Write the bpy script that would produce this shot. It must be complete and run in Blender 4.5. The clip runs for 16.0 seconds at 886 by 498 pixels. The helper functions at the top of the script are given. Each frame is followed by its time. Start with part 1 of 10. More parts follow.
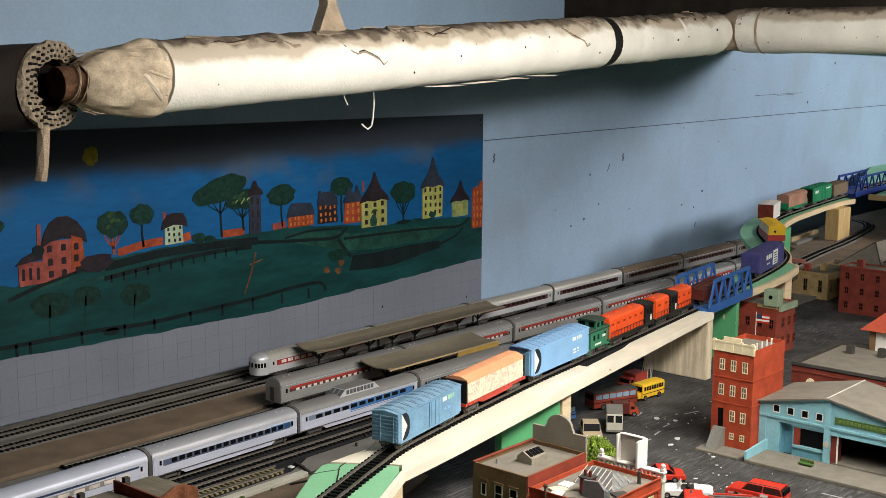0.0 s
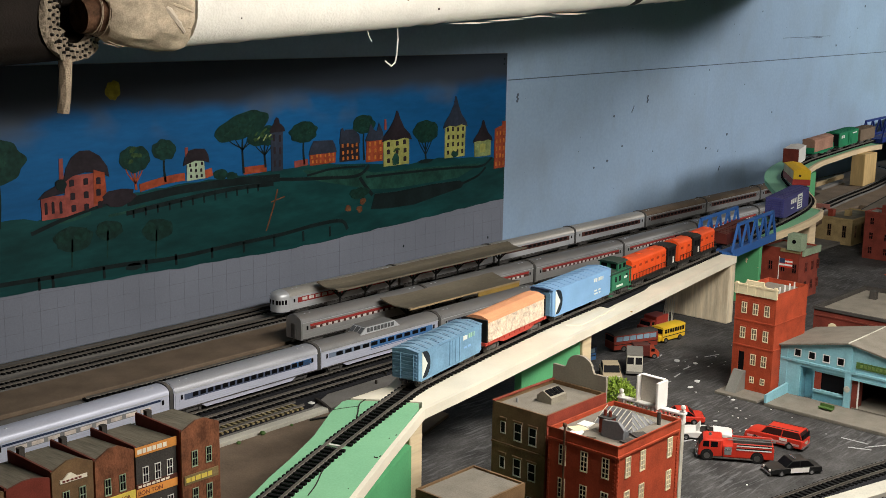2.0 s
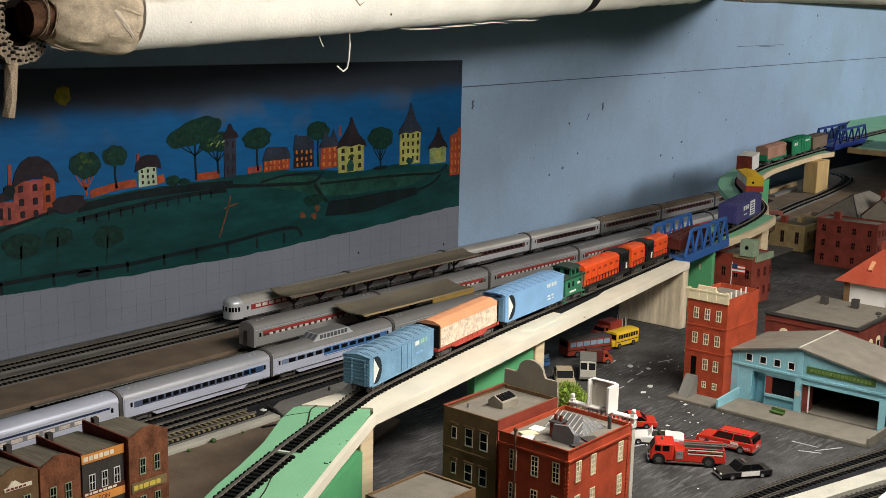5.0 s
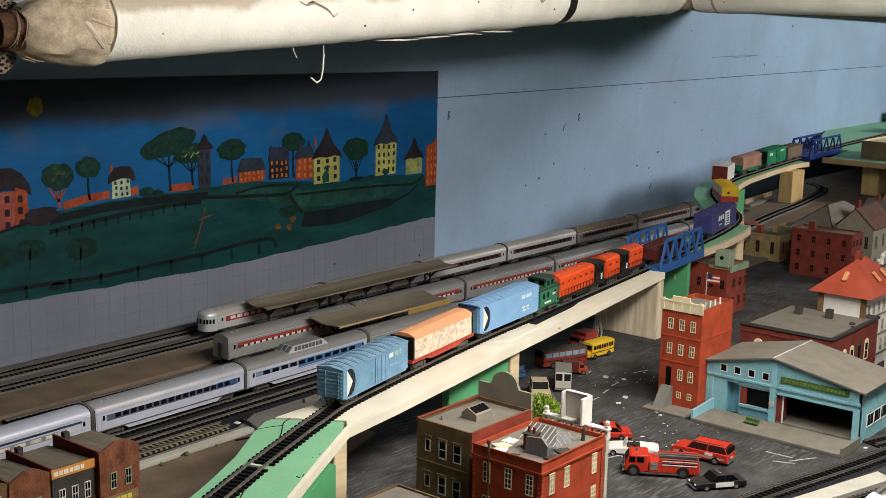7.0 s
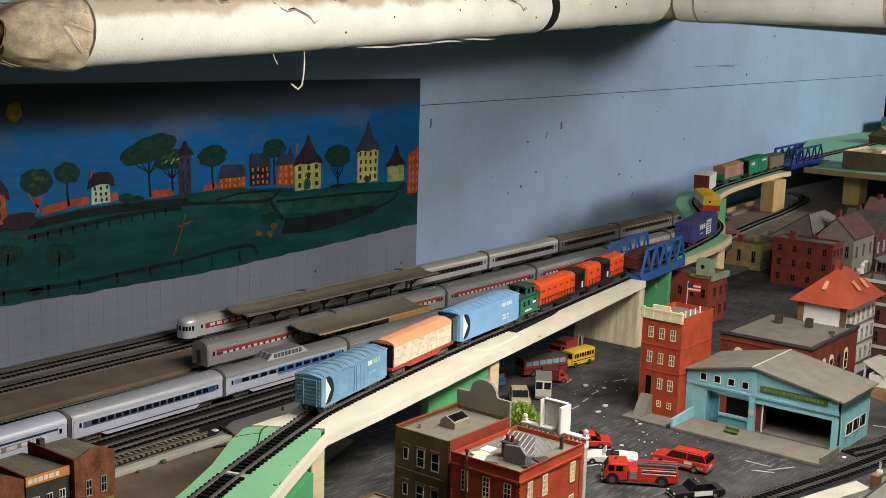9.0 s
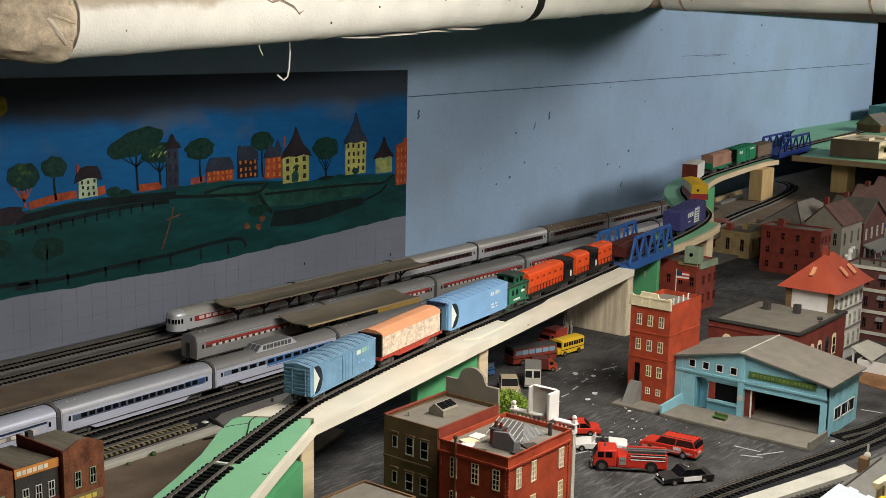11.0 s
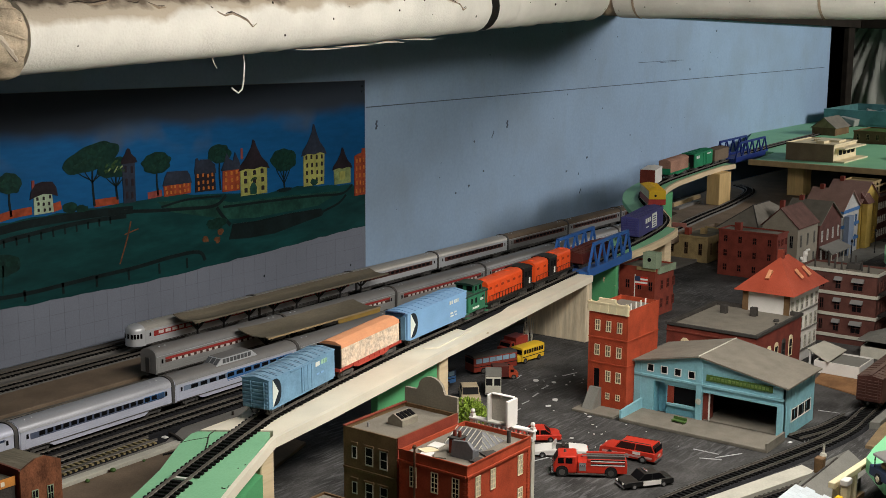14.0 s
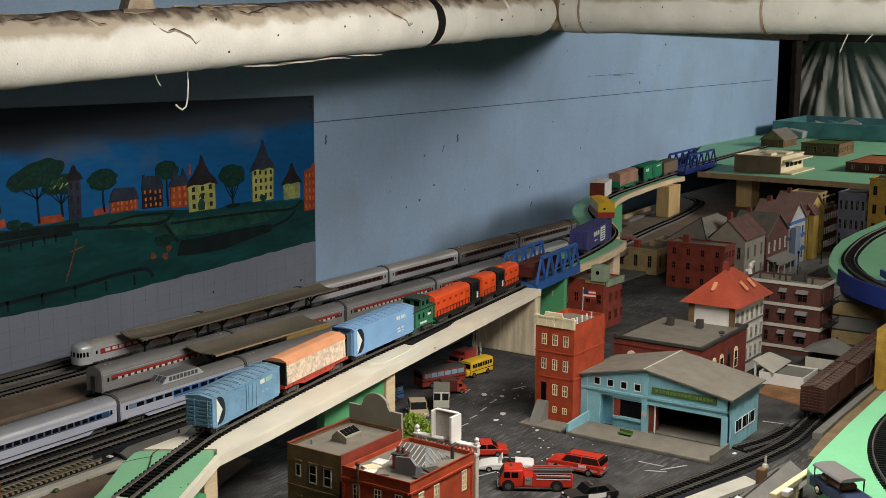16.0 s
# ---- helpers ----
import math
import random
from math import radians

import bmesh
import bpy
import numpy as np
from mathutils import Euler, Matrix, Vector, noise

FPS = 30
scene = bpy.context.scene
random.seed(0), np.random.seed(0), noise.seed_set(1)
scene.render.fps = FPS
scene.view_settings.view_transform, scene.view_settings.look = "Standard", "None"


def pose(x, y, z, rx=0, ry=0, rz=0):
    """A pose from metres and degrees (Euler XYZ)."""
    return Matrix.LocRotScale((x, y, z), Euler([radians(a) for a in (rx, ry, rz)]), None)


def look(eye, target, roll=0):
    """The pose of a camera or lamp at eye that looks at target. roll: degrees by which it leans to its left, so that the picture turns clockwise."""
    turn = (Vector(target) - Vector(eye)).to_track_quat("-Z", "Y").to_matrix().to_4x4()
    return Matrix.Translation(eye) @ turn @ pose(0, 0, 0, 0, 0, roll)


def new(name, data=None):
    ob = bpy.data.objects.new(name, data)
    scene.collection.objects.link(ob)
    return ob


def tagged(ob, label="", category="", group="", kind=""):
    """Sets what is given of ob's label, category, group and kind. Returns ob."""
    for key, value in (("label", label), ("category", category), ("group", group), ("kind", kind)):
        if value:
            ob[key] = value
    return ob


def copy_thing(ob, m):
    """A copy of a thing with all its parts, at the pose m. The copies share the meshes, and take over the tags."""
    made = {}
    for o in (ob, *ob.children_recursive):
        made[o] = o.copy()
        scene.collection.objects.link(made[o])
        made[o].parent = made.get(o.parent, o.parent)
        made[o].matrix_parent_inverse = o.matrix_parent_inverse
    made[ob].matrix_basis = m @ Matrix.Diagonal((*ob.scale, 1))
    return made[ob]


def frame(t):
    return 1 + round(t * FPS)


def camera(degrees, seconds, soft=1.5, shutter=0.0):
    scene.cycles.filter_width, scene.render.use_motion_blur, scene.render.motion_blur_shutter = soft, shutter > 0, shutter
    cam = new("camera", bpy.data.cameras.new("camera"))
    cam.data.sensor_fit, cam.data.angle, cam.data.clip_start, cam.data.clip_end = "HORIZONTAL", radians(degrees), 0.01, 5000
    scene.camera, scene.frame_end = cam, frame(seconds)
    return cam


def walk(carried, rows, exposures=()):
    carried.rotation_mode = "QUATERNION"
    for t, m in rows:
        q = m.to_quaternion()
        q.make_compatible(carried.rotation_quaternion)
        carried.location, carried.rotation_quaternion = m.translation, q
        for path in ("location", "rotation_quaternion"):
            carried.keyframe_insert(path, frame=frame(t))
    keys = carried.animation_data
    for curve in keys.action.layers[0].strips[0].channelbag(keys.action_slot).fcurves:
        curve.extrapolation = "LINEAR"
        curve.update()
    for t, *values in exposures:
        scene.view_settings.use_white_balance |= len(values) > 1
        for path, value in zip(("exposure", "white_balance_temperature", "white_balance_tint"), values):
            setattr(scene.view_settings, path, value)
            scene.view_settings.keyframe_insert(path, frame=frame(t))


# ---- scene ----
cam = camera(38.7, 16.0, 0.7)
PATH = [
    (0, (0.049, 0.037, 0.552), (1.537, 1.332, 0.225), 0.3),
    (0.5, (0.052, 0.04, 0.549), (1.541, 1.328, 0.2), 0.6),
    (1, (0.052, 0.044, 0.545), (1.52, 1.347, 0.16), 0.8),
    (1.5, (0.052, 0.048, 0.543), (1.507, 1.363, 0.15), 1.1),
    (2, (0.052, 0.042, 0.547), (1.507, 1.35, 0.129), 0.9),
    (2.5, (0.055, 0.042, 0.542), (1.528, 1.333, 0.137), 0.7),
    (3, (0.053, 0.04, 0.543), (1.529, 1.327, 0.136), 1.0),
    (3.5, (0.056, 0.043, 0.543), (1.535, 1.325, 0.133), 1.2),
    (4, (0.058, 0.04, 0.542), (1.544, 1.314, 0.134), 1.1),
    (6.5, (0.065, 0.034, 0.543), (1.578, 1.282, 0.149), 1.3),
    (7, (0.067, 0.033, 0.544), (1.588, 1.273, 0.157), 1.2),
    (7.5, (0.069, 0.033, 0.545), (1.598, 1.265, 0.166), 1.5),
    (8, (0.07, 0.032, 0.545), (1.602, 1.261, 0.168), 1.4),
    (8.5, (0.072, 0.03, 0.543), (1.61, 1.252, 0.17), 1.4),
    (9, (0.073, 0.031, 0.543), (1.611, 1.253, 0.169), 1.6),
    (11.5, (0.075, 0.025, 0.536), (1.626, 1.227, 0.147), 0.8),
    (12, (0.076, 0.026, 0.538), (1.632, 1.216, 0.136), 0.8),
    (12.5, (0.069, 0.024, 0.533), (1.615, 1.23, 0.139), 0.6),
    (13, (0.074, 0.018, 0.538), (1.643, 1.195, 0.15), 0.5),
    (13.5, (0.077, 0.02, 0.539), (1.656, 1.187, 0.156), 0.4),
    (14, (0.076, 0.016, 0.539), (1.657, 1.183, 0.171), 0.3),
    (14.5, (0.08, 0.015, 0.541), (1.67, 1.172, 0.173), 0.3),
    (15, (0.082, 0.012, 0.539), (1.685, 1.152, 0.179), 0.2),
    (15.5, (0.081, 0.007, 0.537), (1.688, 1.143, 0.183), 0.3),
    (16, (0.083, 0.001, 0.544), (1.706, 1.117, 0.195), 0.2),
]
EXPOSURE = [(0, 0.0), (1, -0.12), (2, -0.22), (3.5, -0.27), (6.5, -0.27), (9, -0.26), (11.5, -0.46), (12.5, -0.59), (14, -0.58), (16, -0.61)]
walk(cam, [(t, look(eye, target, roll)) for t, eye, target, roll in PATH], EXPOSURE)

# ---- light ----
world = bpy.data.worlds.new("basement_air")
world.use_nodes = True
world.node_tree.nodes["Background"].inputs[0].default_value = (0.62, 0.70, 0.80, 1)
world.node_tree.nodes["Background"].inputs[1].default_value = 0.002
scene.world = world


def tube_lamp(name, x, y, z, aim, length, width, watts, colour):
    data = bpy.data.lights.new(name, "AREA")
    data.shape, data.size, data.size_y = "RECTANGLE", length, width
    data.energy, data.color = watts, colour
    ob = new(name, data)
    ob.matrix_world = look((x, y, z), aim)
    return ob


tube_lamp("tube_lamp_near", 1.26, 0.36, 0.72, (1.32, 0.80, 0.10), 0.9, 0.10, 16.8, (1.0, 0.95, 0.88))
tube_lamp("tube_lamp_far", 4.20, -0.50, 1.03, (3.30, 1.55, 0.20), 1.05, 0.30, 52, (1.0, 0.965, 0.935))
# added fill without a known source; lifts the wall's shadowed band
tube_lamp("tube_lamp_aisle", 0.60, -1.50, 0.95, (1.5, 1.6, 0.40), 1.5, 0.40, 5.8, (1.0, 0.81, 0.63))

# ---- tools ----
class Geo:
    """Collects points and faces of one mesh; m turns what is added."""

    def __init__(self):
        self.v, self.f, self.m = [], [], Matrix()

    def add(self, vs, fs):
        n = len(self.v)
        self.v += [tuple(self.m @ Vector(p)) for p in vs]
        self.f += [tuple(i + n for i in q) for q in fs]
        return self

    def box(self, x0, y0, z0, x1, y1, z1, b=0.0):
        lo, hi = (min(x0, x1), min(y0, y1), min(z0, z1)), (max(x0, x1), max(y0, y1), max(z0, z1))
        if b <= 0:
            vs = [(hi[0] if i & 1 else lo[0], hi[1] if i & 2 else lo[1], hi[2] if i & 4 else lo[2]) for i in range(8)]
            return self.add(vs, [(0, 2, 3, 1), (4, 5, 7, 6), (0, 1, 5, 4), (2, 6, 7, 3), (0, 4, 6, 2), (1, 3, 7, 5)])
        vs = []
        for c in range(8):
            for a in range(3):
                vs.append(tuple((hi[k] - (0 if k == a else b)) if c >> k & 1 else (lo[k] + (0 if k == a else b)) for k in range(3)))
        fs = []
        for a in range(3):
            p, q = [k for k in range(3) if k != a]
            for s in range(2):
                cs = [(s << a) | (i << p) | (j << q) for i, j in ((0, 0), (1, 0), (1, 1), (0, 1))]
                fs.append(tuple(c * 3 + a for c in cs))
            for i in range(2):
                for j in range(2):
                    c0 = (i << p) | (j << q)
                    c1 = c0 | (1 << a)
                    fs.append((c0 * 3 + p, c1 * 3 + p, c1 * 3 + q, c0 * 3 + q))
        fs += [(c * 3, c * 3 + 1, c * 3 + 2) for c in range(8)]
        return self.add(vs, fs)

    def prism(self, poly, axis, lo, hi):
        at = {"x": lambda u, v, w: (w, u, v), "y": lambda u, v, w: (u, w, v), "z": lambda u, v, w: (u, v, w)}[axis]
        n = len(poly)
        vs = [at(u, v, lo) for u, v in poly] + [at(u, v, hi) for u, v in poly]
        fs = [tuple(range(n)), tuple(range(2 * n - 1, n - 1, -1))] + [(i, (i + 1) % n, n + (i + 1) % n, n + i) for i in range(n)]
        return self.add(vs, fs)

    def cyl(self, a, b, r, r2=None, n=12):
        a, b = Vector(a), Vector(b)
        r2 = r if r2 is None else r2
        d = (b - a).normalized()
        s = d.orthogonal().normalized()
        t = d.cross(s)
        ring = [(math.cos(2 * math.pi * i / n), math.sin(2 * math.pi * i / n)) for i in range(n)]
        vs = [tuple(a + r * (c * s + e * t)) for c, e in ring] + [tuple(b + r2 * (c * s + e * t)) for c, e in ring]
        return self.add(vs, [tuple(range(n)), tuple(range(2 * n - 1, n - 1, -1))] + [(i, (i + 1) % n, n + (i + 1) % n, n + i) for i in range(n)])

    def rings(self, centres, radii, n=20, wob=0.0, seed=0):
        """A round body through centres with a radius at each."""
        rnd = random.Random(seed)
        pts = [Vector(c) for c in centres]
        vs = []
        for k, p in enumerate(pts):
            d = (pts[min(k + 1, len(pts) - 1)] - pts[max(k - 1, 0)]).normalized()
            s = d.cross(Vector((0, 0, 1)))
            s = s.normalized() if s.length > 1e-4 else Vector((1, 0, 0))
            t = s.cross(d)
            for i in range(n):
                a = 2 * math.pi * i / n
                r = radii[k] * (1 + wob * (rnd.random() - 0.5))
                vs.append(tuple(p + r * (math.cos(a) * s + math.sin(a) * t)))
        fs = [(k * n + i, k * n + (i + 1) % n, (k + 1) * n + (i + 1) % n, (k + 1) * n + i) for k in range(len(pts) - 1) for i in range(n)]
        fs += [tuple(range(n)), tuple(range(len(vs) - 1, len(vs) - n - 1, -1))]
        return self.add(vs, fs)

    def sweep(self, path, profile, cap=True):
        """A closed profile of (sideways, up) along a level or rising line."""
        pts, n = [Vector(p) for p in path], len(profile)
        vs = []
        for k, p in enumerate(pts):
            d = pts[min(k + 1, len(pts) - 1)] - pts[max(k - 1, 0)]
            side = Vector((d.y, -d.x, 0)).normalized()
            vs += [tuple(p + u * side + Vector((0, 0, w))) for u, w in profile]
        fs = [(k * n + i, k * n + (i + 1) % n, (k + 1) * n + (i + 1) % n, (k + 1) * n + i) for k in range(len(pts) - 1) for i in range(n)]
        if cap:
            fs += [tuple(range(n)), tuple(range(len(vs) - 1, len(vs) - n - 1, -1))]
        return self.add(vs, fs)

    def ball(self, c, r, n=10, squash=1.0):
        c, vs, fs, rows = Vector(c), [], [], n // 2
        for i in range(1, rows):
            a = math.pi * i / rows
            vs += [tuple(c + Vector((r * math.sin(a) * math.cos(2 * math.pi * j / n), r * math.sin(a) * math.sin(2 * math.pi * j / n), squash * r * math.cos(a)))) for j in range(n)]
        top, bot = len(vs), len(vs) + 1
        vs += [tuple(c + Vector((0, 0, squash * r))), tuple(c - Vector((0, 0, squash * r)))]
        for i in range(rows - 2):
            fs += [(i * n + j, i * n + (j + 1) % n, (i + 1) * n + (j + 1) % n, (i + 1) * n + j) for j in range(n)]
        fs += [(top, (j + 1) % n, j) for j in range(n)]
        fs += [(bot, (rows - 2) * n + j, (rows - 2) * n + (j + 1) % n) for j in range(n)]
        return self.add(vs, fs)

    def mesh(self, name, material, smooth=False):
        me = bpy.data.meshes.new(name)
        me.from_pydata(self.v, [], self.f)
        bm = bmesh.new()
        bm.from_mesh(me)
        bmesh.ops.recalc_face_normals(bm, faces=bm.faces)
        bm.to_mesh(me)
        bm.free()
        if smooth:
            for p in me.polygons:
                p.use_smooth = True
            me.set_sharp_from_angle(angle=radians(40))
        me.materials.append(material)
        return me


def part(name, g, material, parent, label="", smooth=False):
    """One mesh object under a thing or a part."""
    ob = new(name, g.mesh(name, material, smooth) if isinstance(g, Geo) else g)
    ob.parent = parent
    if label:
        ob["label"] = label
    return ob


def placed(name, me, parent, m, label=""):
    """A part that shares the mesh me, at the local pose m."""
    ob = new(name, me)
    ob.parent = parent
    ob.matrix_basis = m
    if label:
        ob["label"] = label
    return ob


def thing(name, label, category, group="", m=None):
    ob = new(name)
    ob.empty_display_size = 0.01
    ob.matrix_basis = m or Matrix()
    return tagged(ob, label, category, group)


def single(name, g, material, label, category, group="", kind="", m=None, smooth=False):
    ob = new(name, g.mesh(name, material, smooth))
    ob.matrix_basis = m or Matrix()
    return tagged(ob, label, category, group, kind)


def curve_through(points, step=0.006):
    """A smooth line through the points, at even steps."""
    p = [Vector(q) for q in points]
    p = [2 * p[0] - p[1]] + p + [2 * p[-1] - p[-2]]
    fine = []
    for i in range(1, len(p) - 2):
        for k in range(40):
            t = k / 40
            fine.append(0.5 * (2 * p[i] + (p[i + 1] - p[i - 1]) * t + (2 * p[i - 1] - 5 * p[i] + 4 * p[i + 1] - p[i + 2]) * t * t + (3 * p[i] - p[i - 1] - 3 * p[i + 1] + p[i + 2]) * t ** 3))
    fine.append(p[-2])
    out, left = [fine[0]], step
    for a, b in zip(fine, fine[1:]):
        d = (b - a).length
        while d > left > 0:
            a = a.lerp(b, left / d)
            d = (b - a).length
            out.append(a.copy())
            left = step
        left -= d
    return out


def at_length(line, s):
    """Pose on a line at s metres along it, x ahead."""
    run = 0.0
    for a, b in zip(line, line[1:]):
        d = (b - a).length
        if run + d >= s:
            break
        run += d
    p = a.lerp(b, min(1.0, (s - run) / d))
    h = (b - a).normalized()
    return Matrix.Translation(p) @ pose(0, 0, 0, 0, -math.degrees(math.asin(h.z)), math.degrees(math.atan2(h.y, h.x)))


def length_at_x(line, x):
    run = 0.0
    for a, b in zip(line, line[1:]):
        if a.x <= x <= b.x:
            return run + (b - a).length * (x - a.x) / max(1e-6, b.x - a.x)
        run += (b - a).length
    return run


# ---- materials ----
def mat(name, col, rough=0.6, metal=0.0, var=0.15, size=0.03, bump=0.0, grain=0.002, dust=0.0, streak=None, dust_col=(0.20, 0.17, 0.14), spec=0.18):
    """Paint, plastic or wood: colour patches of the given size, finer grain, relief, and dust on what faces up."""
    m = bpy.data.materials.new(name)
    m.use_nodes = True
    nt = m.node_tree
    b = nt.nodes["Principled BSDF"]
    b.inputs["Roughness"].default_value, b.inputs["Metallic"].default_value = rough, metal
    b.inputs["Specular IOR Level"].default_value = spec
    tc = nt.nodes.new("ShaderNodeTexCoord")
    mp = nt.nodes.new("ShaderNodeMapping")
    mp.inputs["Scale"].default_value = streak or (1, 1, 1)
    oi = nt.nodes.new("ShaderNodeObjectInfo")
    ad = nt.nodes.new("ShaderNodeVectorMath")
    ad.operation = "ADD"
    nt.links.new(tc.outputs["Object"], ad.inputs[0])
    nt.links.new(oi.outputs["Random"], ad.inputs[1])
    nt.links.new(ad.outputs[0], mp.inputs["Vector"])

    def noise_tex(scale, detail):
        n = nt.nodes.new("ShaderNodeTexNoise")
        n.inputs["Scale"].default_value, n.inputs["Detail"].default_value = scale, detail
        nt.links.new(mp.outputs[0], n.inputs["Vector"])
        return n

    big, fine = noise_tex(1 / size, 4), noise_tex(1 / grain, 3)
    mix = nt.nodes.new("ShaderNodeMix")
    mix.data_type, mix.blend_type = "RGBA", "MIX"
    ramp = nt.nodes.new("ShaderNodeMapRange")
    ramp.inputs["From Min"].default_value, ramp.inputs["From Max"].default_value = 0.3, 0.7
    nt.links.new(big.outputs["Fac"], ramp.inputs["Value"])
    nt.links.new(ramp.outputs[0], mix.inputs["Factor"])
    mix.inputs["A"].default_value = (*[max(0, c * (1 - var)) for c in col], 1)
    mix.inputs["B"].default_value = (*[min(1, c * (1 + var)) for c in col], 1)
    mul = nt.nodes.new("ShaderNodeMix")
    mul.data_type, mul.blend_type = "RGBA", "OVERLAY"
    mul.inputs["Factor"].default_value = min(0.5, 0.05 + var * 1.2)
    nt.links.new(mix.outputs["Result"], mul.inputs["A"])
    nt.links.new(fine.outputs["Fac"], mul.inputs["B"])
    last = mul.outputs["Result"]
    if dust > 0:
        ge = nt.nodes.new("ShaderNodeNewGeometry")
        sp = nt.nodes.new("ShaderNodeSeparateXYZ")
        nt.links.new(ge.outputs["Normal"], sp.inputs[0])
        mr = nt.nodes.new("ShaderNodeMapRange")
        mr.inputs["From Min"].default_value, mr.inputs["From Max"].default_value = 0.2, 1.0
        mr.inputs["To Max"].default_value = dust
        nt.links.new(sp.outputs["Z"], mr.inputs["Value"])
        mm = nt.nodes.new("ShaderNodeMath")
        mm.operation = "MULTIPLY"
        nt.links.new(mr.outputs[0], mm.inputs[0])
        nt.links.new(ramp.outputs[0], mm.inputs[1])
        am = nt.nodes.new("ShaderNodeMath")
        am.operation = "MULTIPLY_ADD"
        am.inputs[1].default_value = 0.5
        nt.links.new(mr.outputs[0], am.inputs[0])
        nt.links.new(mm.outputs[0], am.inputs[2])
        dm = nt.nodes.new("ShaderNodeMix")
        dm.data_type = "RGBA"
        dm.clamp_factor = True
        nt.links.new(am.outputs[0], dm.inputs["Factor"])
        nt.links.new(last, dm.inputs["A"])
        dm.inputs["B"].default_value = (*dust_col, 1)
        last = dm.outputs["Result"]
    nt.links.new(last, b.inputs["Base Color"])
    if bump > 0:
        bp = nt.nodes.new("ShaderNodeBump")
        bp.inputs["Strength"].default_value, bp.inputs["Distance"].default_value = bump, grain
        nt.links.new(fine.outputs["Fac"], bp.inputs["Height"])
        nt.links.new(bp.outputs[0], b.inputs["Normal"])
    return m


def brick_mat(name, brick, dust=0.2):
    """Moulded miniature brickwork seen from a distance, with a coarse weathering over it."""
    m = mat(name, brick, 0.72, var=0.22, size=0.018, grain=0.0014, bump=0.15, dust=dust, dust_col=(0.175, 0.115, 0.075))
    return m


def wall_mat():
    """Blue board paint with dull grey grime, faint scuffs and runs."""
    m = mat("blue_wall_paint", (0.33, 0.46, 0.63), 0.55, var=0.06, size=0.30, grain=0.006, bump=0.08)
    nt = m.node_tree
    b = nt.nodes["Principled BSDF"]
    tc = nt.nodes.new("ShaderNodeTexCoord")
    last = b.inputs["Base Color"].links[0].from_socket
    for scale, stretch, lo, hi, top, col in ((7, (1, 1, 1), 0.46, 0.70, 0.35, (0.27, 0.33, 0.40, 1)), (26, (1, 1, 0.35), 0.56, 0.78, 0.20, (0.24, 0.29, 0.35, 1)), (60, (1, 1, 0.6), 0.62, 0.78, 0.14, (0.22, 0.27, 0.33, 1))):
        mp = nt.nodes.new("ShaderNodeMapping")
        mp.inputs["Scale"].default_value = stretch
        nt.links.new(tc.outputs["Object"], mp.inputs[0])
        n = nt.nodes.new("ShaderNodeTexNoise")
        n.inputs["Scale"].default_value, n.inputs["Detail"].default_value = scale, 5
        nt.links.new(mp.outputs[0], n.inputs["Vector"])
        r = nt.nodes.new("ShaderNodeMapRange")
        r.inputs["From Min"].default_value, r.inputs["From Max"].default_value, r.inputs["To Max"].default_value = lo, hi, top
        nt.links.new(n.outputs["Fac"], r.inputs["Value"])
        mx = nt.nodes.new("ShaderNodeMix")
        mx.data_type = "RGBA"
        nt.links.new(r.outputs[0], mx.inputs["Factor"])
        nt.links.new(last, mx.inputs["A"])
        mx.inputs["B"].default_value = col
        last = mx.outputs["Result"]
    nt.links.new(last, b.inputs["Base Color"])
    return m


M_WALL = wall_mat()
M_SEAM = mat("dark_seam", (0.10, 0.13, 0.18), 0.8)
M_HILL = mat("mural_hill_green", (0.005, 0.046, 0.047), 0.6, var=0.30, size=0.06, grain=0.012, streak=(0.4, 1, 1.5))
M_GRID = mat("mural_grey_base", (0.198, 0.218, 0.268), 0.7, var=0.08, size=0.15)
M_PLY = mat("raw_plywood", (0.42, 0.31, 0.17), 0.7, var=0.15, size=0.02, streak=(0.15, 1, 1), bump=0.1)
M_PINE = mat("planed_pine", (0.70, 0.56, 0.36), 0.55, var=0.13, size=0.012, streak=(0.12, 1, 1), bump=0.1)
M_PIERBOARD = mat("grained_pier_board", (0.66, 0.56, 0.40), 0.6, var=0.24, size=0.0075, streak=(1, 1, 0.10), grain=0.0012, bump=0.15)
M_CREAM = mat("cream_painted_wood", (0.82, 0.76, 0.62), 0.5, var=0.08, size=0.06, bump=0.06)
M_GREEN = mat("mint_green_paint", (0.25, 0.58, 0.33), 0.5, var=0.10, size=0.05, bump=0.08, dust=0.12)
# darker copy of the mint green: shade on boards under the decks, as colour
M_GREEN_SHADE = mat("green_paint_shade_side", (0.10, 0.36, 0.16), 0.55, var=0.10, size=0.05)
M_BROWN = mat("brown_platform", (0.190, 0.140, 0.098), 0.8, var=0.18, size=0.04, bump=0.15)
M_GREYBOARD = mat("grey_roadbed", (0.175, 0.165, 0.150), 0.85, var=0.15, size=0.03, bump=0.2)
M_BALLAST = mat("dark_ballast", (0.016, 0.016, 0.018), 0.85, var=0.3, size=0.01, grain=0.0015, bump=0.5)
M_TIE = mat("black_ties", (0.008, 0.008, 0.008), 0.8, var=0.3, spec=0.1)
M_TIE_OLD = mat("ochre_ties", (0.24, 0.195, 0.10), 0.8, var=0.3)
M_SCRATCH = mat("dark_scratch", (0.035, 0.03, 0.025), 0.8, var=0.2)
M_RAIL = mat("nickel_rail", (0.16, 0.145, 0.125), 0.5, 0.5, var=0.2, size=0.05)
M_CURB = mat("concrete_strip", (0.48, 0.46, 0.39), 0.85, var=0.12, bump=0.2)
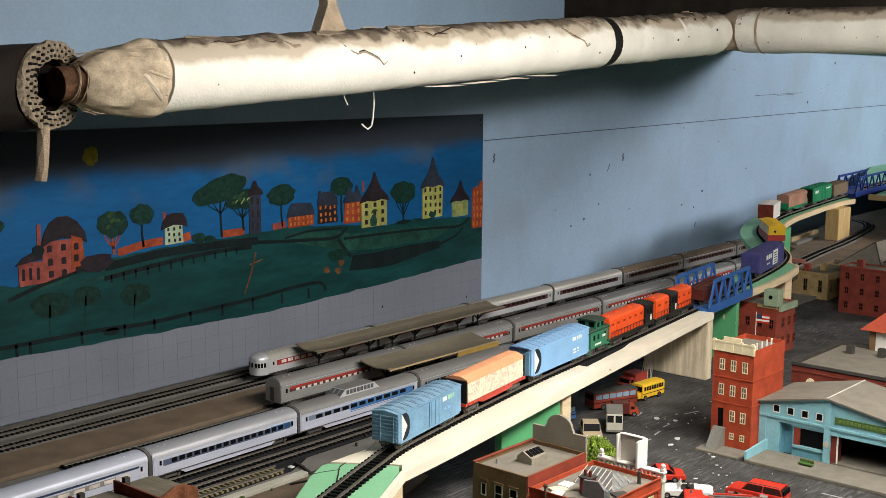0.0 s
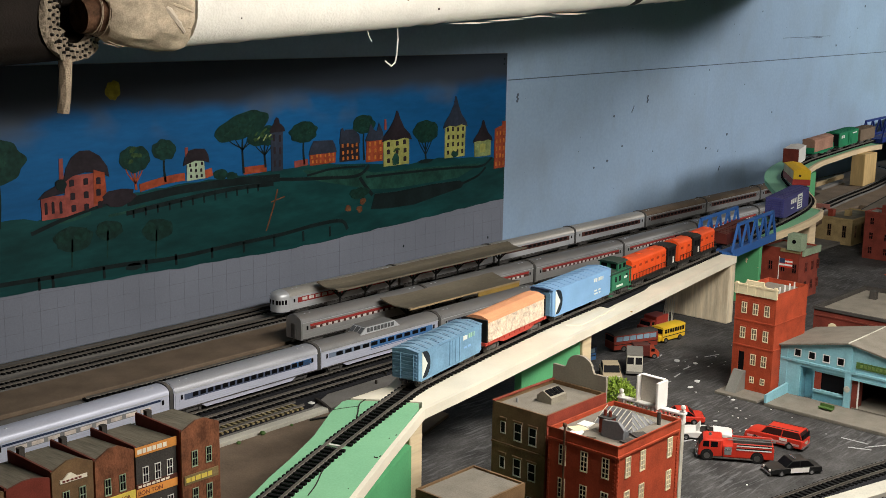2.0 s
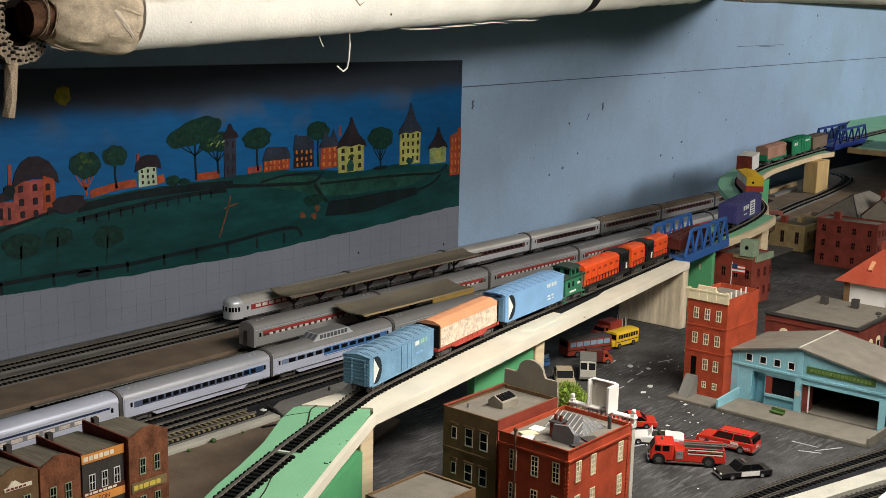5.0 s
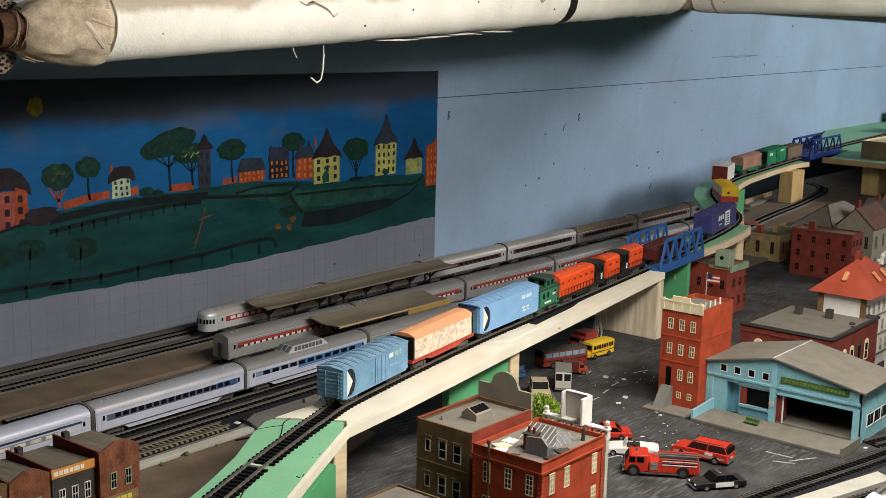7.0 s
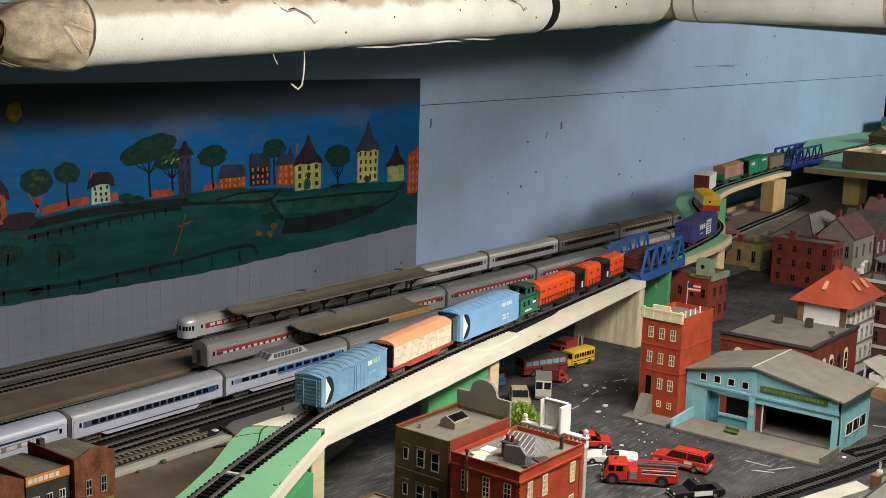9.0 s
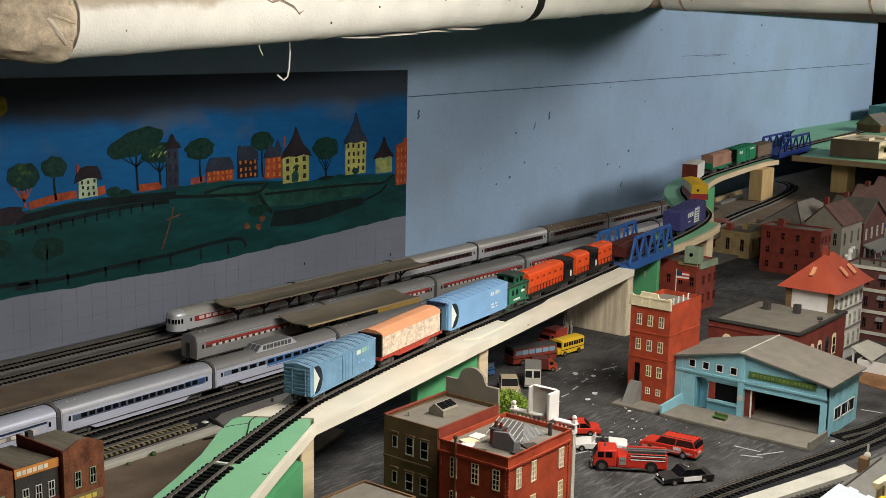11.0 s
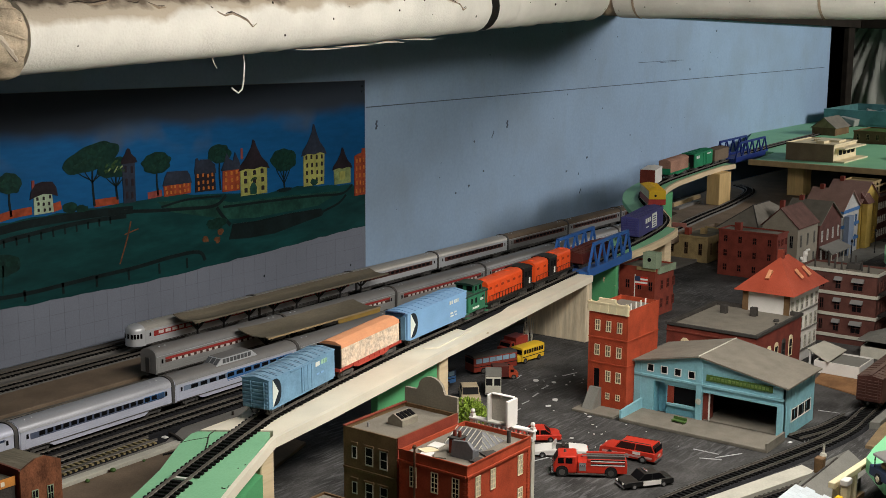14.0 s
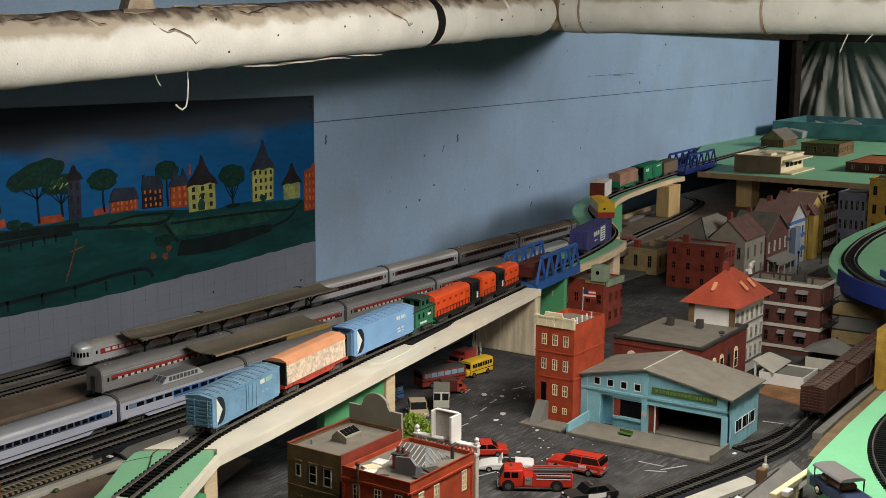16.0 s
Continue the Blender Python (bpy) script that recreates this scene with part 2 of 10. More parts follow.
M_SILVER = mat("dull_silver_plastic", (0.42, 0.42, 0.41), 0.42, 0.45, var=0.12, size=0.05, dust=0.35, dust_col=(0.24, 0.22, 0.20))
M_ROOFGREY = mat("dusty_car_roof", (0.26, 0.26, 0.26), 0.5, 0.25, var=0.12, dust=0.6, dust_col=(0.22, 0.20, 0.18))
M_SILVERLT = mat("pale_silver", (0.62, 0.64, 0.66), 0.38, 0.3, var=0.08, size=0.05, dust=0.2, dust_col=(0.3, 0.28, 0.26))
M_RED = mat("red_stripe", (0.36, 0.045, 0.04), 0.5)
M_BLUEST = mat("blue_stripe", (0.06, 0.16, 0.36), 0.5)
M_NAVY = mat("navy_band", (0.03, 0.045, 0.09), 0.45)
M_WHITE = mat("white_plastic", (0.72, 0.70, 0.66), 0.5, var=0.08)
M_WINLIT = mat("pale_car_window", (0.66, 0.58, 0.52), 0.3, var=0.25, size=0.01)
M_WINDARK = mat("dark_glass", (0.005, 0.005, 0.006), 0.5, spec=0.06)
M_BLACK = mat("black_plastic", (0.010, 0.010, 0.010), 0.5, var=0.3, dust=0.10)
M_STEEL = mat("dark_truck_frame", (0.09, 0.085, 0.08), 0.6, 0.2, var=0.3, dust=0.3)
M_CPBLUE = mat("light_blue_car_paint", (0.165, 0.310, 0.45), 0.6, var=0.16, size=0.02, dust=0.22, dust_col=(0.25, 0.30, 0.32))
M_CPBLUE2 = mat("sky_blue_car_paint", (0.22, 0.41, 0.66), 0.5, var=0.08, size=0.03, dust=0.15)
M_ORANGE = mat("orange_paint", (0.72, 0.085, 0.018), 0.45, var=0.1, dust=0.12)
M_SALMON = mat("salmon_load_top", (0.72, 0.33, 0.17), 0.75, var=0.1, bump=0.2)
M_CHIPS = mat("pale_wrapped_load", (0.74, 0.60, 0.46), 0.8, var=0.25, size=0.006, grain=0.003, bump=0.6)
M_FLATRED = mat("red_flatcar", (0.42, 0.06, 0.04), 0.5, var=0.15)
M_CABOOSE = mat("dark_green_caboose", (0.03, 0.16, 0.085), 0.5, dust=0.1)
M_PURPLE = mat("purple_blue_car", (0.055, 0.055, 0.18), 0.55, dust=0.15)
M_YELLOW = mat("yellow_paint", (0.72, 0.46, 0.03), 0.5, var=0.1)
M_GREENCAR = mat("kelly_green_car", (0.02, 0.22, 0.10), 0.5)
M_TRUSS = mat("blue_truss", (0.03, 0.11, 0.34), 0.45, var=0.1, dust=0.15)
M_TRUSS_D = mat("navy_truss", (0.02, 0.04, 0.20), 0.45, var=0.1)
M_PINKLOAD = mat("pinkish_load", (0.36, 0.20, 0.14), 0.85, var=0.2, bump=0.4)
M_BRICK = brick_mat("red_brick", (0.23, 0.044, 0.026))
M_BRICK_HI = brick_mat("bright_red_brick", (0.36, 0.058, 0.024), dust=0.05)
M_BRICK_DK = brick_mat("dark_red_brick", (0.17, 0.036, 0.024))
M_BRICK_MAROON = brick_mat("maroon_brick", (0.10, 0.040, 0.032))
M_BRICK_BR = brick_mat("brown_brick", (0.165, 0.100, 0.050))
M_BRICK_RUST = mat("rust_streaked_front", (0.185, 0.072, 0.036), 0.75, var=0.42, size=0.010, streak=(1, 1, 0.75), bump=0.3, dust=0.2)
M_TAN = brick_mat("tan_brick", (0.31, 0.23, 0.11))
M_OCHRE = brick_mat("ochre_brick", (0.42, 0.26, 0.05))
M_SLATE = mat("grey_brown_roof", (0.180, 0.165, 0.135), 0.85, var=0.15, size=0.02, bump=0.3, dust=0.3, dust_col=(0.24, 0.21, 0.17))
M_ROOFDK = mat("dark_roof", (0.055, 0.05, 0.045), 0.85, var=0.25, bump=0.3)
M_ROOFGREEN = mat("olive_grey_roof", (0.175, 0.155, 0.115), 0.85, var=0.25, size=0.006, streak=(1, 0.1, 1), bump=0.3)
M_ROOFRED = mat("red_tile_roof", (0.40, 0.065, 0.03), 0.7, var=0.15, bump=0.4, dust=0.1)
M_STONE_W = mat("warm_grey_plaster", (0.26, 0.235, 0.185), 0.85, var=0.12, bump=0.15)
M_STONE = mat("grey_stone", (0.19, 0.185, 0.165), 0.85, var=0.13, bump=0.15)
M_TRIM = mat("cream_trim", (0.74, 0.64, 0.42), 0.6, var=0.12)
M_PALEGREEN = mat("pale_green_plastic", (0.26, 0.33, 0.22), 0.7, var=0.2)
M_TURQ = mat("turquoise_plastic", (0.24, 0.48, 0.55), 0.55, var=0.12, size=0.025, dust=0.1)
M_BLIND = mat("pale_window_blind", (0.50, 0.44, 0.33), 0.7, var=0.3, size=0.006)
# darker turquoise copy: the station recess's shade is put into this colour
M_TURQ_SHADE = mat("turquoise_recess_shade", (0.15, 0.37, 0.46), 0.55, var=0.12)
M_CANOPY = mat("taupe_canopy", (0.190, 0.163, 0.118), 0.8, var=0.18, size=0.03, bump=0.2, streak=(0.3, 1, 1))
M_GOLD = mat("ochre_canopy_edge", (0.36, 0.23, 0.06), 0.7, var=0.2)
M_SIGN_Y = mat("yellow_sign", (0.72, 0.56, 0.10), 0.6)
M_SIGN_O = mat("orange_sign", (0.72, 0.30, 0.07), 0.6)
M_SIGN_W = mat("white_lettering", (0.8, 0.74, 0.6), 0.6)
M_SIGN_G = mat("green_sign", (0.07, 0.13, 0.035), 0.6, var=0.3)
M_CARRED = mat("toy_red", (0.50, 0.036, 0.020), 0.32, var=0.10)
M_TYRE = mat("tyre_black", (0.015, 0.015, 0.015), 0.7)
M_CHROME = mat("chrome", (0.6, 0.6, 0.6), 0.2, 0.9)
M_PAPER = mat("paper_scrap", (0.72, 0.72, 0.70), 0.7, var=0.1)
M_LEAF = mat("bush_leaf", (0.17, 0.25, 0.03), 0.7, var=0.4, size=0.004)
def canvas_mat():
    """White lagging cloth with a ragged tide of old dirt lying on its upper side, and faint scuffs."""
    m = mat("white_canvas_lagging", (0.80, 0.77, 0.70), 0.75, var=0.08, size=0.05, grain=0.003, bump=0.3)
    nt = m.node_tree
    b = nt.nodes["Principled BSDF"]
    tc, ge = nt.nodes.new("ShaderNodeTexCoord"), nt.nodes.new("ShaderNodeNewGeometry")
    sp = nt.nodes.new("ShaderNodeSeparateXYZ")
    nt.links.new(ge.outputs["Normal"], sp.inputs[0])
    last = b.inputs["Base Color"].links[0].from_socket
    for scale, lo, hi, col, top in ((16, 0.46, 0.66, (0.46, 0.38, 0.28, 1), 0.85), (34, 0.80, 1.00, (0.15, 0.115, 0.085, 1), 0.92), (60, 1.02, 1.16, (0.05, 0.038, 0.03, 1), 0.8)):
        n = nt.nodes.new("ShaderNodeTexNoise")
        n.inputs["Scale"].default_value, n.inputs["Detail"].default_value = scale, 6
        nt.links.new(tc.outputs["Object"], n.inputs["Vector"])
        ma = nt.nodes.new("ShaderNodeMath")
        ma.operation, ma.inputs[1].default_value = "MULTIPLY_ADD", 1.1
        nt.links.new(n.outputs["Fac"], ma.inputs[0])
        off = nt.nodes.new("ShaderNodeMath")
        off.operation, off.inputs[1].default_value = "SUBTRACT", 0.42
        nt.links.new(sp.outputs["Z"], off.inputs[0])
        nt.links.new(off.outputs[0], ma.inputs[2])
        r = nt.nodes.new("ShaderNodeMapRange")
        r.inputs["From Min"].default_value, r.inputs["From Max"].default_value, r.inputs["To Max"].default_value = lo, hi, top
        nt.links.new(ma.outputs[0], r.inputs["Value"])
        mx = nt.nodes.new("ShaderNodeMix")
        mx.data_type = "RGBA"
        nt.links.new(r.outputs[0], mx.inputs["Factor"])
        nt.links.new(last, mx.inputs["A"])
        mx.inputs["B"].default_value = col
        last = mx.outputs["Result"]
    nt.links.new(last, b.inputs["Base Color"])
    return m


M_CANVAS = canvas_mat()
M_TWIST = mat("pale_twisted_canvas", (0.58, 0.50, 0.40), 0.8, var=0.15, bump=0.3)
M_DIRT = mat("crack_dirt", (0.035, 0.026, 0.020), 0.9, var=0.3)
M_TORN = mat("torn_brown_lagging", (0.20, 0.105, 0.045), 0.9, var=0.4, size=0.01, bump=0.6)
M_PINE_O = mat("orange_pine", (0.60, 0.42, 0.19), 0.55, var=0.15, size=0.012, streak=(1, 1, 0.12), bump=0.1)
M_CANVAS_OLD = mat("aged_canvas", (0.36, 0.28, 0.20), 0.85, var=0.25, size=0.02, bump=0.6, dust=0.6)
M_PAPERWRAP = mat("brown_pipe_wrap", (0.013, 0.009, 0.007), 0.8, var=0.3, size=0.03, bump=0.4, dust=0.04)
M_AIRCELL = mat("corrugated_core", (0.23, 0.185, 0.135), 0.9, var=0.4, size=0.005, grain=0.003, bump=0.9)
M_GATHER = mat("tan_gathered_canvas", (0.50, 0.41, 0.30), 0.9, var=0.3, size=0.012, grain=0.0016, bump=0.35)
M_RUST = mat("rusty_iron", (0.10, 0.05, 0.028), 0.8, 0.2, var=0.5, size=0.01, bump=0.5)
M_BAND = mat("black_band", (0.012, 0.011, 0.010), 0.6)
M_STRING = mat("white_string", (0.75, 0.72, 0.65), 0.8)
M_PLASTIC = mat("grey_plastic_sheet", (0.36, 0.36, 0.32), 0.4, var=0.15, size=0.10)
M_DARKWOOD_SHADE = mat("dark_timber_and_shade", (0.022, 0.017, 0.013), 0.85, var=0.3)
M_TEAL = mat("teal_crate", (0.10, 0.24, 0.24), 0.35, var=0.25, size=0.04)
M_CEIL = mat("ceiling_boards", (0.08, 0.076, 0.072), 0.8, var=0.15, size=0.1)
M_FLOOR = mat("concrete_floor", (0.10, 0.097, 0.094), 0.85, var=0.2, size=0.2)


def asphalt_mat():
    """Black-painted board, rubbed through in pale slanting streaks."""
    m = mat("rubbed_black_street", (0.056, 0.054, 0.052), 0.8, var=0.45, size=0.05, grain=0.0025, bump=0.3)
    nt = m.node_tree
    b = nt.nodes["Principled BSDF"]
    tc = nt.nodes.new("ShaderNodeTexCoord")
    mp = nt.nodes.new("ShaderNodeMapping")
    mp.inputs["Rotation"].default_value = (0, 0, radians(38))
    mp.inputs["Scale"].default_value = (34, 240, 1)
    nt.links.new(tc.outputs["Object"], mp.inputs[0])
    n = nt.nodes.new("ShaderNodeTexNoise")
    n.inputs["Scale"].default_value, n.inputs["Detail"].default_value = 1.0, 7
    n.inputs["Distortion"].default_value = 0.5
    nt.links.new(mp.outputs[0], n.inputs["Vector"])
    r = nt.nodes.new("ShaderNodeMapRange")
    r.inputs["From Min"].default_value, r.inputs["From Max"].default_value = 0.50, 0.78
    r.inputs["To Max"].default_value = 0.66
    nt.links.new(n.outputs["Fac"], r.inputs["Value"])
    pn = nt.nodes.new("ShaderNodeTexNoise")
    pn.inputs["Scale"].default_value, pn.inputs["Detail"].default_value = 9, 3
    nt.links.new(tc.outputs["Object"], pn.inputs["Vector"])
    pr = nt.nodes.new("ShaderNodeMapRange")
    pr.inputs["From Min"].default_value, pr.inputs["From Max"].default_value, pr.inputs["To Min"].default_value = 0.42, 0.62, 0.15
    nt.links.new(pn.outputs["Fac"], pr.inputs["Value"])
    pm = nt.nodes.new("ShaderNodeMath")
    pm.operation = "MULTIPLY"
    nt.links.new(r.outputs[0], pm.inputs[0])
    nt.links.new(pr.outputs[0], pm.inputs[1])
    mix = nt.nodes.new("ShaderNodeMix")
    mix.data_type = "RGBA"
    nt.links.new(pm.outputs[0], mix.inputs["Factor"])
    old = b.inputs["Base Color"].links[0].from_socket
    nt.links.new(old, mix.inputs["A"])
    mix.inputs["B"].default_value = (0.26, 0.26, 0.265, 1)
    nt.links.new(mix.outputs["Result"], b.inputs["Base Color"])
    return m


M_STREET = asphalt_mat()

# ---- room and table ----
WALL_Y, END_X = 1.645, 4.648
single("wall_north", Geo().box(-2.6, WALL_Y, -0.95, END_X, WALL_Y + 0.06, 1.35), M_WALL, "light blue painted board wall with specks and a thin seam", "wall", kind="structure")
# end wall and recess near-black: the unlit corner's shade is put into colour
single("wall_east", Geo().box(5.15, -2.6, -0.95, 5.25, 2.2, 1.35), M_DARKWOOD_SHADE, "end wall, its lack of light put into a near-black colour", "wall", kind="structure")
single("wall_south", Geo().box(-2.6, -2.7, -0.95, 5.25, -2.6, 1.35), M_CEIL, "plain basement wall behind the aisle", "wall", kind="structure")
single("wall_west", Geo().box(-2.7, -2.7, -0.95, -2.6, WALL_Y + 0.06, 1.35), M_CEIL, "plain basement wall at the aisle's end", "wall", kind="structure")
single("wall_recess", Geo().box(END_X, 2.1, -0.95, 5.15, 2.2, 1.35), M_DARKWOOD_SHADE, "recess beside the wall's end, its shade put into a near-black colour", "wall", kind="structure")
single("ceiling", Geo().box(-2.7, -2.7, 1.35, 5.25, 2.2, 1.45), M_CEIL, "grey basement ceiling", "ceiling", kind="structure")
single("floor", Geo().box(-2.7, -2.7, -1.0, 5.25, 2.2, -0.95), M_FLOOR, "grey concrete basement floor", "floor", kind="structure")
single("wall_seam", Geo().box(2.02, WALL_Y - 0.0006, 0.3513, END_X - 0.05, WALL_Y + 0.001, 0.3532), M_SEAM, "thin dark joint between wall boards", "trim", kind="structure")
# the table: street level in front, slightly raised yard board along the wall
single("ground", Geo().box(0.32, -0.35, -0.02, 5.1, 1.19, 0.0), M_STREET, "black-painted board street rubbed through in pale streaks", "ground", kind="structure")
single("yard_board", Geo().box(0.10, 1.19, -0.02, 5.1, WALL_Y - 0.0005, 0.006), M_GREYBOARD, "grey yard board carrying the tracks beside the wall", "ground", kind="structure")
single("bare_board", Geo().prism([(0.34, 0.80), (0.72, 0.80), (0.93, 0.93), (1.04, 1.005), (1.20, 1.06), (1.20, 1.172), (0.34, 1.172)], "z", 0.0, 0.004), M_BROWN, "bare brown board beside the green ramp", "ground", kind="structure")
single("table_apron", Geo().box(0.30, -0.37, -0.14, 0.32, 1.19, 0.0).box(0.32, -0.37, -0.14, 5.1, -0.35, 0.0), M_PLY, "plywood edge of the railway table", "table", kind="structure")
tbl = thing("table_trestle", "timber trestle legs under the railway table", "trestle")
for lx in (0.5, 2.0, 3.5, 4.9):
    for ly in (-0.2, 1.4):
        part("leg", Geo().box(lx - 0.03, ly - 0.03, -0.95, lx + 0.03, ly + 0.03, -0.02), M_PLY, tbl)

# chips, scuffs and nail heads on the wall
rnd = random.Random(5)
g = Geo()
for _ in range(60):
    x, z, q = rnd.uniform(2.05, 4.5), rnd.uniform(0.06, 0.52), 0.0006 + 0.0016 * rnd.random() ** 3
    g.box(x, WALL_Y - 0.0008, z, x + q, WALL_Y + 0.001, z + q * rnd.uniform(0.8, 1.8))
for x, z, h, kind in ((2.05, 0.315, 0.018, 1), (2.529, 0.285, 0.017, 1), (2.472, 0.265, 0.016, 2), (2.805, 0.148, 0.007, 0), (2.905, 0.174, 0.007, 0), (2.399, 0.254, 0.006, 0), (2.379, 0.156, 0.008, 0), (2.329, 0.145, 0.005, 0), (2.437, 0.184, 0.006, 0), (2.98, 0.296, 0.004, 0), (3.136, 0.215, 0.005, 0), (3.491, 0.381, 0.007, 0), (3.664, 0.49, 0.008, 0), (2.864, 0.136, 0.005, 2), (2.874, 0.09, 0.012, 2), (2.801, 0.34, 0.004, 0), (3.625, 0.427, 0.004, 0), (3.05, 0.48, 0.004, 0), (3.47, 0.241, 0.003, 0)):
    if kind == 0:
        g.prism([(x + h * 0.5 * math.cos(a) * rnd.uniform(0.5, 1.3), z + h * 0.5 * math.sin(a) * rnd.uniform(0.5, 1.3)) for a in [math.pi * i / 4 for i in range(8)]], "y", WALL_Y - 0.0008, WALL_Y + 0.001)
    else:
        lean = 0.0 if kind == 1 else 0.6
        for k in range(4):
            u = x + lean * h * (k - 1.5) / 4 + (k % 2) * 0.002 * (kind == 1)
            g.box(u, WALL_Y - 0.001, z - h / 2 + k * h / 4, u + (0.0042 if kind == 1 else 0.0018), WALL_Y + 0.001, z - h / 2 + (k + 1) * h / 4)
for x0, z0, x1 in ((3.17, 0.408, 3.45), (3.30, 0.405, 3.40)):
    g.box(x0, WALL_Y - 0.0004, z0, x1, WALL_Y + 0.001, z0 + 0.0012)
single("wall_specks", g, M_SEAM, "dark chips and specks in the wall paint", "paint chips", kind="stuff")

# ---- painted panel on the wall ----
PY = WALL_Y - 0.004
mural = thing("painted_panel", "hand-painted landscape panel with houses and trees on the wall", "mural")


def flat(name, poly, material, layer, label=""):
    """A coat of paint with its own outline, in (x, z), on the panel."""
    return part(name, Geo().prism(poly, "y", PY - 0.00025 * layer, PY + 0.0005), material, mural, label)


part("board", Geo().prism([(-0.40, 0.008), (2.012, 0.008), (2.013, 0.4065), (0.90, 0.424), (-0.40, 0.440)], "y", PY, WALL_Y - 0.0005), M_GRID, mural, "grey lower board with a faint pencilled grid")


def sky_mat():
    """Painted sky: blue below, running into a dark cloud bank with a wavy lower edge."""
    m = mat("mural_sky", (0.006, 0.092, 0.255), 0.6, var=0.16, size=0.12, grain=0.012, streak=(0.4, 1, 1.6))
    nt = m.node_tree
    b = nt.nodes["Principled BSDF"]
    tc = nt.nodes.new("ShaderNodeTexCoord")
    sp = nt.nodes.new("ShaderNodeSeparateXYZ")
    nt.links.new(tc.outputs["Object"], sp.inputs[0])
    n = nt.nodes.new("ShaderNodeTexNoise")
    n.inputs["Scale"].default_value = 7
    nt.links.new(tc.outputs["Object"], n.inputs["Vector"])
    ma = nt.nodes.new("ShaderNodeMath")
    ma.operation, ma.inputs[1].default_value = "MULTIPLY_ADD", 0.05
    nt.links.new(n.outputs["Fac"], ma.inputs[0])
    nt.links.new(sp.outputs["Z"], ma.inputs[2])
    r = nt.nodes.new("ShaderNodeMapRange")
    r.inputs["From Min"].default_value, r.inputs["From Max"].default_value = 0.360, 0.392
    r.interpolation_type = "SMOOTHSTEP"
    nt.links.new(ma.outputs[0], r.inputs["Value"])
    mix = nt.nodes.new("ShaderNodeMix")
    mix.data_type = "RGBA"
    nt.links.new(r.outputs[0], mix.inputs["Factor"])
    nt.links.new(b.inputs["Base Color"].links[0].from_socket, mix.inputs["A"])
    mix.inputs["B"].default_value = (0.036, 0.047, 0.066, 1)
    hz = nt.nodes.new("ShaderNodeTexNoise")
    hz.inputs["Scale"].default_value, hz.inputs["Detail"].default_value = 9, 2
    nt.links.new(tc.outputs["Object"], hz.inputs["Vector"])
    hr = nt.nodes.new("ShaderNodeMapRange")
    hr.inputs["From Min"].default_value, hr.inputs["From Max"].default_value = 0.52, 0.74
    nt.links.new(hz.outputs["Fac"], hr.inputs["Value"])
    band = nt.nodes.new("ShaderNodeMapRange")
    band.inputs["From Min"].default_value, band.inputs["From Max"].default_value = 0.318, 0.352
    band.interpolation_type = "SMOOTHSTEP"
    nt.links.new(ma.outputs[0], band.inputs["Value"])
    amt = nt.nodes.new("ShaderNodeMath")
    amt.operation = "MULTIPLY"
    nt.links.new(hr.outputs[0], amt.inputs[0])
    nt.links.new(band.outputs[0], amt.inputs[1])
    haze = nt.nodes.new("ShaderNodeMix")
    haze.data_type = "RGBA"
    nt.links.new(amt.outputs[0], haze.inputs["Factor"])
    nt.links.new(b.inputs["Base Color"].links[0].from_socket, haze.inputs["A"])
    haze.inputs["B"].default_value = (0.085, 0.105, 0.135, 1)
    nt.links.new(haze.outputs["Result"], mix.inputs["A"])
    nt.links.new(mix.outputs["Result"], b.inputs["Base Color"])
    return m


def wavy(f, x0, x1, n, amp, seed):
    r = random.Random(seed)
    return [(x0 + (x1 - x0) * i / n, f(x0 + (x1 - x0) * i / n) + amp * (r.random() - 0.5)) for i in range(n + 1)]


M_MSKY = sky_mat()
flat("sky", [(-0.39, 0.14), (2.0115, 0.14), (2.0122, 0.4058), (0.90, 0.4232), (-0.39, 0.4392)], M_MSKY, 1, "blue sky under a dark cloud bank")
HILL = [(-0.39, 0.215), (0.90, 0.212), (0.976, 0.205), (1.082, 0.221), (1.142, 0.227), (1.283, 0.230), (1.486, 0.235), (1.63, 0.222), (1.731, 0.211), (1.825, 0.215), (1.977, 0.202), (2.0115, 0.180)]
LOW = [(-0.39, 0.108), (0.95, 0.104), (1.195, 0.097), (1.453, 0.094), (1.673, 0.101), (2.0115, 0.114)]


def level(line, x):
    for (xa, za), (xb, zb) in zip(line, line[1:]):
        if x <= xb:
            return za + (zb - za) * (x - xa) / (xb - xa)
    return line[-1][1]


flat("hillside", wavy(lambda x: level(HILL, x), -0.39, 2.0115, 120, 0.004, 3) + wavy(lambda x: level(LOW, x), -0.39, 2.0115, 120, 0.0025, 4)[::-1], M_HILL, 2, "dark green painted hills")
M_MDARK = mat("mural_black_green", (0.006, 0.014, 0.015), 0.6, var=0.3, grain=0.006)
M_MTREE = mat("mural_tree_green", (0.006, 0.032, 0.024), 0.6, var=0.4, size=0.01, grain=0.006)
M_MPINK = mat("mural_pink_red", (0.27, 0.065, 0.052), 0.6, var=0.3, size=0.02, grain=0.006)
M_MRED = mat("mural_brick_red", (0.30, 0.060, 0.025), 0.6, var=0.3, size=0.02, grain=0.006)
M_MYEL = mat("mural_yellow", (0.36, 0.37, 0.11), 0.6, var=0.25, size=0.02, grain=0.006)
M_MPALE = mat("mural_pale_green", (0.38, 0.48, 0.34), 0.6, var=0.2, size=0.02, grain=0.006)
M_MROOF = mat("mural_dark_roof", (0.020, 0.015, 0.020), 0.6, var=0.3, grain=0.006)
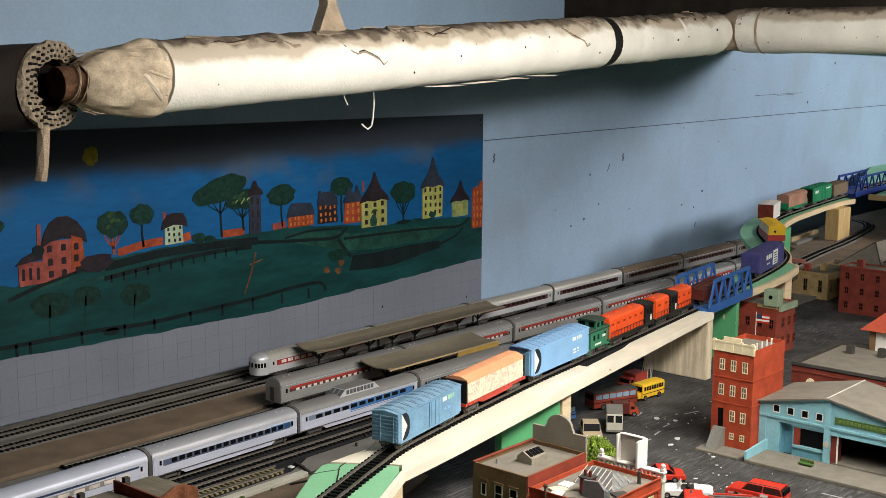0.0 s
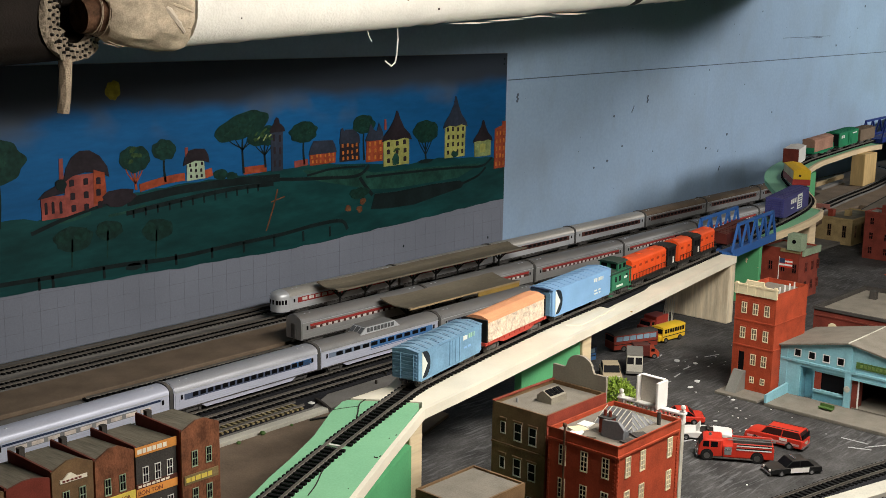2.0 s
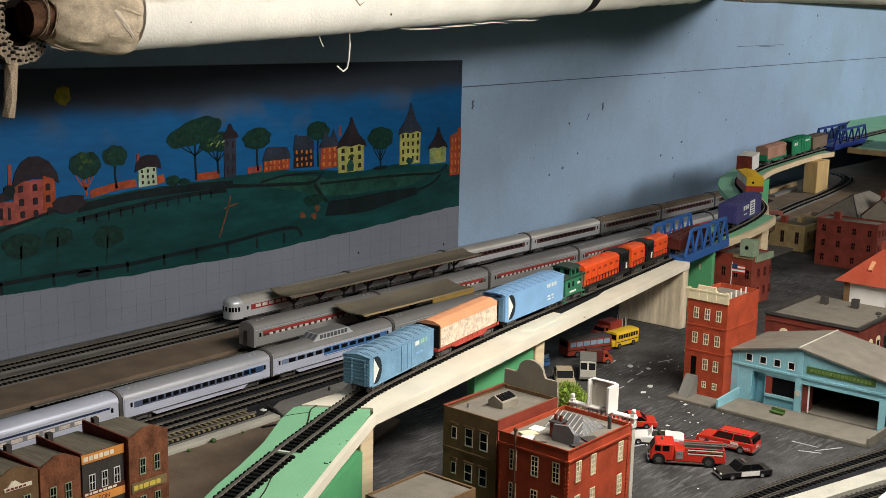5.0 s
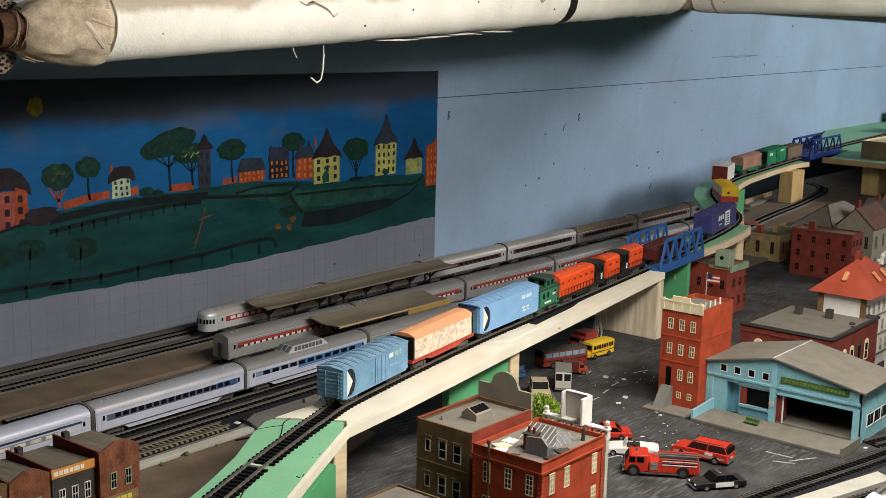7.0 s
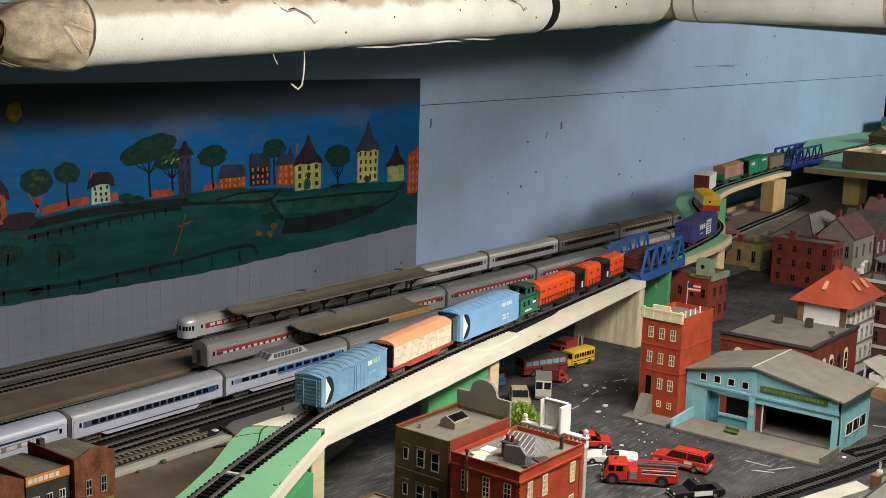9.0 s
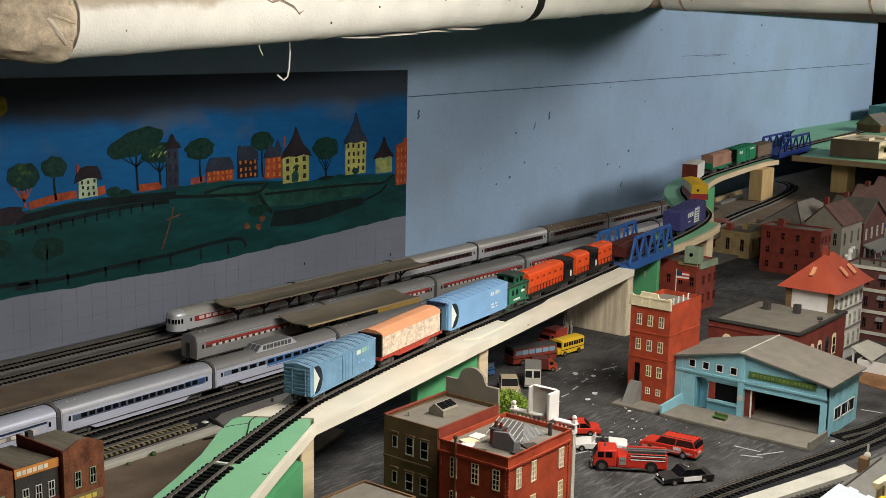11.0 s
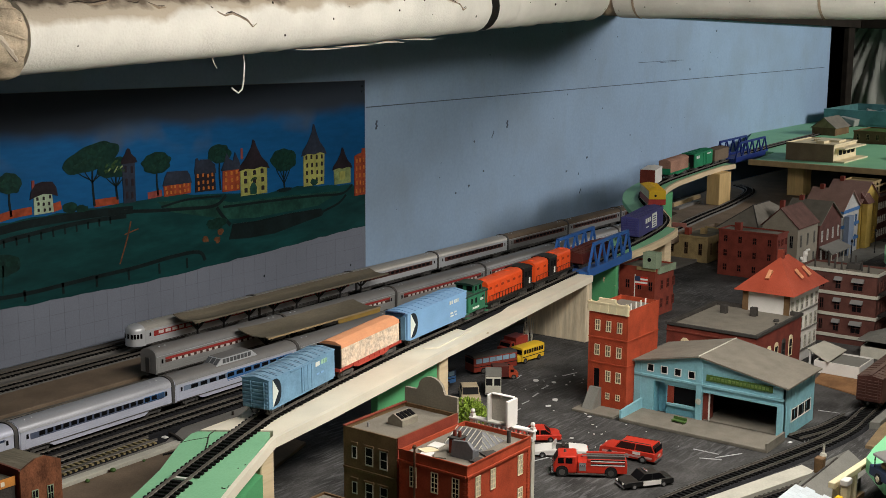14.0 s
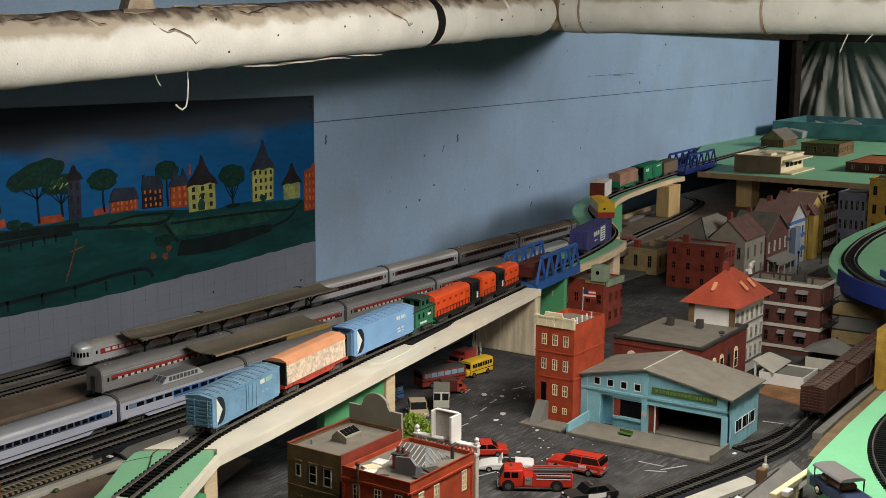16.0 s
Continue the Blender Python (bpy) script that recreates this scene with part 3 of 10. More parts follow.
M_MSLATE = mat("mural_slate_blue", (0.026, 0.034, 0.055), 0.6, var=0.3, grain=0.006)
M_MORANGE = mat("mural_orange", (0.48, 0.16, 0.035), 0.6, var=0.3, size=0.01)
M_MPALEY = mat("mural_pale_yellow_green", (0.24, 0.30, 0.12), 0.6, var=0.3, size=0.01)
M_MRUST = mat("mural_rust_mark", (0.13, 0.055, 0.025), 0.7, var=0.4, size=0.01)
M_MSUN = mat("mural_sun", (0.20, 0.17, 0.012), 0.6, var=0.3, size=0.01, grain=0.006)


def blob(x, z, rx, rz, seed, n=36, lump=0.28, tilt=0.0):
    """A rounded dab: an ellipse, leaning by tilt, with a few soft bulges along its edge."""
    r = random.Random(seed)
    waves = [(q, r.uniform(0, 6.28), lump * r.uniform(0.10, 0.22)) for q in (2, 3, 5, 7, 9)]
    out = []
    for i in range(n):
        a = 2 * math.pi * i / n
        k = 1 + sum(amp * math.sin(q * a + ph) for q, ph, amp in waves)
        u, v = rx * k * math.cos(a), rz * k * math.sin(a)
        out.append((x + u * math.cos(tilt) - v * math.sin(tilt), z + u * math.sin(tilt) + v * math.cos(tilt)))
    return out


def crown(x, z, rx, rz, seed, dark=None, light=None, tilt=0.0):
    """Brushed crown: one dark mass with bulges, and short lighter brush marks where the tree catches light."""
    r, base = random.Random(seed), 5 + (seed % 5) * 0.15
    flat("painted_tree_crown", blob(x, z, rx, rz, seed, 48, 0.17, tilt), dark or M_MTREE, base)
    for k in range(9):
        a, q = r.uniform(0, 6.28), r.uniform(0.25, 0.72)
        u, v = q * rx * math.cos(a), q * rz * math.sin(a)
        u, v = u * math.cos(tilt) - v * math.sin(tilt), u * math.sin(tilt) + v * math.cos(tilt)
        flat("painted_dab", blob(x + u, z + v, rx * r.uniform(0.12, 0.24), rz * r.uniform(0.10, 0.20), seed + k, 16, 0.5, r.uniform(-0.4, 0.8)), (light or M_MTREE_D) if k % 3 else M_MTREE_D, base + 0.3 + 0.12 * k)


def stroke(name, pts, w, material, layer, taper=1.0):
    """A brush stroke of width w through the points."""
    line = curve_through([(x, 0, z) for x, z in pts], 0.006)
    n = len(line)
    up, low = [], []
    for k, p in enumerate(line):
        d = (line[min(k + 1, n - 1)] - line[max(k - 1, 0)]).normalized()
        h = w / 2 * (1 - (1 - taper) * k / max(1, n - 1))
        up.append((p.x - d.z * h, p.z + d.x * h))
        low.append((p.x + d.z * h, p.z - d.x * h))
    return flat(name, up + low[::-1], material, layer)


def painted_tree(x, z0, zc, rx, rz, seed, dark=None, light=None, fork=False, trunk=None, tilt=0.0):
    tm = trunk or M_MDARK
    r = random.Random(seed + 5)
    stroke("painted_trunk", [(x + 0.001, z0), (x - 0.001, (z0 + zc) / 2), (x + 0.001, zc)], 0.0042, tm, 4, 0.6)
    if fork:
        for q in (-0.72, -0.38, 0.30, 0.62):
            stroke("painted_branch", [(x, zc - rz * (1.7 + 0.4 * r.random())), (x + q * rx * 0.65, zc - rz * 1.1), (x + q * rx, zc - rz * 0.3)], 0.0022, tm, 4, 0.5)
    crown(x, zc, rx, rz, seed, dark, light, tilt)


def painted_house(x0, x1, z0, z1, roof, roof_z, wall_m, roof_m, cols, rows, win_m=None, dz=0.0, wob=0.0012, seed=1):
    """Brushed house: slightly crooked walls, a roof outline in shares of the width and height, dabs for windows."""
    r = random.Random(seed * 7 + int(x0 * 1000))
    q = lambda: r.uniform(-wob, wob)
    flat("painted_house", [(x0 + q(), z0 + q()), (x1 + q(), z0 + dz + q()), (x1 + q(), z1 + q()), (x0 + q(), z1 + q())], wall_m, 7)
    w, h = x1 - x0, roof_z - z1
    flat("painted_roof", [(x0 + w * u + q() * 0.6, z1 + h * v) for u, v in roof], roof_m, 8)
    for c in range(cols):
        for k in range(rows):
            u, v = x0 + w * (c + 0.55) / (cols + 0.1) + q(), z0 + (z1 - z0) * (k + 0.55) / (rows + 0.15) + q()
            a, b = w / cols * 0.17, (z1 - z0) / rows * 0.24
            flat("painted_window", [(u - a, v - b), (u + a, v - b + q() * 0.5), (u + a, v + b), (u, v + b * 1.25), (u - a, v + b)], win_m or M_MROOF, 9)


M_MTREE_D = mat("mural_leaf_mid", (0.008, 0.038, 0.026), 0.6, var=0.4, size=0.01, grain=0.006)
M_MTREE_L = mat("mural_leaf_light", (0.030, 0.068, 0.024), 0.6, var=0.4, size=0.01)
M_MSHRUB = mat("mural_shrub_green", (0.006, 0.027, 0.022), 0.6, var=0.4, size=0.01, grain=0.006)
M_MGREEN2 = mat("mural_mid_green", (0.013, 0.060, 0.046), 0.6, var=0.4, size=0.03, grain=0.006)
flat("painted_sun", blob(1.103, 0.381, 0.0125, 0.0145, 1, lump=0.25), M_MSUN, 2)
POINT = [(-0.10, -0.10), (0.2, -0.03), (0.5, -0.08), (0.8, -0.02), (1.12, -0.12), (1.02, 0.10), (0.80, 0.36), (0.64, 0.70), (0.54, 1.0), (0.49, 1.02), (0.40, 0.72), (0.20, 0.36), (-0.02, 0.10)]
HIP = [(-0.04, -0.1), (1.04, -0.12), (0.97, 0.55), (0.88, 0.9), (0.5, 0.97), (0.14, 1.0), (0.03, 0.5)]
DOME = [(-0.10, -0.3), (0.0, 0.0), (0.06, 0.35), (0.18, 0.76), (0.40, 0.98), (0.62, 0.97), (0.86, 0.72), (1.04, 0.25), (1.10, -0.2), (0.86, 0.02), (0.5, 0.1), (0.2, 0.0)]
# the round-roofed pink house with its wing
painted_house(0.977, 1.016, 0.203, 0.236, [(-0.12, -0.15), (1.0, 0.2), (1.02, 1.0), (0.75, 1.02), (0.2, 0.5)], 0.252, M_MPINK, M_MROOF, 3, 1, dz=0.002)
painted_house(1.016, 1.084, 0.204, 0.262, DOME, 0.298, M_MPINK, M_MROOF, 3, 3, dz=0.014)
flat("painted_shade", [(1.062, 0.216), (1.084, 0.219), (1.082, 0.262), (1.064, 0.268)], M_MRED, 8.3)
flat("painted_chimney", [(1.008, 0.252), (1.015, 0.252), (1.015, 0.289), (1.009, 0.289)], M_MPINK, 6)
flat("painted_bush", blob(1.010, 0.251, 0.009, 0.009, 61, 12), M_MDARK, 9)
flat("painted_bush", blob(1.105, 0.222, 0.030, 0.013, 62, 18), M_MROOF, 8.6)
crown(0.905, 0.292, 0.050, 0.034, 31)
stroke("painted_trunk", [(0.912, 0.20), (0.915, 0.24), (0.914, 0.28)], 0.005, M_MDARK, 4)
painted_tree(1.136, 0.230, 0.277, 0.027, 0.020, 11, M_MTREE, M_MTREE_L, True, M_MRED)
painted_tree(1.189, 0.236, 0.286, 0.022, 0.016, 12)
stroke("painted_wall", [(1.143, 0.232), (1.19, 0.239), (1.232, 0.241)], 0.012, M_MRED, 4)
stroke("painted_wall", [(1.262, 0.240), (1.285, 0.244)], 0.013, M_MRED, 4)
painted_house(1.231, 1.264, 0.234, 0.264, [(-0.25, -0.35), (0.02, -0.2), (0.5, 0.0), (0.95, -0.1), (1.28, -0.3), (1.22, 0.4), (1.02, 0.9), (0.5, 1.0), (0.1, 0.85), (-0.14, 0.3)], 0.283, M_MPALE, M_MROOF, 3, 3)
flat("painted_chimney", [(1.228, 0.270), (1.233, 0.270), (1.233, 0.286), (1.228, 0.286)], M_MPINK, 6)
flat("painted_bush", blob(1.296, 0.237, 0.014, 0.009, 63, 14), M_MTREE, 5)
flat("painted_bush", blob(1.318, 0.233, 0.012, 0.006, 64, 14), M_MTREE, 5)
painted_tree(1.342, 0.234, 0.311, 0.055, 0.021, 13, None, None, True, None, 0.22)
painted_tree(1.388, 0.239, 0.291, 0.036, 0.016, 14, None, M_MTREE_L, True, None, 0.05)
for k in range(7):
    stroke("painted_leaf_stroke", [(1.366 + 0.006 * k, 0.284 + 0.003 * (k % 3)), (1.374 + 0.006 * k, 0.291 + 0.003 * (k % 2))], 0.0022, M_MPALEY if k % 2 else M_MTREE_L, 8)
stroke("painted_wall", [(1.343, 0.238), (1.392, 0.238)], 0.012, M_MRED, 3)
painted_house(1.401, 1.426, 0.232, 0.298, [(-0.16, -0.12), (1.2, -0.1), (1.1, 0.3), (0.78, 0.62), (0.66, 1.0), (0.5, 1.12), (0.36, 0.98), (0.24, 0.6), (-0.06, 0.28)], 0.318, M_MSLATE, M_MROOF, 2, 3)
painted_tree(1.473, 0.236, 0.291, 0.031, 0.018, 15)
painted_house(1.486, 1.546, 0.233, 0.253, HIP, 0.274, M_MRED, M_MSLATE, 6, 2, M_MORANGE)
stroke("painted_wall", [(1.452, 0.238), (1.487, 0.240)], 0.011, M_MPINK, 4)
painted_tree(1.615, 0.230, 0.294, 0.027, 0.017, 16)
painted_house(1.557, 1.603, 0.231, 0.266, [(-0.05, -0.1), (1.05, -0.2), (1.0, 0.5), (0.72, 0.95), (0.3, 1.0), (0.22, 0.85), (0.12, 1.15), (0.05, 1.1), (0.0, 0.4)], 0.288, M_MROOF, M_MSLATE, 4, 3, M_MORANGE)
painted_house(1.621, 1.663, 0.225, 0.266, [(-0.08, -0.1), (1.05, -0.12), (0.98, 0.35), (0.74, 1.0), (0.62, 0.45), (0.4, 0.62), (0.24, 1.0), (0.1, 0.4)], 0.294, M_MRED, M_MSLATE, 3, 3, M_MORANGE)
flat("painted_chimney", [(1.667, 0.280), (1.672, 0.280), (1.671, 0.299), (1.667, 0.299)], M_MPINK, 6)
painted_house(1.665, 1.731, 0.214, 0.263, POINT, 0.312, M_MYEL, M_MROOF, 3, 3)
flat("painted_arch", [(1.688, 0.214), (1.703, 0.214), (1.704, 0.226), (1.699, 0.235), (1.692, 0.235), (1.686, 0.226)], M_MGREEN2, 10)
stroke("painted_leaf_stroke", [(1.690, 0.238), (1.697, 0.244), (1.706, 0.241)], 0.0035, M_MTREE_L, 10)
painted_tree(1.777, 0.214, 0.269, 0.034, 0.021, 17, None, None, True)
flat("painted_bush", blob(1.777, 0.213, 0.020, 0.004, 72, 14), M_MDARK, 5)
painted_house(1.831, 1.888, 0.214, 0.276, POINT, 0.329, M_MYEL, M_MSLATE, 4, 4)
flat("painted_arch", blob(1.858, 0.219, 0.010, 0.006, 75, 20), M_MGREEN2, 10)
painted_house(1.917, 1.966, 0.207, 0.240, POINT, 0.278, M_MPALEY, M_MROOF, 1, 1, M_MYEL)
painted_house(1.978, 2.011, 0.179, 0.258, [(-0.02, -0.02), (1.0, -0.02), (1.0, 1.0), (0.72, 1.0), (0.7, 0.4), (0.25, 0.2)], 0.272, M_MRED, M_MRED, 3, 5, M_MORANGE)
# pond, hedges, paths, fences
flat("painted_pond", [(1.633, 0.139), (1.638, 0.152), (1.643, 0.166), (1.70, 0.164), (1.79, 0.167), (1.876, 0.166), (1.886, 0.158), (1.880, 0.151), (1.80, 0.141), (1.748, 0.134), (1.68, 0.135)], M_MDARK, 5)
flat("painted_grass", [(1.47, 0.226), (1.61, 0.214), (1.64, 0.205), (1.80, 0.200), (1.94, 0.193), (1.87, 0.172), (1.70, 0.170), (1.63, 0.176), (1.50, 0.205)], M_MGREEN2, 3)
flat("painted_bush", blob(1.604, 0.172, 0.024, 0.010, 22), M_MTREE, 6)
stroke("painted_path", [(1.37, 0.222), (1.45, 0.213), (1.53, 0.207), (1.60, 0.204), (1.632, 0.221)], 0.006, M_MDARK, 4)
stroke("painted_path", [(1.605, 0.200), (1.62, 0.182), (1.638, 0.164)], 0.007, M_MDARK, 4)
stroke("painted_path", [(1.48, 0.216), (1.54, 0.222), (1.62, 0.219)], 0.004, M_MDARK, 4)
stroke("painted_path", [(1.62, 0.199), (1.75, 0.196), (1.86, 0.192), (1.94, 0.188), (1.975, 0.204)], 0.0045, M_MDARK, 4)
stroke("painted_path", [(1.88, 0.158), (1.93, 0.170), (1.955, 0.186)], 0.0045, M_MDARK, 4)
stroke("painted_hedge", [(0.96, 0.186), (1.02, 0.203), (1.08, 0.214), (1.13, 0.218)], 0.006, M_MDARK, 4)
stroke("painted_hedge", [(1.12, 0.213), (1.22, 0.221), (1.33, 0.222), (1.42, 0.219)], 0.013, M_MDARK, 3)
stroke("painted_fence_rail", [(1.118, 0.196), (1.22, 0.205), (1.32, 0.211), (1.41, 0.210)], 0.007, M_MDARK, 4)
for k in range(12):
    stroke("painted_fence_post", [(1.13 + 0.022 * k, 0.200 + 0.0012 * k), (1.131 + 0.022 * k, 0.186 + 0.0012 * k)], 0.003, M_MDARK, 4)
stroke("painted_fence_rail", [(0.60, 0.126), (0.95, 0.120), (1.10, 0.119), (1.20, 0.115), (1.32, 0.119), (1.42, 0.122), (1.50, 0.128), (1.56, 0.127), (1.577, 0.107)], 0.0065, M_MDARK, 4)
for x in (0.72, 0.80, 0.88, 0.968, 0.990, 1.075, 1.150, 1.205, 1.275, 1.340, 1.405, 1.470, 1.532):
    stroke("painted_fence_post", [(x, 0.121), (x + 0.001, 0.101)], 0.0042, M_MDARK, 4)
flat("painted_bush", blob(1.128, 0.113, 0.014, 0.006, 73, 14), M_MDARK, 4)
for k, (x, z, rx, rz) in enumerate(((1.027, 0.170, 0.032, 0.019), (1.087, 0.175, 0.023, 0.015), (1.173, 0.164, 0.029, 0.017))):
    flat("painted_bush", blob(x, z, rx, rz, 40 + k, 22, 0.2), M_MSHRUB, 3)
    for q in (-0.5, 0.45):
        flat("painted_dab", blob(x + q * rx, z + 0.25 * rz, rx * 0.4, rz * 0.5, 50 + k, 12, 0.4), M_MTREE, 3.4)
    stroke("painted_trunk", [(x - 0.002, z), (x - 0.005, z - 0.045)], 0.003, M_MTREE, 3, 0.6)
stroke("painted_scratch", [(1.414, 0.200), (1.405, 0.172), (1.388, 0.132)], 0.0025, M_MRUST, 4)
stroke("painted_scratch", [(1.40, 0.180), (1.43, 0.186)], 0.002, M_MRUST, 4)
for x, z in ((1.576, 0.147), (1.612, 0.156), (1.604, 0.143)):
    flat("painted_scratch", blob(x, z, 0.007, 0.006, int(x * 700), 10, 0.5), M_MRUST, 6)
for x0 in (0.992, 1.087):
    stroke("painted_hill_edge", [(x0, 0.196), (x0 + 0.04, 0.199), (x0 + 0.07, 0.206)], 0.004, M_MGREEN2, 3)
# pencilled squares on the grey base
M_PENCIL = mat("pencil_line", (0.168, 0.184, 0.225), 0.7)
for k in range(44):
    x = 0.80 + 0.028 * k
    flat("pencil_line", [(x, 0.012), (x + 0.0007, 0.012), (x + 0.0007, 0.098), (x, 0.098)], M_PENCIL, 0.6)
for k in range(4):
    flat("pencil_line", [(-0.3, 0.02 + 0.026 * k), (2.0, 0.02 + 0.026 * k), (2.0, 0.0207 + 0.026 * k), (-0.3, 0.0207 + 0.026 * k)], M_PENCIL, 0.6)
for x, z in ((1.72, 0.058), (1.965, 0.040), (2.004, 0.395), (2.003, 0.385)):
    flat("chip", blob(x, z, 0.0016, 0.0026, int(x * 99), 9), M_MDARK, 3)

# ---- lagged pipes under the ceiling ----
def pipe_z(x):
    return 0.511 + (x - 0.915) * 0.0455


QY = 1.20
pipe = thing("lagged_pipe", "white canvas-lagged pipe with dusty torn top, hung along the wall", "pipe")


def lag(x0, x1, r, seed, n=40):
    xs = [x0 + (x1 - x0) * i / n for i in range(n + 1)]
    rr = random.Random(seed)
    return Geo().rings([(x, QY + 0.0015 * rr.uniform(-1, 1), pipe_z(x) + 0.001 * rr.uniform(-1, 1)) for x in xs], [r * (1 + 0.02 * rr.uniform(-1, 1)) for _ in xs], 28, 0.03, seed)


part("lagging", lag(0.892, 1.752, 0.0405, 1), M_CANVAS, pipe, "white canvas lagging, dusty on top", True)
part("lagging", lag(1.772, 2.135, 0.0385, 2), M_CANVAS, pipe, "white canvas lagging, dusty on top", True)
part("black_band", Geo().rings([(1.748, QY, pipe_z(1.75)), (1.776, QY, pipe_z(1.776))], [0.0395, 0.0395], 28), M_BAND, pipe, "black gap band", True)
part("iron_pipe", Geo().rings([(0.776, QY, pipe_z(0.776)), (2.12, QY, pipe_z(2.12))], [0.018, 0.018], 16), M_RUST, pipe, "rusty iron pipe core", True)
gather = [(0.892, 0.0412), (0.882, 0.0428), (0.872, 0.0418), (0.862, 0.0392), (0.852, 0.0368), (0.842, 0.0350), (0.830, 0.0330), (0.818, 0.0305), (0.808, 0.0270), (0.801, 0.0215)]
g, vs, gn = Geo(), [], 48
for x, r in gather:
    for i in range(gn):
        a = 2 * math.pi * i / gn
        pleat = 1 + 0.035 * math.sin(7 * a + 60 * x) + 0.022 * math.sin(13 * a - 90 * x) + 0.012 * math.sin(23 * a)
        vs.append((x + 0.002 * math.sin(5 * a), QY + r * pleat * math.cos(a), pipe_z(x) - 0.001 + r * pleat * math.sin(a)))
fs = [(k * gn + i, k * gn + (i + 1) % gn, (k + 1) * gn + (i + 1) % gn, (k + 1) * gn + i) for k in range(len(gather) - 1) for i in range(gn)]
part("lagging_end", g.add(vs, fs + [tuple(range(gn)), tuple(range(len(vs) - 1, len(vs) - gn - 1, -1))]), M_GATHER, pipe, "wrinkled gathered canvas end", True)
rq = random.Random(17)
for k in range(5):
    a = rq.uniform(-1.0, 0.9)
    p = [Vector((0.888 - 0.010 * i, QY - (0.0425 - 0.0022 * i) * math.cos(a + 0.10 * i), pipe_z(0.88) + (0.0425 - 0.0022 * i) * math.sin(a + 0.10 * i))) for i in range(5)]
    part("canvas_pleat", Geo().rings(p, [0.0008, 0.0018, 0.0022, 0.0018, 0.0008], 7, 0.1, k), M_GATHER, pipe, "", True)
rr = random.Random(3)
for k in range(9):
    a = rr.uniform(0, 6.28)
    p = [Vector((0.80 + 0.012 * i, QY + 0.03 * math.cos(a + 0.15 * i) * (1 + 0.08 * i), pipe_z(0.8) + 0.03 * math.sin(a + 0.15 * i) * (1 + 0.10 * rr.random() * i))) for i in range(4)]
    part("frayed_thread", Geo().rings(p, [0.0005] * 4, 5), M_CANVAS_OLD, pipe)
part("canvas_fold", Geo().rings([(0.853, QY - 0.030, pipe_z(0.85) + 0.014), (0.862, QY - 0.036, pipe_z(0.86) + 0.002), (0.872, QY - 0.0385, pipe_z(0.87) - 0.012), (0.880, QY - 0.037, pipe_z(0.88) - 0.022)], [0.002, 0.0042, 0.0044, 0.002], 8, 0.1, 3), M_TWIST, pipe, "pale twisted fold of canvas", True)
for x, r, a in ((0.800, 0.0225, 0.2), (0.795, 0.021, 0.9), (0.789, 0.0205, -0.5)):
    loop = [Vector((x + 0.004 * math.sin(t + a), QY + r * math.cos(t), pipe_z(0.8) + r * math.sin(t))) for t in [2 * math.pi * i / 16 for i in range(17)]]
    part("frayed_thread", Geo().rings(loop, [0.0006] * 17, 5), M_CANVAS_OLD, pipe)
# cracks and peeled edges along the top of the lagging
for x0, a0, steps, seed in ((1.15, 0.75, 9, 4), (1.04, 0.95, 6, 9), (0.96, 1.0, 7, 6), (1.34, 0.85, 6, 5), (1.62, 0.75, 8, 7), (1.86, 0.85, 5, 8), (1.30, 1.0, 7, 12)):
    rc = random.Random(seed)
    x, a, pts = x0, a0, []
    for k in range(steps):
        pts.append(Vector((x, QY - 0.0408 * math.cos(a), pipe_z(x) + 0.0408 * math.sin(a))))
        x += rc.uniform(0.006, 0.015)
        a += rc.uniform(-0.22, 0.13)
    part("crack", Geo().rings(pts, [0.0004] + [rc.uniform(0.0006, 0.0016) for _ in pts[2:]] + [0.0004], 5), M_DIRT, pipe, "dark open crack")
    part("peeled_edge", Geo().rings([p + Vector((0.001, -0.0012, -0.0016)) for p in pts], [0.0004] + [rc.uniform(0.0008, 0.0018) for _ in pts[2:]] + [0.0004], 5), M_CANVAS_OLD, pipe)
for k in range(26):
    x, a, q = rr.uniform(0.92, 2.1), rr.uniform(-0.6, 1.0), rr.uniform(0.0006, 0.0016)
    part("speck", Geo().ball((x, QY - 0.0402 * math.cos(a), pipe_z(x) + 0.0402 * math.sin(a)), q, 6, 1.4), M_DIRT, pipe)
# torn flakes along the top of the lagging
for k in range(16):
    x = rr.uniform(0.93, 2.1)
    a = rr.uniform(0.9, 2.2)
    g = Geo()
    g.m = Matrix.Translation((x, QY, pipe_z(x))) @ Matrix.Rotation(a - math.pi / 2, 4, "X")
    w = rr.uniform(0.008, 0.03)
    pts = [(-w, -0.004), (-w * 0.3, -0.007 - 0.004 * rr.random()), (w * 0.4, -0.003), (w, -0.005), (w * 0.7, 0.004), (0, 0.006 + 0.004 * rr.random()), (-w * 0.8, 0.004)]
    g.prism(pts, "z", 0.0400, 0.0412 + 0.0006 * rr.random())
    part("torn_flake", g, M_CANVAS_OLD, pipe)
for k in range(4):
    x = 1.34 + 0.075 * k
    p = [Vector((x + 0.022 * i, QY - 0.002 - 0.006 * rr.random(), pipe_z(x) - 0.0405 - 0.002 * rr.random())) for i in range(5)]
    part("frayed_edge", Geo().rings(p, [0.0002, 0.0010, 0.0014, 0.0010, 0.0002], 5), M_CANVAS, pipe)
sx = 1.245
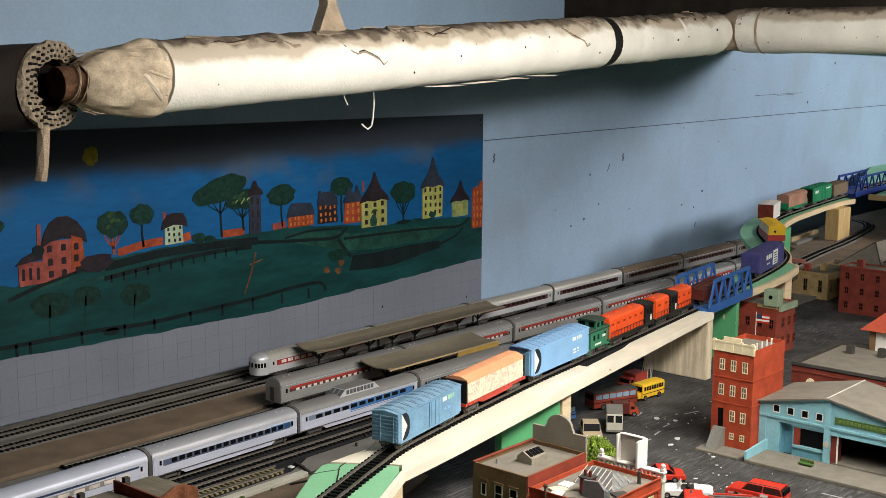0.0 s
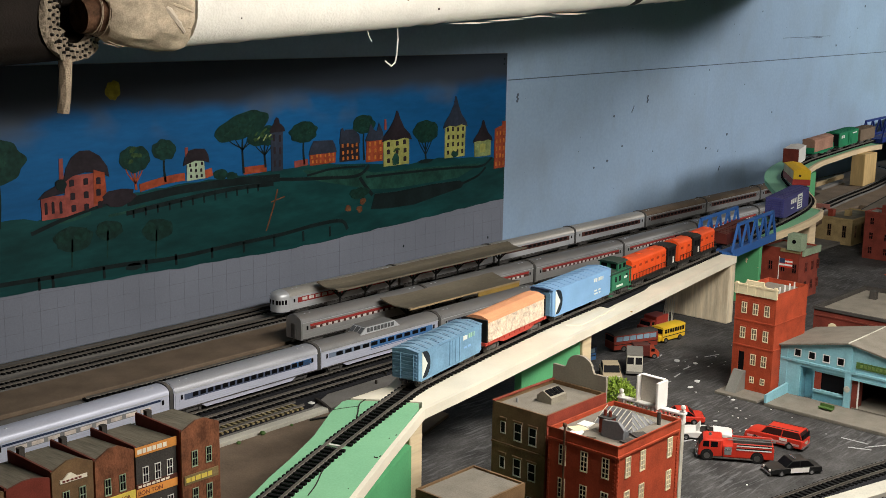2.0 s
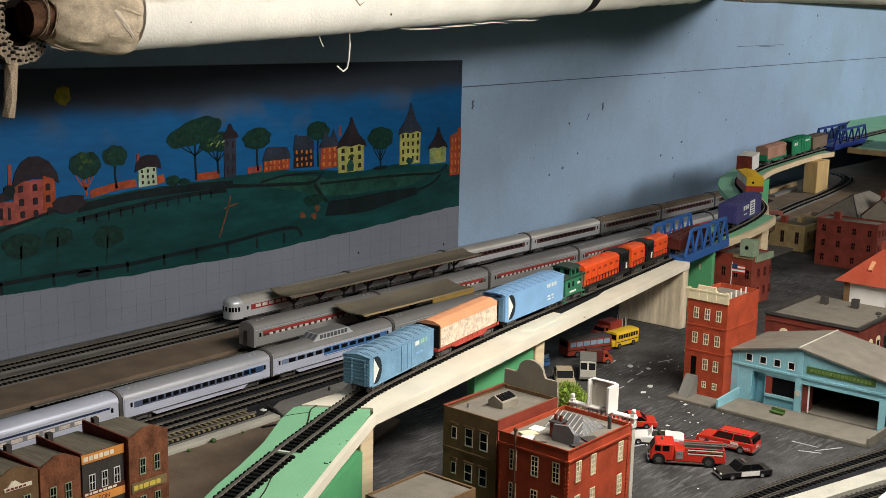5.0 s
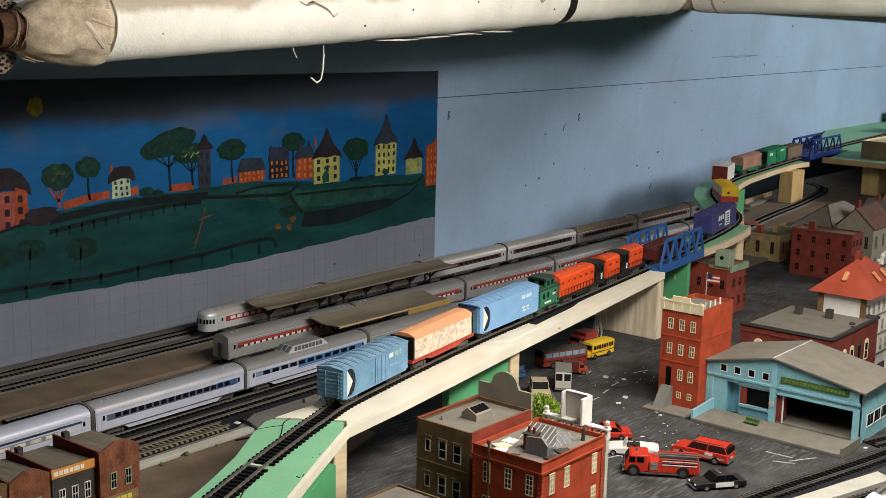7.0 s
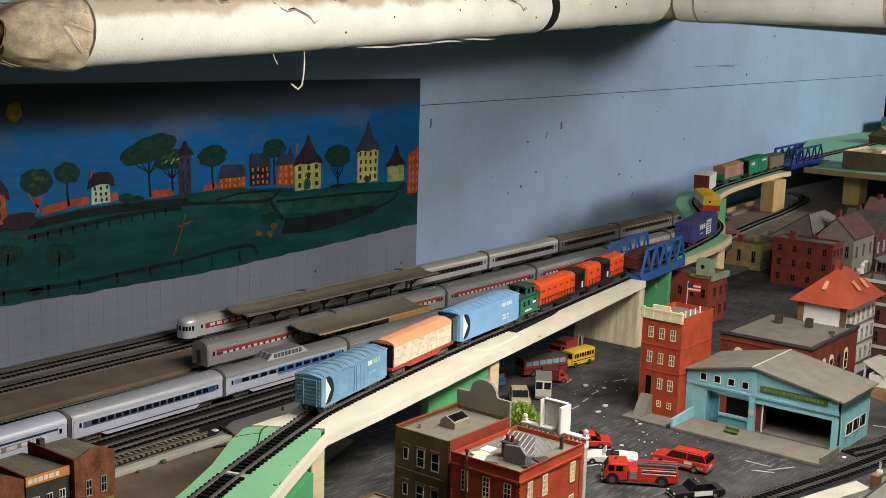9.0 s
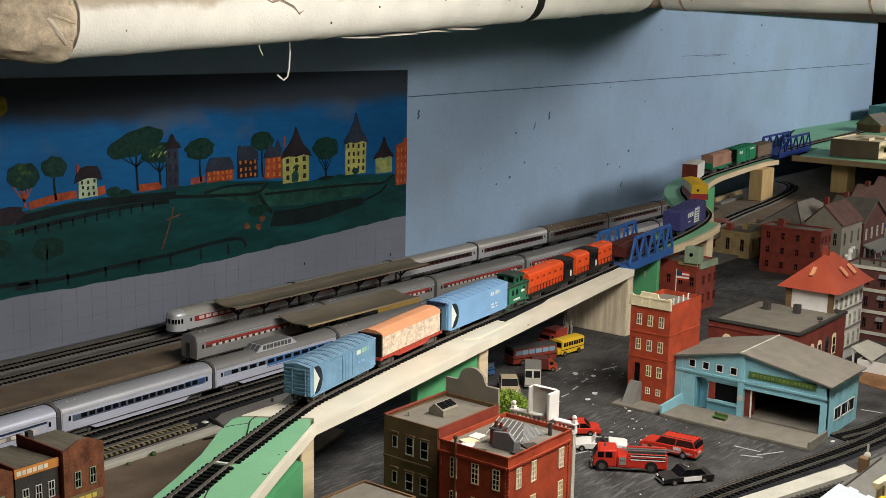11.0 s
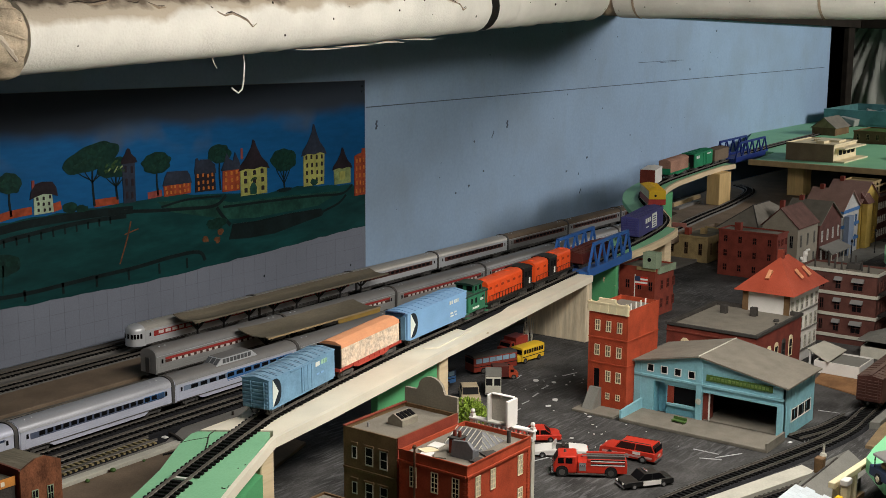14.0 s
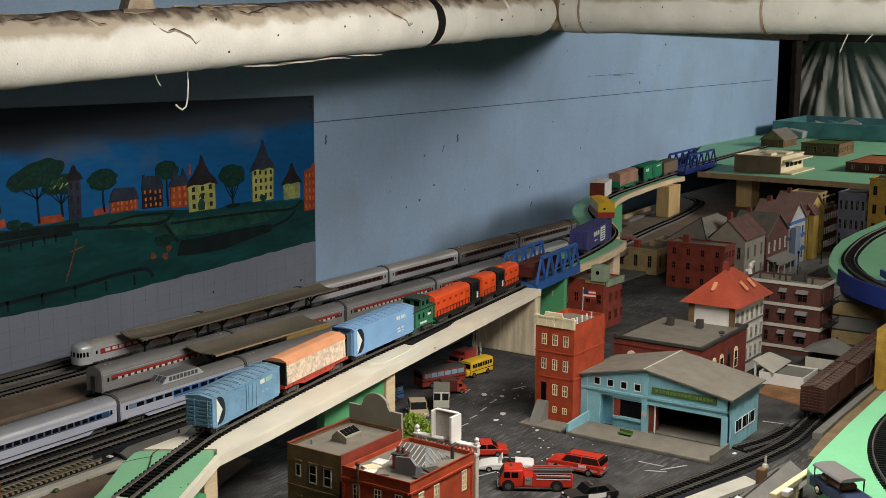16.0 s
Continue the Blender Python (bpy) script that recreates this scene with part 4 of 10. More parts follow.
part("hanging_string", Geo().rings([(sx, QY, pipe_z(sx) - 0.040), (sx + 0.001, QY, pipe_z(sx) - 0.055), (sx - 0.001, QY, pipe_z(sx) - 0.075), (sx - 0.004, QY, pipe_z(sx) - 0.086), (sx - 0.011, QY, pipe_z(sx) - 0.090), (sx - 0.018, QY, pipe_z(sx) - 0.086), (sx - 0.022, QY, pipe_z(sx) - 0.083)], [0.0011] * 7, 6), M_STRING, pipe, "hooked white string")
part("hanging_string", Geo().rings([(1.190, QY, pipe_z(1.19) - 0.04), (1.193, QY, pipe_z(1.19) - 0.048), (1.198, QY, pipe_z(1.19) - 0.055)], [0.0006] * 3, 5), M_STRING, pipe)
# hanger
part("hanger", Geo().prism([(1.140, pipe_z(1.14) + 0.036), (1.190, pipe_z(1.18) + 0.036), (1.172, pipe_z(1.17) + 0.072), (1.168, 1.35), (1.160, 1.35), (1.156, pipe_z(1.16) + 0.072)], "y", QY - 0.008, QY + 0.008), M_CANVAS_OLD, pipe, "dusty hanger strap")
# bare joint and second run, towards the aisle
JX = 2.187
part("joint", Geo().rings([(2.125, QY, pipe_z(2.125)), (2.140, QY, pipe_z(2.14)), (2.150, QY, pipe_z(2.15)), (2.158, QY, pipe_z(2.16)), (2.172, QY - 0.004, pipe_z(2.172)), (JX - 0.004, QY - 0.018, 0.572), (JX, QY - 0.04, 0.572)], [0.038, 0.036, 0.029, 0.027, 0.033, 0.037, 0.040], 24, 0.08, 5), M_CANVAS_OLD, pipe, "gathered canvas at the elbow", True)
run = thing("lagged_pipe", "dusty cream canvas-lagged pipe crossing over the table", "pipe")
ys = [QY - 0.035 - 0.06 * i for i in range(22)]
rr2 = random.Random(8)
part("lagging", Geo().rings([(JX + 0.001 * rr2.uniform(-1, 1), y, 0.572) for y in ys], [0.0405 * (1 + 0.03 * rr2.uniform(-1, 1)) for _ in ys], 28, 0.03, 4), M_CANVAS, run, "", True)
for k in range(14):
    y, a = 1.15 - 0.035 * k - 0.02 * rr2.random(), rr2.uniform(-0.7, 0.9)
    part("speck", Geo().ball((JX - 0.0405 * math.cos(a), y, 0.572 + 0.0405 * math.sin(a)), rr2.uniform(0.0006, 0.0018), 6, 1.4), M_DIRT, run)
for k in range(7):
    t = rr2.uniform(-0.5, 0.9)
    part("torn_patch", Geo().ball((JX - 0.010 - 0.004 * k, QY - 0.024 + 0.003 * k, 0.572 + 0.03 * math.sin(t)), 0.0085, 8, 1.3), M_TORN if k % 2 else M_CANVAS_OLD, pipe, "brown torn lagging")
for y in (1.125, 0.78, 0.55):
    part("overlap_seam", Geo().rings([(JX, y, 0.572), (JX, y - 0.004, 0.572)], [0.0418, 0.0415], 28, 0.03, 6), M_CANVAS_OLD, run)
for k, (y, l) in enumerate(((0.64, 0.03), (0.60, 0.014), (0.42, 0.02))):
    part("hanging_string", Geo().rings([(JX - 0.01, y, 0.533), (JX - 0.012, y + 0.006, 0.533 - l * 0.5), (JX - 0.010, y + 0.012, 0.533 - l)], [0.001] * 3, 5), M_STRING, run)
# beam over the pipe, widened unseen to keep the far lamp off the wall
single("ceiling_soffit", Geo().box(JX + 0.10, -2.6, 0.538, 3.06, WALL_Y - 0.001, 1.35), M_DARKWOOD_SHADE, "dark beam above the crossing pipe, widened unseen to block the far lamp", "soffit", kind="structure")

# the dark brown wrapped pipe at the open end
old = thing("wrapped_pipe", "dark brown wrapped pipe with a broken corrugated lagging end", "pipe")
TEAR = 1.4  # the end is torn off slantwise, open towards the aisle
n = 36
o = [(math.cos(2 * math.pi * i / n), math.sin(2 * math.pi * i / n)) for i in range(n)]
rr3 = random.Random(2)


def torn(x, r, a):
    return (x + TEAR * r * math.cos(a), QY + r * math.cos(a), pipe_z(0.76) + r * math.sin(a))


g, vs = Geo(), []
for i in range(n):
    a = 2 * math.pi * i / n
    vs += [(0.10, QY + 0.043 * math.cos(a), pipe_z(0.10) + 0.043 * math.sin(a)), torn(0.764 + 0.004 * rr3.uniform(-1, 1), 0.0432, a), torn(0.764, 0.036, a), (0.10, QY + 0.036 * math.cos(a), pipe_z(0.10) + 0.036 * math.sin(a))]
part("wrap", g.add(vs, [(i * 4 + q, i * 4 + (q + 1) % 4, (i + 1) % n * 4 + (q + 1) % 4, (i + 1) % n * 4 + q) for i in range(n) for q in range(4)]), M_PAPERWRAP, old, "", True)
g, vs = Geo(), []
for i in range(n):
    a, k, e = 2 * math.pi * i / n, 1 + 0.05 * rr3.uniform(-1, 1), 0.004 * rr3.uniform(-1, 1)
    vs += [torn(0.7665, 0.0285, a), torn(0.7665, 0.0440, a), torn(0.7745 + e, 0.0452 * k, a), torn(0.7750 + e, 0.0265 * k, a)]
part("broken_core", g.add(vs, [(i * 4 + q, i * 4 + (q + 1) % 4, (i + 1) % n * 4 + (q + 1) % 4, (i + 1) % n * 4 + q) for i in range(n) for q in range(4)]), M_AIRCELL, old, "porous corrugated lagging ring", True)
# black plug: darkness inside the open pipe, put into its colour
part("dark_bore", Geo().rings([(0.60, QY, pipe_z(0.60)), (0.705, QY, pipe_z(0.70))], [0.034, 0.034], 24), M_BAND, old)
face = Matrix.Rotation(-math.atan(TEAR), 4, "Z")
# black prisms on the ring: shade of its holes as colour, none are cut
for k in range(96):
    ring = k % 3
    a, r = 2 * math.pi * (k // 3 + 0.5 * (ring % 2)) / 32, (0.0300, 0.0355, 0.0410)[ring]
    g, t = Geo(), rr3.uniform(0, 6.28)
    x, y, z = torn(0.7735, r, a)
    g.m = Matrix.Translation((x, y, z)) @ face
    w = rr3.uniform(0.0009, 0.0019)
    g.prism([(1.5 * w * math.cos(t + q * 1.257) * rr3.uniform(0.7, 1.2), w * math.sin(t + q * 1.257)) for q in range(5)], "x", -0.002, 0.0032)
    part("core_hole", g, M_BAND, old)
part("hanging_strip", Geo().rings([(0.752, QY - 0.01, pipe_z(0.75) - 0.042), (0.751, QY - 0.012, 0.45), (0.748, QY - 0.012, 0.425), (0.746, QY - 0.011, 0.408)], [0.0075, 0.0070, 0.0065, 0.0068], 6, 0.1, 4), M_CANVAS_OLD, old, "torn hanging strip of canvas")

# ---- far end: sheet, post, crate ----
g = Geo()
nx, nz = 240, 130
vs, fs = [], []
for i in range(nx + 1):
    for k in range(nz + 1):
        u, v = i / nx, k / nz
        y, z = 1.695 - 1.6 * u, 0.10 + 1.25 * v
        # folds fan out downwards from where the sheet is gathered up
        r = math.hypot(1.55 - y, 0.60 - z)
        th = math.atan2(1.55 - y, abs(0.60 - z) + 0.04)
        fold = min(1.0, 0.25 + r / 0.35) * (0.022 * math.sqrt(math.sin(13 * th + 1.2 * r) ** 2 + 0.05) + 0.012 * math.sqrt(math.sin(31 * th - 2 * r) ** 2 + 0.05) + 0.004 * math.sin(70 * u + 40 * v))
        vs.append((5.03 - fold, y, z))
fs = [(i * (nz + 1) + k, (i + 1) * (nz + 1) + k, (i + 1) * (nz + 1) + k + 1, i * (nz + 1) + k + 1) for i in range(nx) for k in range(nz)]
sheet = single("plastic_sheet", g.add(vs, fs), M_PLASTIC, "grey plastic sheet hanging in folds at the room's end", "sheet", smooth=True)
sheet_mod = sheet.modifiers.new("thickness", "SOLIDIFY")
sheet_mod.thickness = 0.002
single("wall_beam", Geo().prism([(3.30, 0.5315), (5.10, 0.4860), (5.10, 0.80), (3.30, 0.80)], "y", 1.622, WALL_Y - 0.0005), M_DARKWOOD_SHADE, "dark timber beam along the top of the blue wall", "beam", kind="structure")
single("sheet_header", Geo().box(4.90, 0.0, 0.489, 4.94, 1.6215, 0.80, 0.002), M_DARKWOOD_SHADE, "dark timber header over the hanging sheet", "beam", kind="structure")
single("door_post", Geo().box(4.80, 1.628, 0.13, 4.86, 1.652, 1.35, 0.003), M_DARKWOOD_SHADE, "dark rough timber post at the dark doorway", "post", kind="structure")

# ---- track ----
TIE = Geo().box(-0.0018, -0.0145, 0, 0.0018, 0.0145, 0.0022).mesh("tie", M_TIE)
TIE_PALE = Geo().box(-0.0016, -0.0080, 0, 0.0016, 0.0080, 0.0020).mesh("tie", M_WHITE)


def track(label, points, each=False, ties=None, bed=None, pale=()):
    """Rails on ties along a line at the level of the ties' foot. Returns the line of the rail tops."""
    line = curve_through(points, 0.0080)
    t = thing("railway_track", label, "track")
    g = Geo()
    if bed:
        part("roadbed", Geo().sweep(line, [(-0.021, -0.001), (0.021, -0.001), (0.016, 0.0022), (-0.016, 0.0022)]), bed, t)
        line = [p + Vector((0, 0, 0.002)) for p in line]
    for k, p in enumerate(line[:-1]):
        h = line[k + 1] - p
        m = Matrix.Translation(p) @ Matrix.Rotation(math.atan2(h.y, h.x), 4, "Z")
        if each and k < 290:
            bare = any(abs(p.x - x) < 0.0034 for x in pale)
            placed("tie", TIE_PALE if bare else TIE, t, m)
        else:
            g.m = m
            g.box(-0.0018, -0.0145, 0, 0.0018, 0.0145, 0.0022)
    if g.v:
        tagged(part("sleeper_bed", g, ties or M_TIE, t), kind="stuff")
    for s in (-0.0085, 0.0085):
        part("rail", Geo().sweep(line, [(s - 0.0011, 0.0018), (s + 0.0011, 0.0018), (s + 0.0005, 0.0026), (s + 0.0006, 0.0047), (s - 0.0006, 0.0047), (s - 0.0005, 0.0026)]), M_RAIL, t)
    return [p + Vector((0, 0, 0.0047)) for p in line]


YZ = 0.006
T1 = track("empty black-tied track close along the wall", [(0.2, 1.604, YZ), (1.5, 1.604, YZ), (2.9, 1.600, YZ)], bed=M_GREYBOARD)
T2 = track("black-tied track beside the brown platform", [(0.2, 1.548, YZ), (1.5, 1.548, YZ), (2.5, 1.546, YZ), (3.2, 1.545, YZ)], bed=M_GREYBOARD)
T3 = track("station track between two platforms", [(0.9, 1.412, YZ), (1.5, 1.402, YZ), (2.1, 1.390, YZ), (2.9, 1.40, YZ)], bed=M_BALLAST)
T4 = track("yard track with dark ballast", [(0.25, 1.268, YZ), (0.9, 1.284, YZ), (1.4, 1.286, YZ), (2.2, 1.288, YZ)], bed=M_BALLAST)
T5 = track("empty yard track with dark ballast", [(0.4, 1.222, YZ), (0.9, 1.242, YZ), (1.3, 1.243, YZ), (1.8, 1.245, YZ)], each=True, bed=M_BALLAST)
track("weathered ochre-tied siding ending at a kerb", [(0.45, 1.199, YZ + 0.001), (0.9, 1.211, YZ + 0.001), (1.085, 1.212, YZ + 0.001)], ties=M_TIE_OLD)
single("dark_roadbed", Geo().prism([(0.25, 1.193), (1.09, 1.197), (1.14, 1.222), (2.2, 1.225), (2.2, 1.333), (0.25, 1.30)], "z", 0.0062, 0.0072), M_BALLAST, "dark grey painted roadbed under the yard tracks", "roadbed", kind="structure")
single("concrete_kerb", Geo().box(0.60, 1.176, 0.0, 1.10, 1.1890, 0.0075, 0.001), M_CURB, "long pale concrete kerb along the siding", "kerb", kind="structure")
single("platform", Geo().box(0.2, 1.432, 0.0061, 2.05, 1.516, 0.0125, 0.001), M_BROWN, "long brown station platform", "platform", kind="structure")
single("platform_2", Geo().box(1.25, 1.326, 0.0072, 1.80, 1.372, 0.0125, 0.001), M_BROWN, "short brown station platform", "platform", kind="structure")


def canopy(label, x0, x1, y0, y1, z, edge):
    t = thing("platform_canopy", label, "platform canopy", "station canopies")
    yc, n = (y0 + y1) / 2, 14
    xs = [x0 + (x1 - x0) * i / n for i in range(n + 1)]
    sag = random.Random(int(x1 * 100))
    g = Geo()
    prof = [(y0, z - 0.0030), (y0 + 0.010, z - 0.0042), (yc - 0.004, z - 0.0052), (yc + 0.008, z - 0.0042), (y1 - 0.008, z - 0.0012), (y1, z + 0.0012), (y1, z - 0.0004), (y1 - 0.008, z - 0.0030), (yc, z - 0.0072), (y0, z - 0.0052)]
    vs = []
    for x in xs:
        d = sag.uniform(-0.0004, 0.0004) + 0.0030 * math.exp(-(x - x0) / 0.02)
        vs += [(x, y, zz + d) for y, zz in prof]
    m = len(prof)
    fs = [(i * m + k, i * m + (k + 1) % m, (i + 1) * m + (k + 1) % m, (i + 1) * m + k) for i in range(n) for k in range(m)] + [tuple(range(m)), tuple(range(len(vs) - 1, len(vs) - m - 1, -1))]
    part("roof", g.add(vs, fs), M_CANOPY, t)
    part("lip", Geo().box(x0 + 0.004, y0 - 0.0008, z - 0.0056, x1, y0 + 0.0008, z - 0.003), M_PLY if edge is not M_CANOPY else M_CANOPY, t)
    if edge is not M_CANOPY:
        part("valance", Geo().box(x1 - 0.105, y0 + 0.0010, z - 0.0165, x1, y0 + 0.0024, z - 0.0054), edge, t, "ochre valance board")
    part("beam", Geo().box(x0 + 0.02, yc - 0.0016, z - 0.0120, x1 - 0.004, yc + 0.0016, z - 0.0064), M_BLACK, t)
    post = Geo().box(-0.0012, -0.0012, 0, 0.0012, 0.0012, z - 0.0205).mesh("post", M_BLACK)
    brace = Geo()
    for s in (-1, 1):
        brace.prism([(0, z - 0.034), (0, z - 0.037), (s * 0.017, z - 0.0215), (s * 0.017, z - 0.0195)], "y", -0.0008, 0.0008)
    brace = brace.mesh("bracket", M_BLACK)
    k = x0 + 0.03
    while k < x1 - 0.01:
        p = placed("post", post, t, Matrix.Translation((k, yc, 0.0125)))
        placed("bracket", brace, p, Matrix())
        placed("bracket", brace, p, Matrix.Rotation(math.pi / 2, 4, "Z"))
        k += 0.058


canopy("long taupe platform canopy on black posts", 1.395, 1.884, 1.478, 1.524, 0.0605, M_CANOPY)
canopy("short taupe platform canopy with an ochre edge", 1.395, 1.665, 1.318, 1.378, 0.0600, M_GOLD)

# ---- the high line: ramp, bridge, trusses, S-bend, upper deck ----
def deck_z(x):
    if x < 1.0:
        return 0.100 - (1.0 - x) * 0.055
    if x < 1.9:
        return 0.100 + (x - 1.0) * 0.014
    return 0.1126 + (x - 1.9) * 0.031


HIGH = [(0.52, 0.773), (0.66, 0.833), (0.76, 0.872), (0.862, 0.909), (0.92, 0.928), (0.982, 0.947), (1.07, 0.971), (1.33, 1.013), (1.55, 1.037), (1.87, 1.073), (2.08, 1.098), (2.20, 1.113), (2.30, 1.132), (2.38, 1.162), (2.45, 1.211), (2.52, 1.264), (2.60, 1.317), (2.70, 1.359), (2.82, 1.384), (2.95, 1.393), (3.10, 1.400), (3.23, 1.404), (3.487, 1.422), (4.0, 1.455), (4.5, 1.49)]
HIGH = [(x, y, deck_z(min(x, 3.43))) for x, y in HIGH]
T_HIGH = track("black-tied track climbing over ramp and bridge", HIGH, each=True, pale=(0.805, 0.862))


def slab(name, outline, thick, material, label, category, cap=None, side=None):
    """A deck of a given outline, following the grade."""
    n = len(outline)
    vs = [(x, y, deck_z(min(x, 3.43)) - 0.0005) for x, y in outline] + [(x, y, deck_z(min(x, 3.43)) - thick) for x, y in outline]
    g = Geo().add(vs, [tuple(range(n)), tuple(range(2 * n - 1, n - 1, -1))] + [(i, (i + 1) % n, n + (i + 1) % n, n + i) for i in range(n)])
    return single(name, g, material, label, category, kind="structure")


def rim_line(x0, x1, inset=0.0):
    """The aisle-side edge of the curved deck, from the high line's own bend."""
    out = []
    for p, q in along_pairs(x0, x1):
        x = p[0]
        w = float(np.interp(x, (2.003, 2.04, 2.12, 2.20, 2.285, 2.303, 2.318, 2.42, 2.52, 2.60, 2.68, 2.84, 3.03, 3.13, 3.19), (0.022, 0.029, 0.036, 0.040, 0.040, 0.037, 0.015, 0.015, 0.020, 0.028, 0.038, 0.031, 0.028, 0.031, 0.046)))
        out.append((p[0] + q.y * (w - inset), p[1] - q.x * (w - inset)))
    return out


def along_pairs(x0, x1, n=140):
    pts = [p for p in T_HIGH if x0 <= p.x <= x1]
    out = []
    for k in range(n + 1):
        i = min(len(pts) - 2, int(k * (len(pts) - 1) / n))
        out.append(((pts[i].x, pts[i].y), (pts[i + 1] - pts[i]).normalized()))
    return out


def along(line, x0, x1, off, n=12):
    """Points beside the high line between two x, off metres to its left."""
    out = []
    pts = [p for p in line if x0 <= p.x <= x1]
    for k in range(n + 1):
        i = min(len(pts) - 2, int(k * (len(pts) - 1) / n))
        h = (pts[i + 1] - pts[i]).normalized()
        p = pts[i + 1] if k == n else pts[i]
        out.append((p.x - h.y * off, p.y + h.x * off))
    return out


ramp = slab("green_ramp", [(0.56, 0.703), (0.70, 0.771), (0.798, 0.8185), (0.889, 0.8645), (0.988, 0.9145), (1.000, 0.926), (0.978, 0.962), (0.959, 0.993), (0.951, 0.994), (0.922, 0.981), (0.867, 0.947), (0.816, 0.923), (0.772, 0.905), (0.744, 0.891), (0.50, 0.785)], 0.0105, M_GREEN, "mint green painted ramp under the climbing track", "ramp")
slab("bridge_deck", [(0.992, 0.9135), (1.084, 0.924), (1.206, 0.942), (1.367, 0.9665), (1.528, 0.989), (1.727, 1.018), (1.872, 1.038), (1.872, 1.11), (1.33, 1.045), (1.07, 1.016), (1.02, 0.990), (0.992, 0.992), (0.964, 0.994), (0.983, 0.963), (1.005, 0.926)], 0.0105, M_CREAM, "cream painted wooden bridge deck", "bridge deck")
single("bridge_roadbed", Geo().add([(x, y, deck_z(x) + dz) for dz in (-0.0004, 0.0006) for x, y in ((1.462, 1.001), (1.58, 1.019), (1.61, 1.028), (1.85, 1.0585), (1.87, 1.085), (1.61, 1.062), (1.462, 1.045))], [tuple(range(7)), tuple(range(13, 6, -1))] + [(k, (k + 1) % 7, 7 + (k + 1) % 7, 7 + k) for k in range(7)]), M_BALLAST, "black grimy bed under the bridge track", "roadbed", kind="structure")
single("deck_sheet", Geo().add([(x, y, deck_z(x) + dz) for dz in (-0.0004, 0.0010) for x, y in ((1.352, 0.9905), (1.42, 0.993), (1.455, 1.000), (1.459, 0.9965), (1.462, 0.9990), (1.466, 0.9920), (1.366, 0.9765))], [tuple(range(7)), tuple(range(13, 6, -1))] + [(k, (k + 1) % 7, 7 + (k + 1) % 7, 7 + k) for k in range(7)]), M_CREAM, "thin cream sheet with a splintered end on the bridge deck", "deck sheet", kind="structure")
for x, y, r in ((1.469, 0.967, 0.0016), (1.390, 0.966, 0.0010)):
    single("wood_knot", Geo().cyl((x, y, deck_z(x) - 0.0008), (x, y, deck_z(x) - 0.0001), r, n=9), M_OCHRE, "small brown knot in the bridge deck", "knot", kind="structure")
g = Geo()
edge = [(0.56, 0.697), (0.70, 0.765), (0.798, 0.8125), (0.889, 0.8585), (0.990, 0.9075), (1.084, 0.918), (1.206, 0.936), (1.367, 0.9605), (1.528, 0.983), (1.727, 1.012), (1.872, 1.032)]
for a, b in zip(edge, edge[1:]):
    za, zb = deck_z(a[0]), deck_z(b[0])
    g.add([(a[0], a[1], za - 0.0108), (b[0], b[1], zb - 0.0108), (b[0], b[1], zb), (a[0], a[1], za), (a[0] - 0.001, a[1] + 0.0055, za - 0.0108), (b[0] - 0.001, b[1] + 0.0055, zb - 0.0108), (b[0] - 0.001, b[1] + 0.0055, zb), (a[0] - 0.001, a[1] + 0.0055, za)], [(0, 1, 2, 3), (7, 6, 5, 4), (3, 2, 6, 7), (0, 4, 5, 1), (0, 3, 7, 4), (1, 5, 6, 2)])
single("bridge_fascia", g, M_CREAM, "cream wooden edge strip along ramp and bridge", "fascia", kind="structure")
single("bridge_pier", Geo().box(1.855, 1.034, 0.0, 1.874, 1.15, deck_z(1.86) - 0.0115, 0.001), M_PIERBOARD, "wide unpainted plank pier under the bridge end", "bridge pier", "bridge supports")
single("bridge_pier", Geo().box(1.362, 0.970, 0.0, 1.382, 0.990, deck_z(1.37) - 0.0115, 0.001), M_PINE, "square pine post under the bridge", "bridge pier", "bridge supports")
single("bridge_pier", Geo().box(1.237, 0.972, 0.0, 1.360, 0.984, deck_z(1.2) - 0.0115, 0.001), M_GREEN_SHADE, "green painted board wall under the bridge", "bridge pier", "bridge supports")
single("bridge_pier", Geo().box(0.968, 0.9085, 0.0, 0.988, 0.924, deck_z(0.96) - 0.0115, 0.001), M_PINE, "square pine post under the ramp's corner", "bridge pier", "bridge supports")
single("bridge_pier", Geo().prism([(0.60, 0.724), (0.966, 0.904), (0.966, 0.916), (0.60, 0.736)], "z", 0.0, 0.0660), M_GREEN_SHADE, "green painted board wall under the ramp", "bridge pier", "bridge supports")
for line, w in (([(0.972, 0.979), (0.958, 0.974), (0.940, 0.958), (0.929, 0.949)], 0.0007), ([(0.926, 0.984), (0.937, 0.980), (0.957, 0.968)], 0.0004), ([(0.832, 0.884), (0.815, 0.877), (0.790, 0.859), (0.767, 0.846)], 0.0006)):
    part("pencil_line", Geo().sweep(curve_through([(x, y, deck_z(x) - 0.0004) for x, y in line], 0.004), [(-w, 0), (w, 0), (w, 0.0003), (-w, 0.0003)]), M_SCRATCH, ramp, "thin dark line on the paint")
chips = random.Random(8)
g = Geo()
for k in range(12):
    x = chips.uniform(0.70, 0.99)
    y = 0.771 + (x - 0.70) * 0.496 + chips.uniform(0.002, 0.008)
    if k < 7:
        x, y = 0.872 + chips.uniform(-0.005, 0.005), 0.8585 + chips.uniform(-0.002, 0.004)
    s = chips.uniform(0.0003, 0.0007)
    g.box(x - s * 1.6, y - s, deck_z(x) - 0.0006, x + s * 1.6, y + s, deck_z(x) - 0.0001)
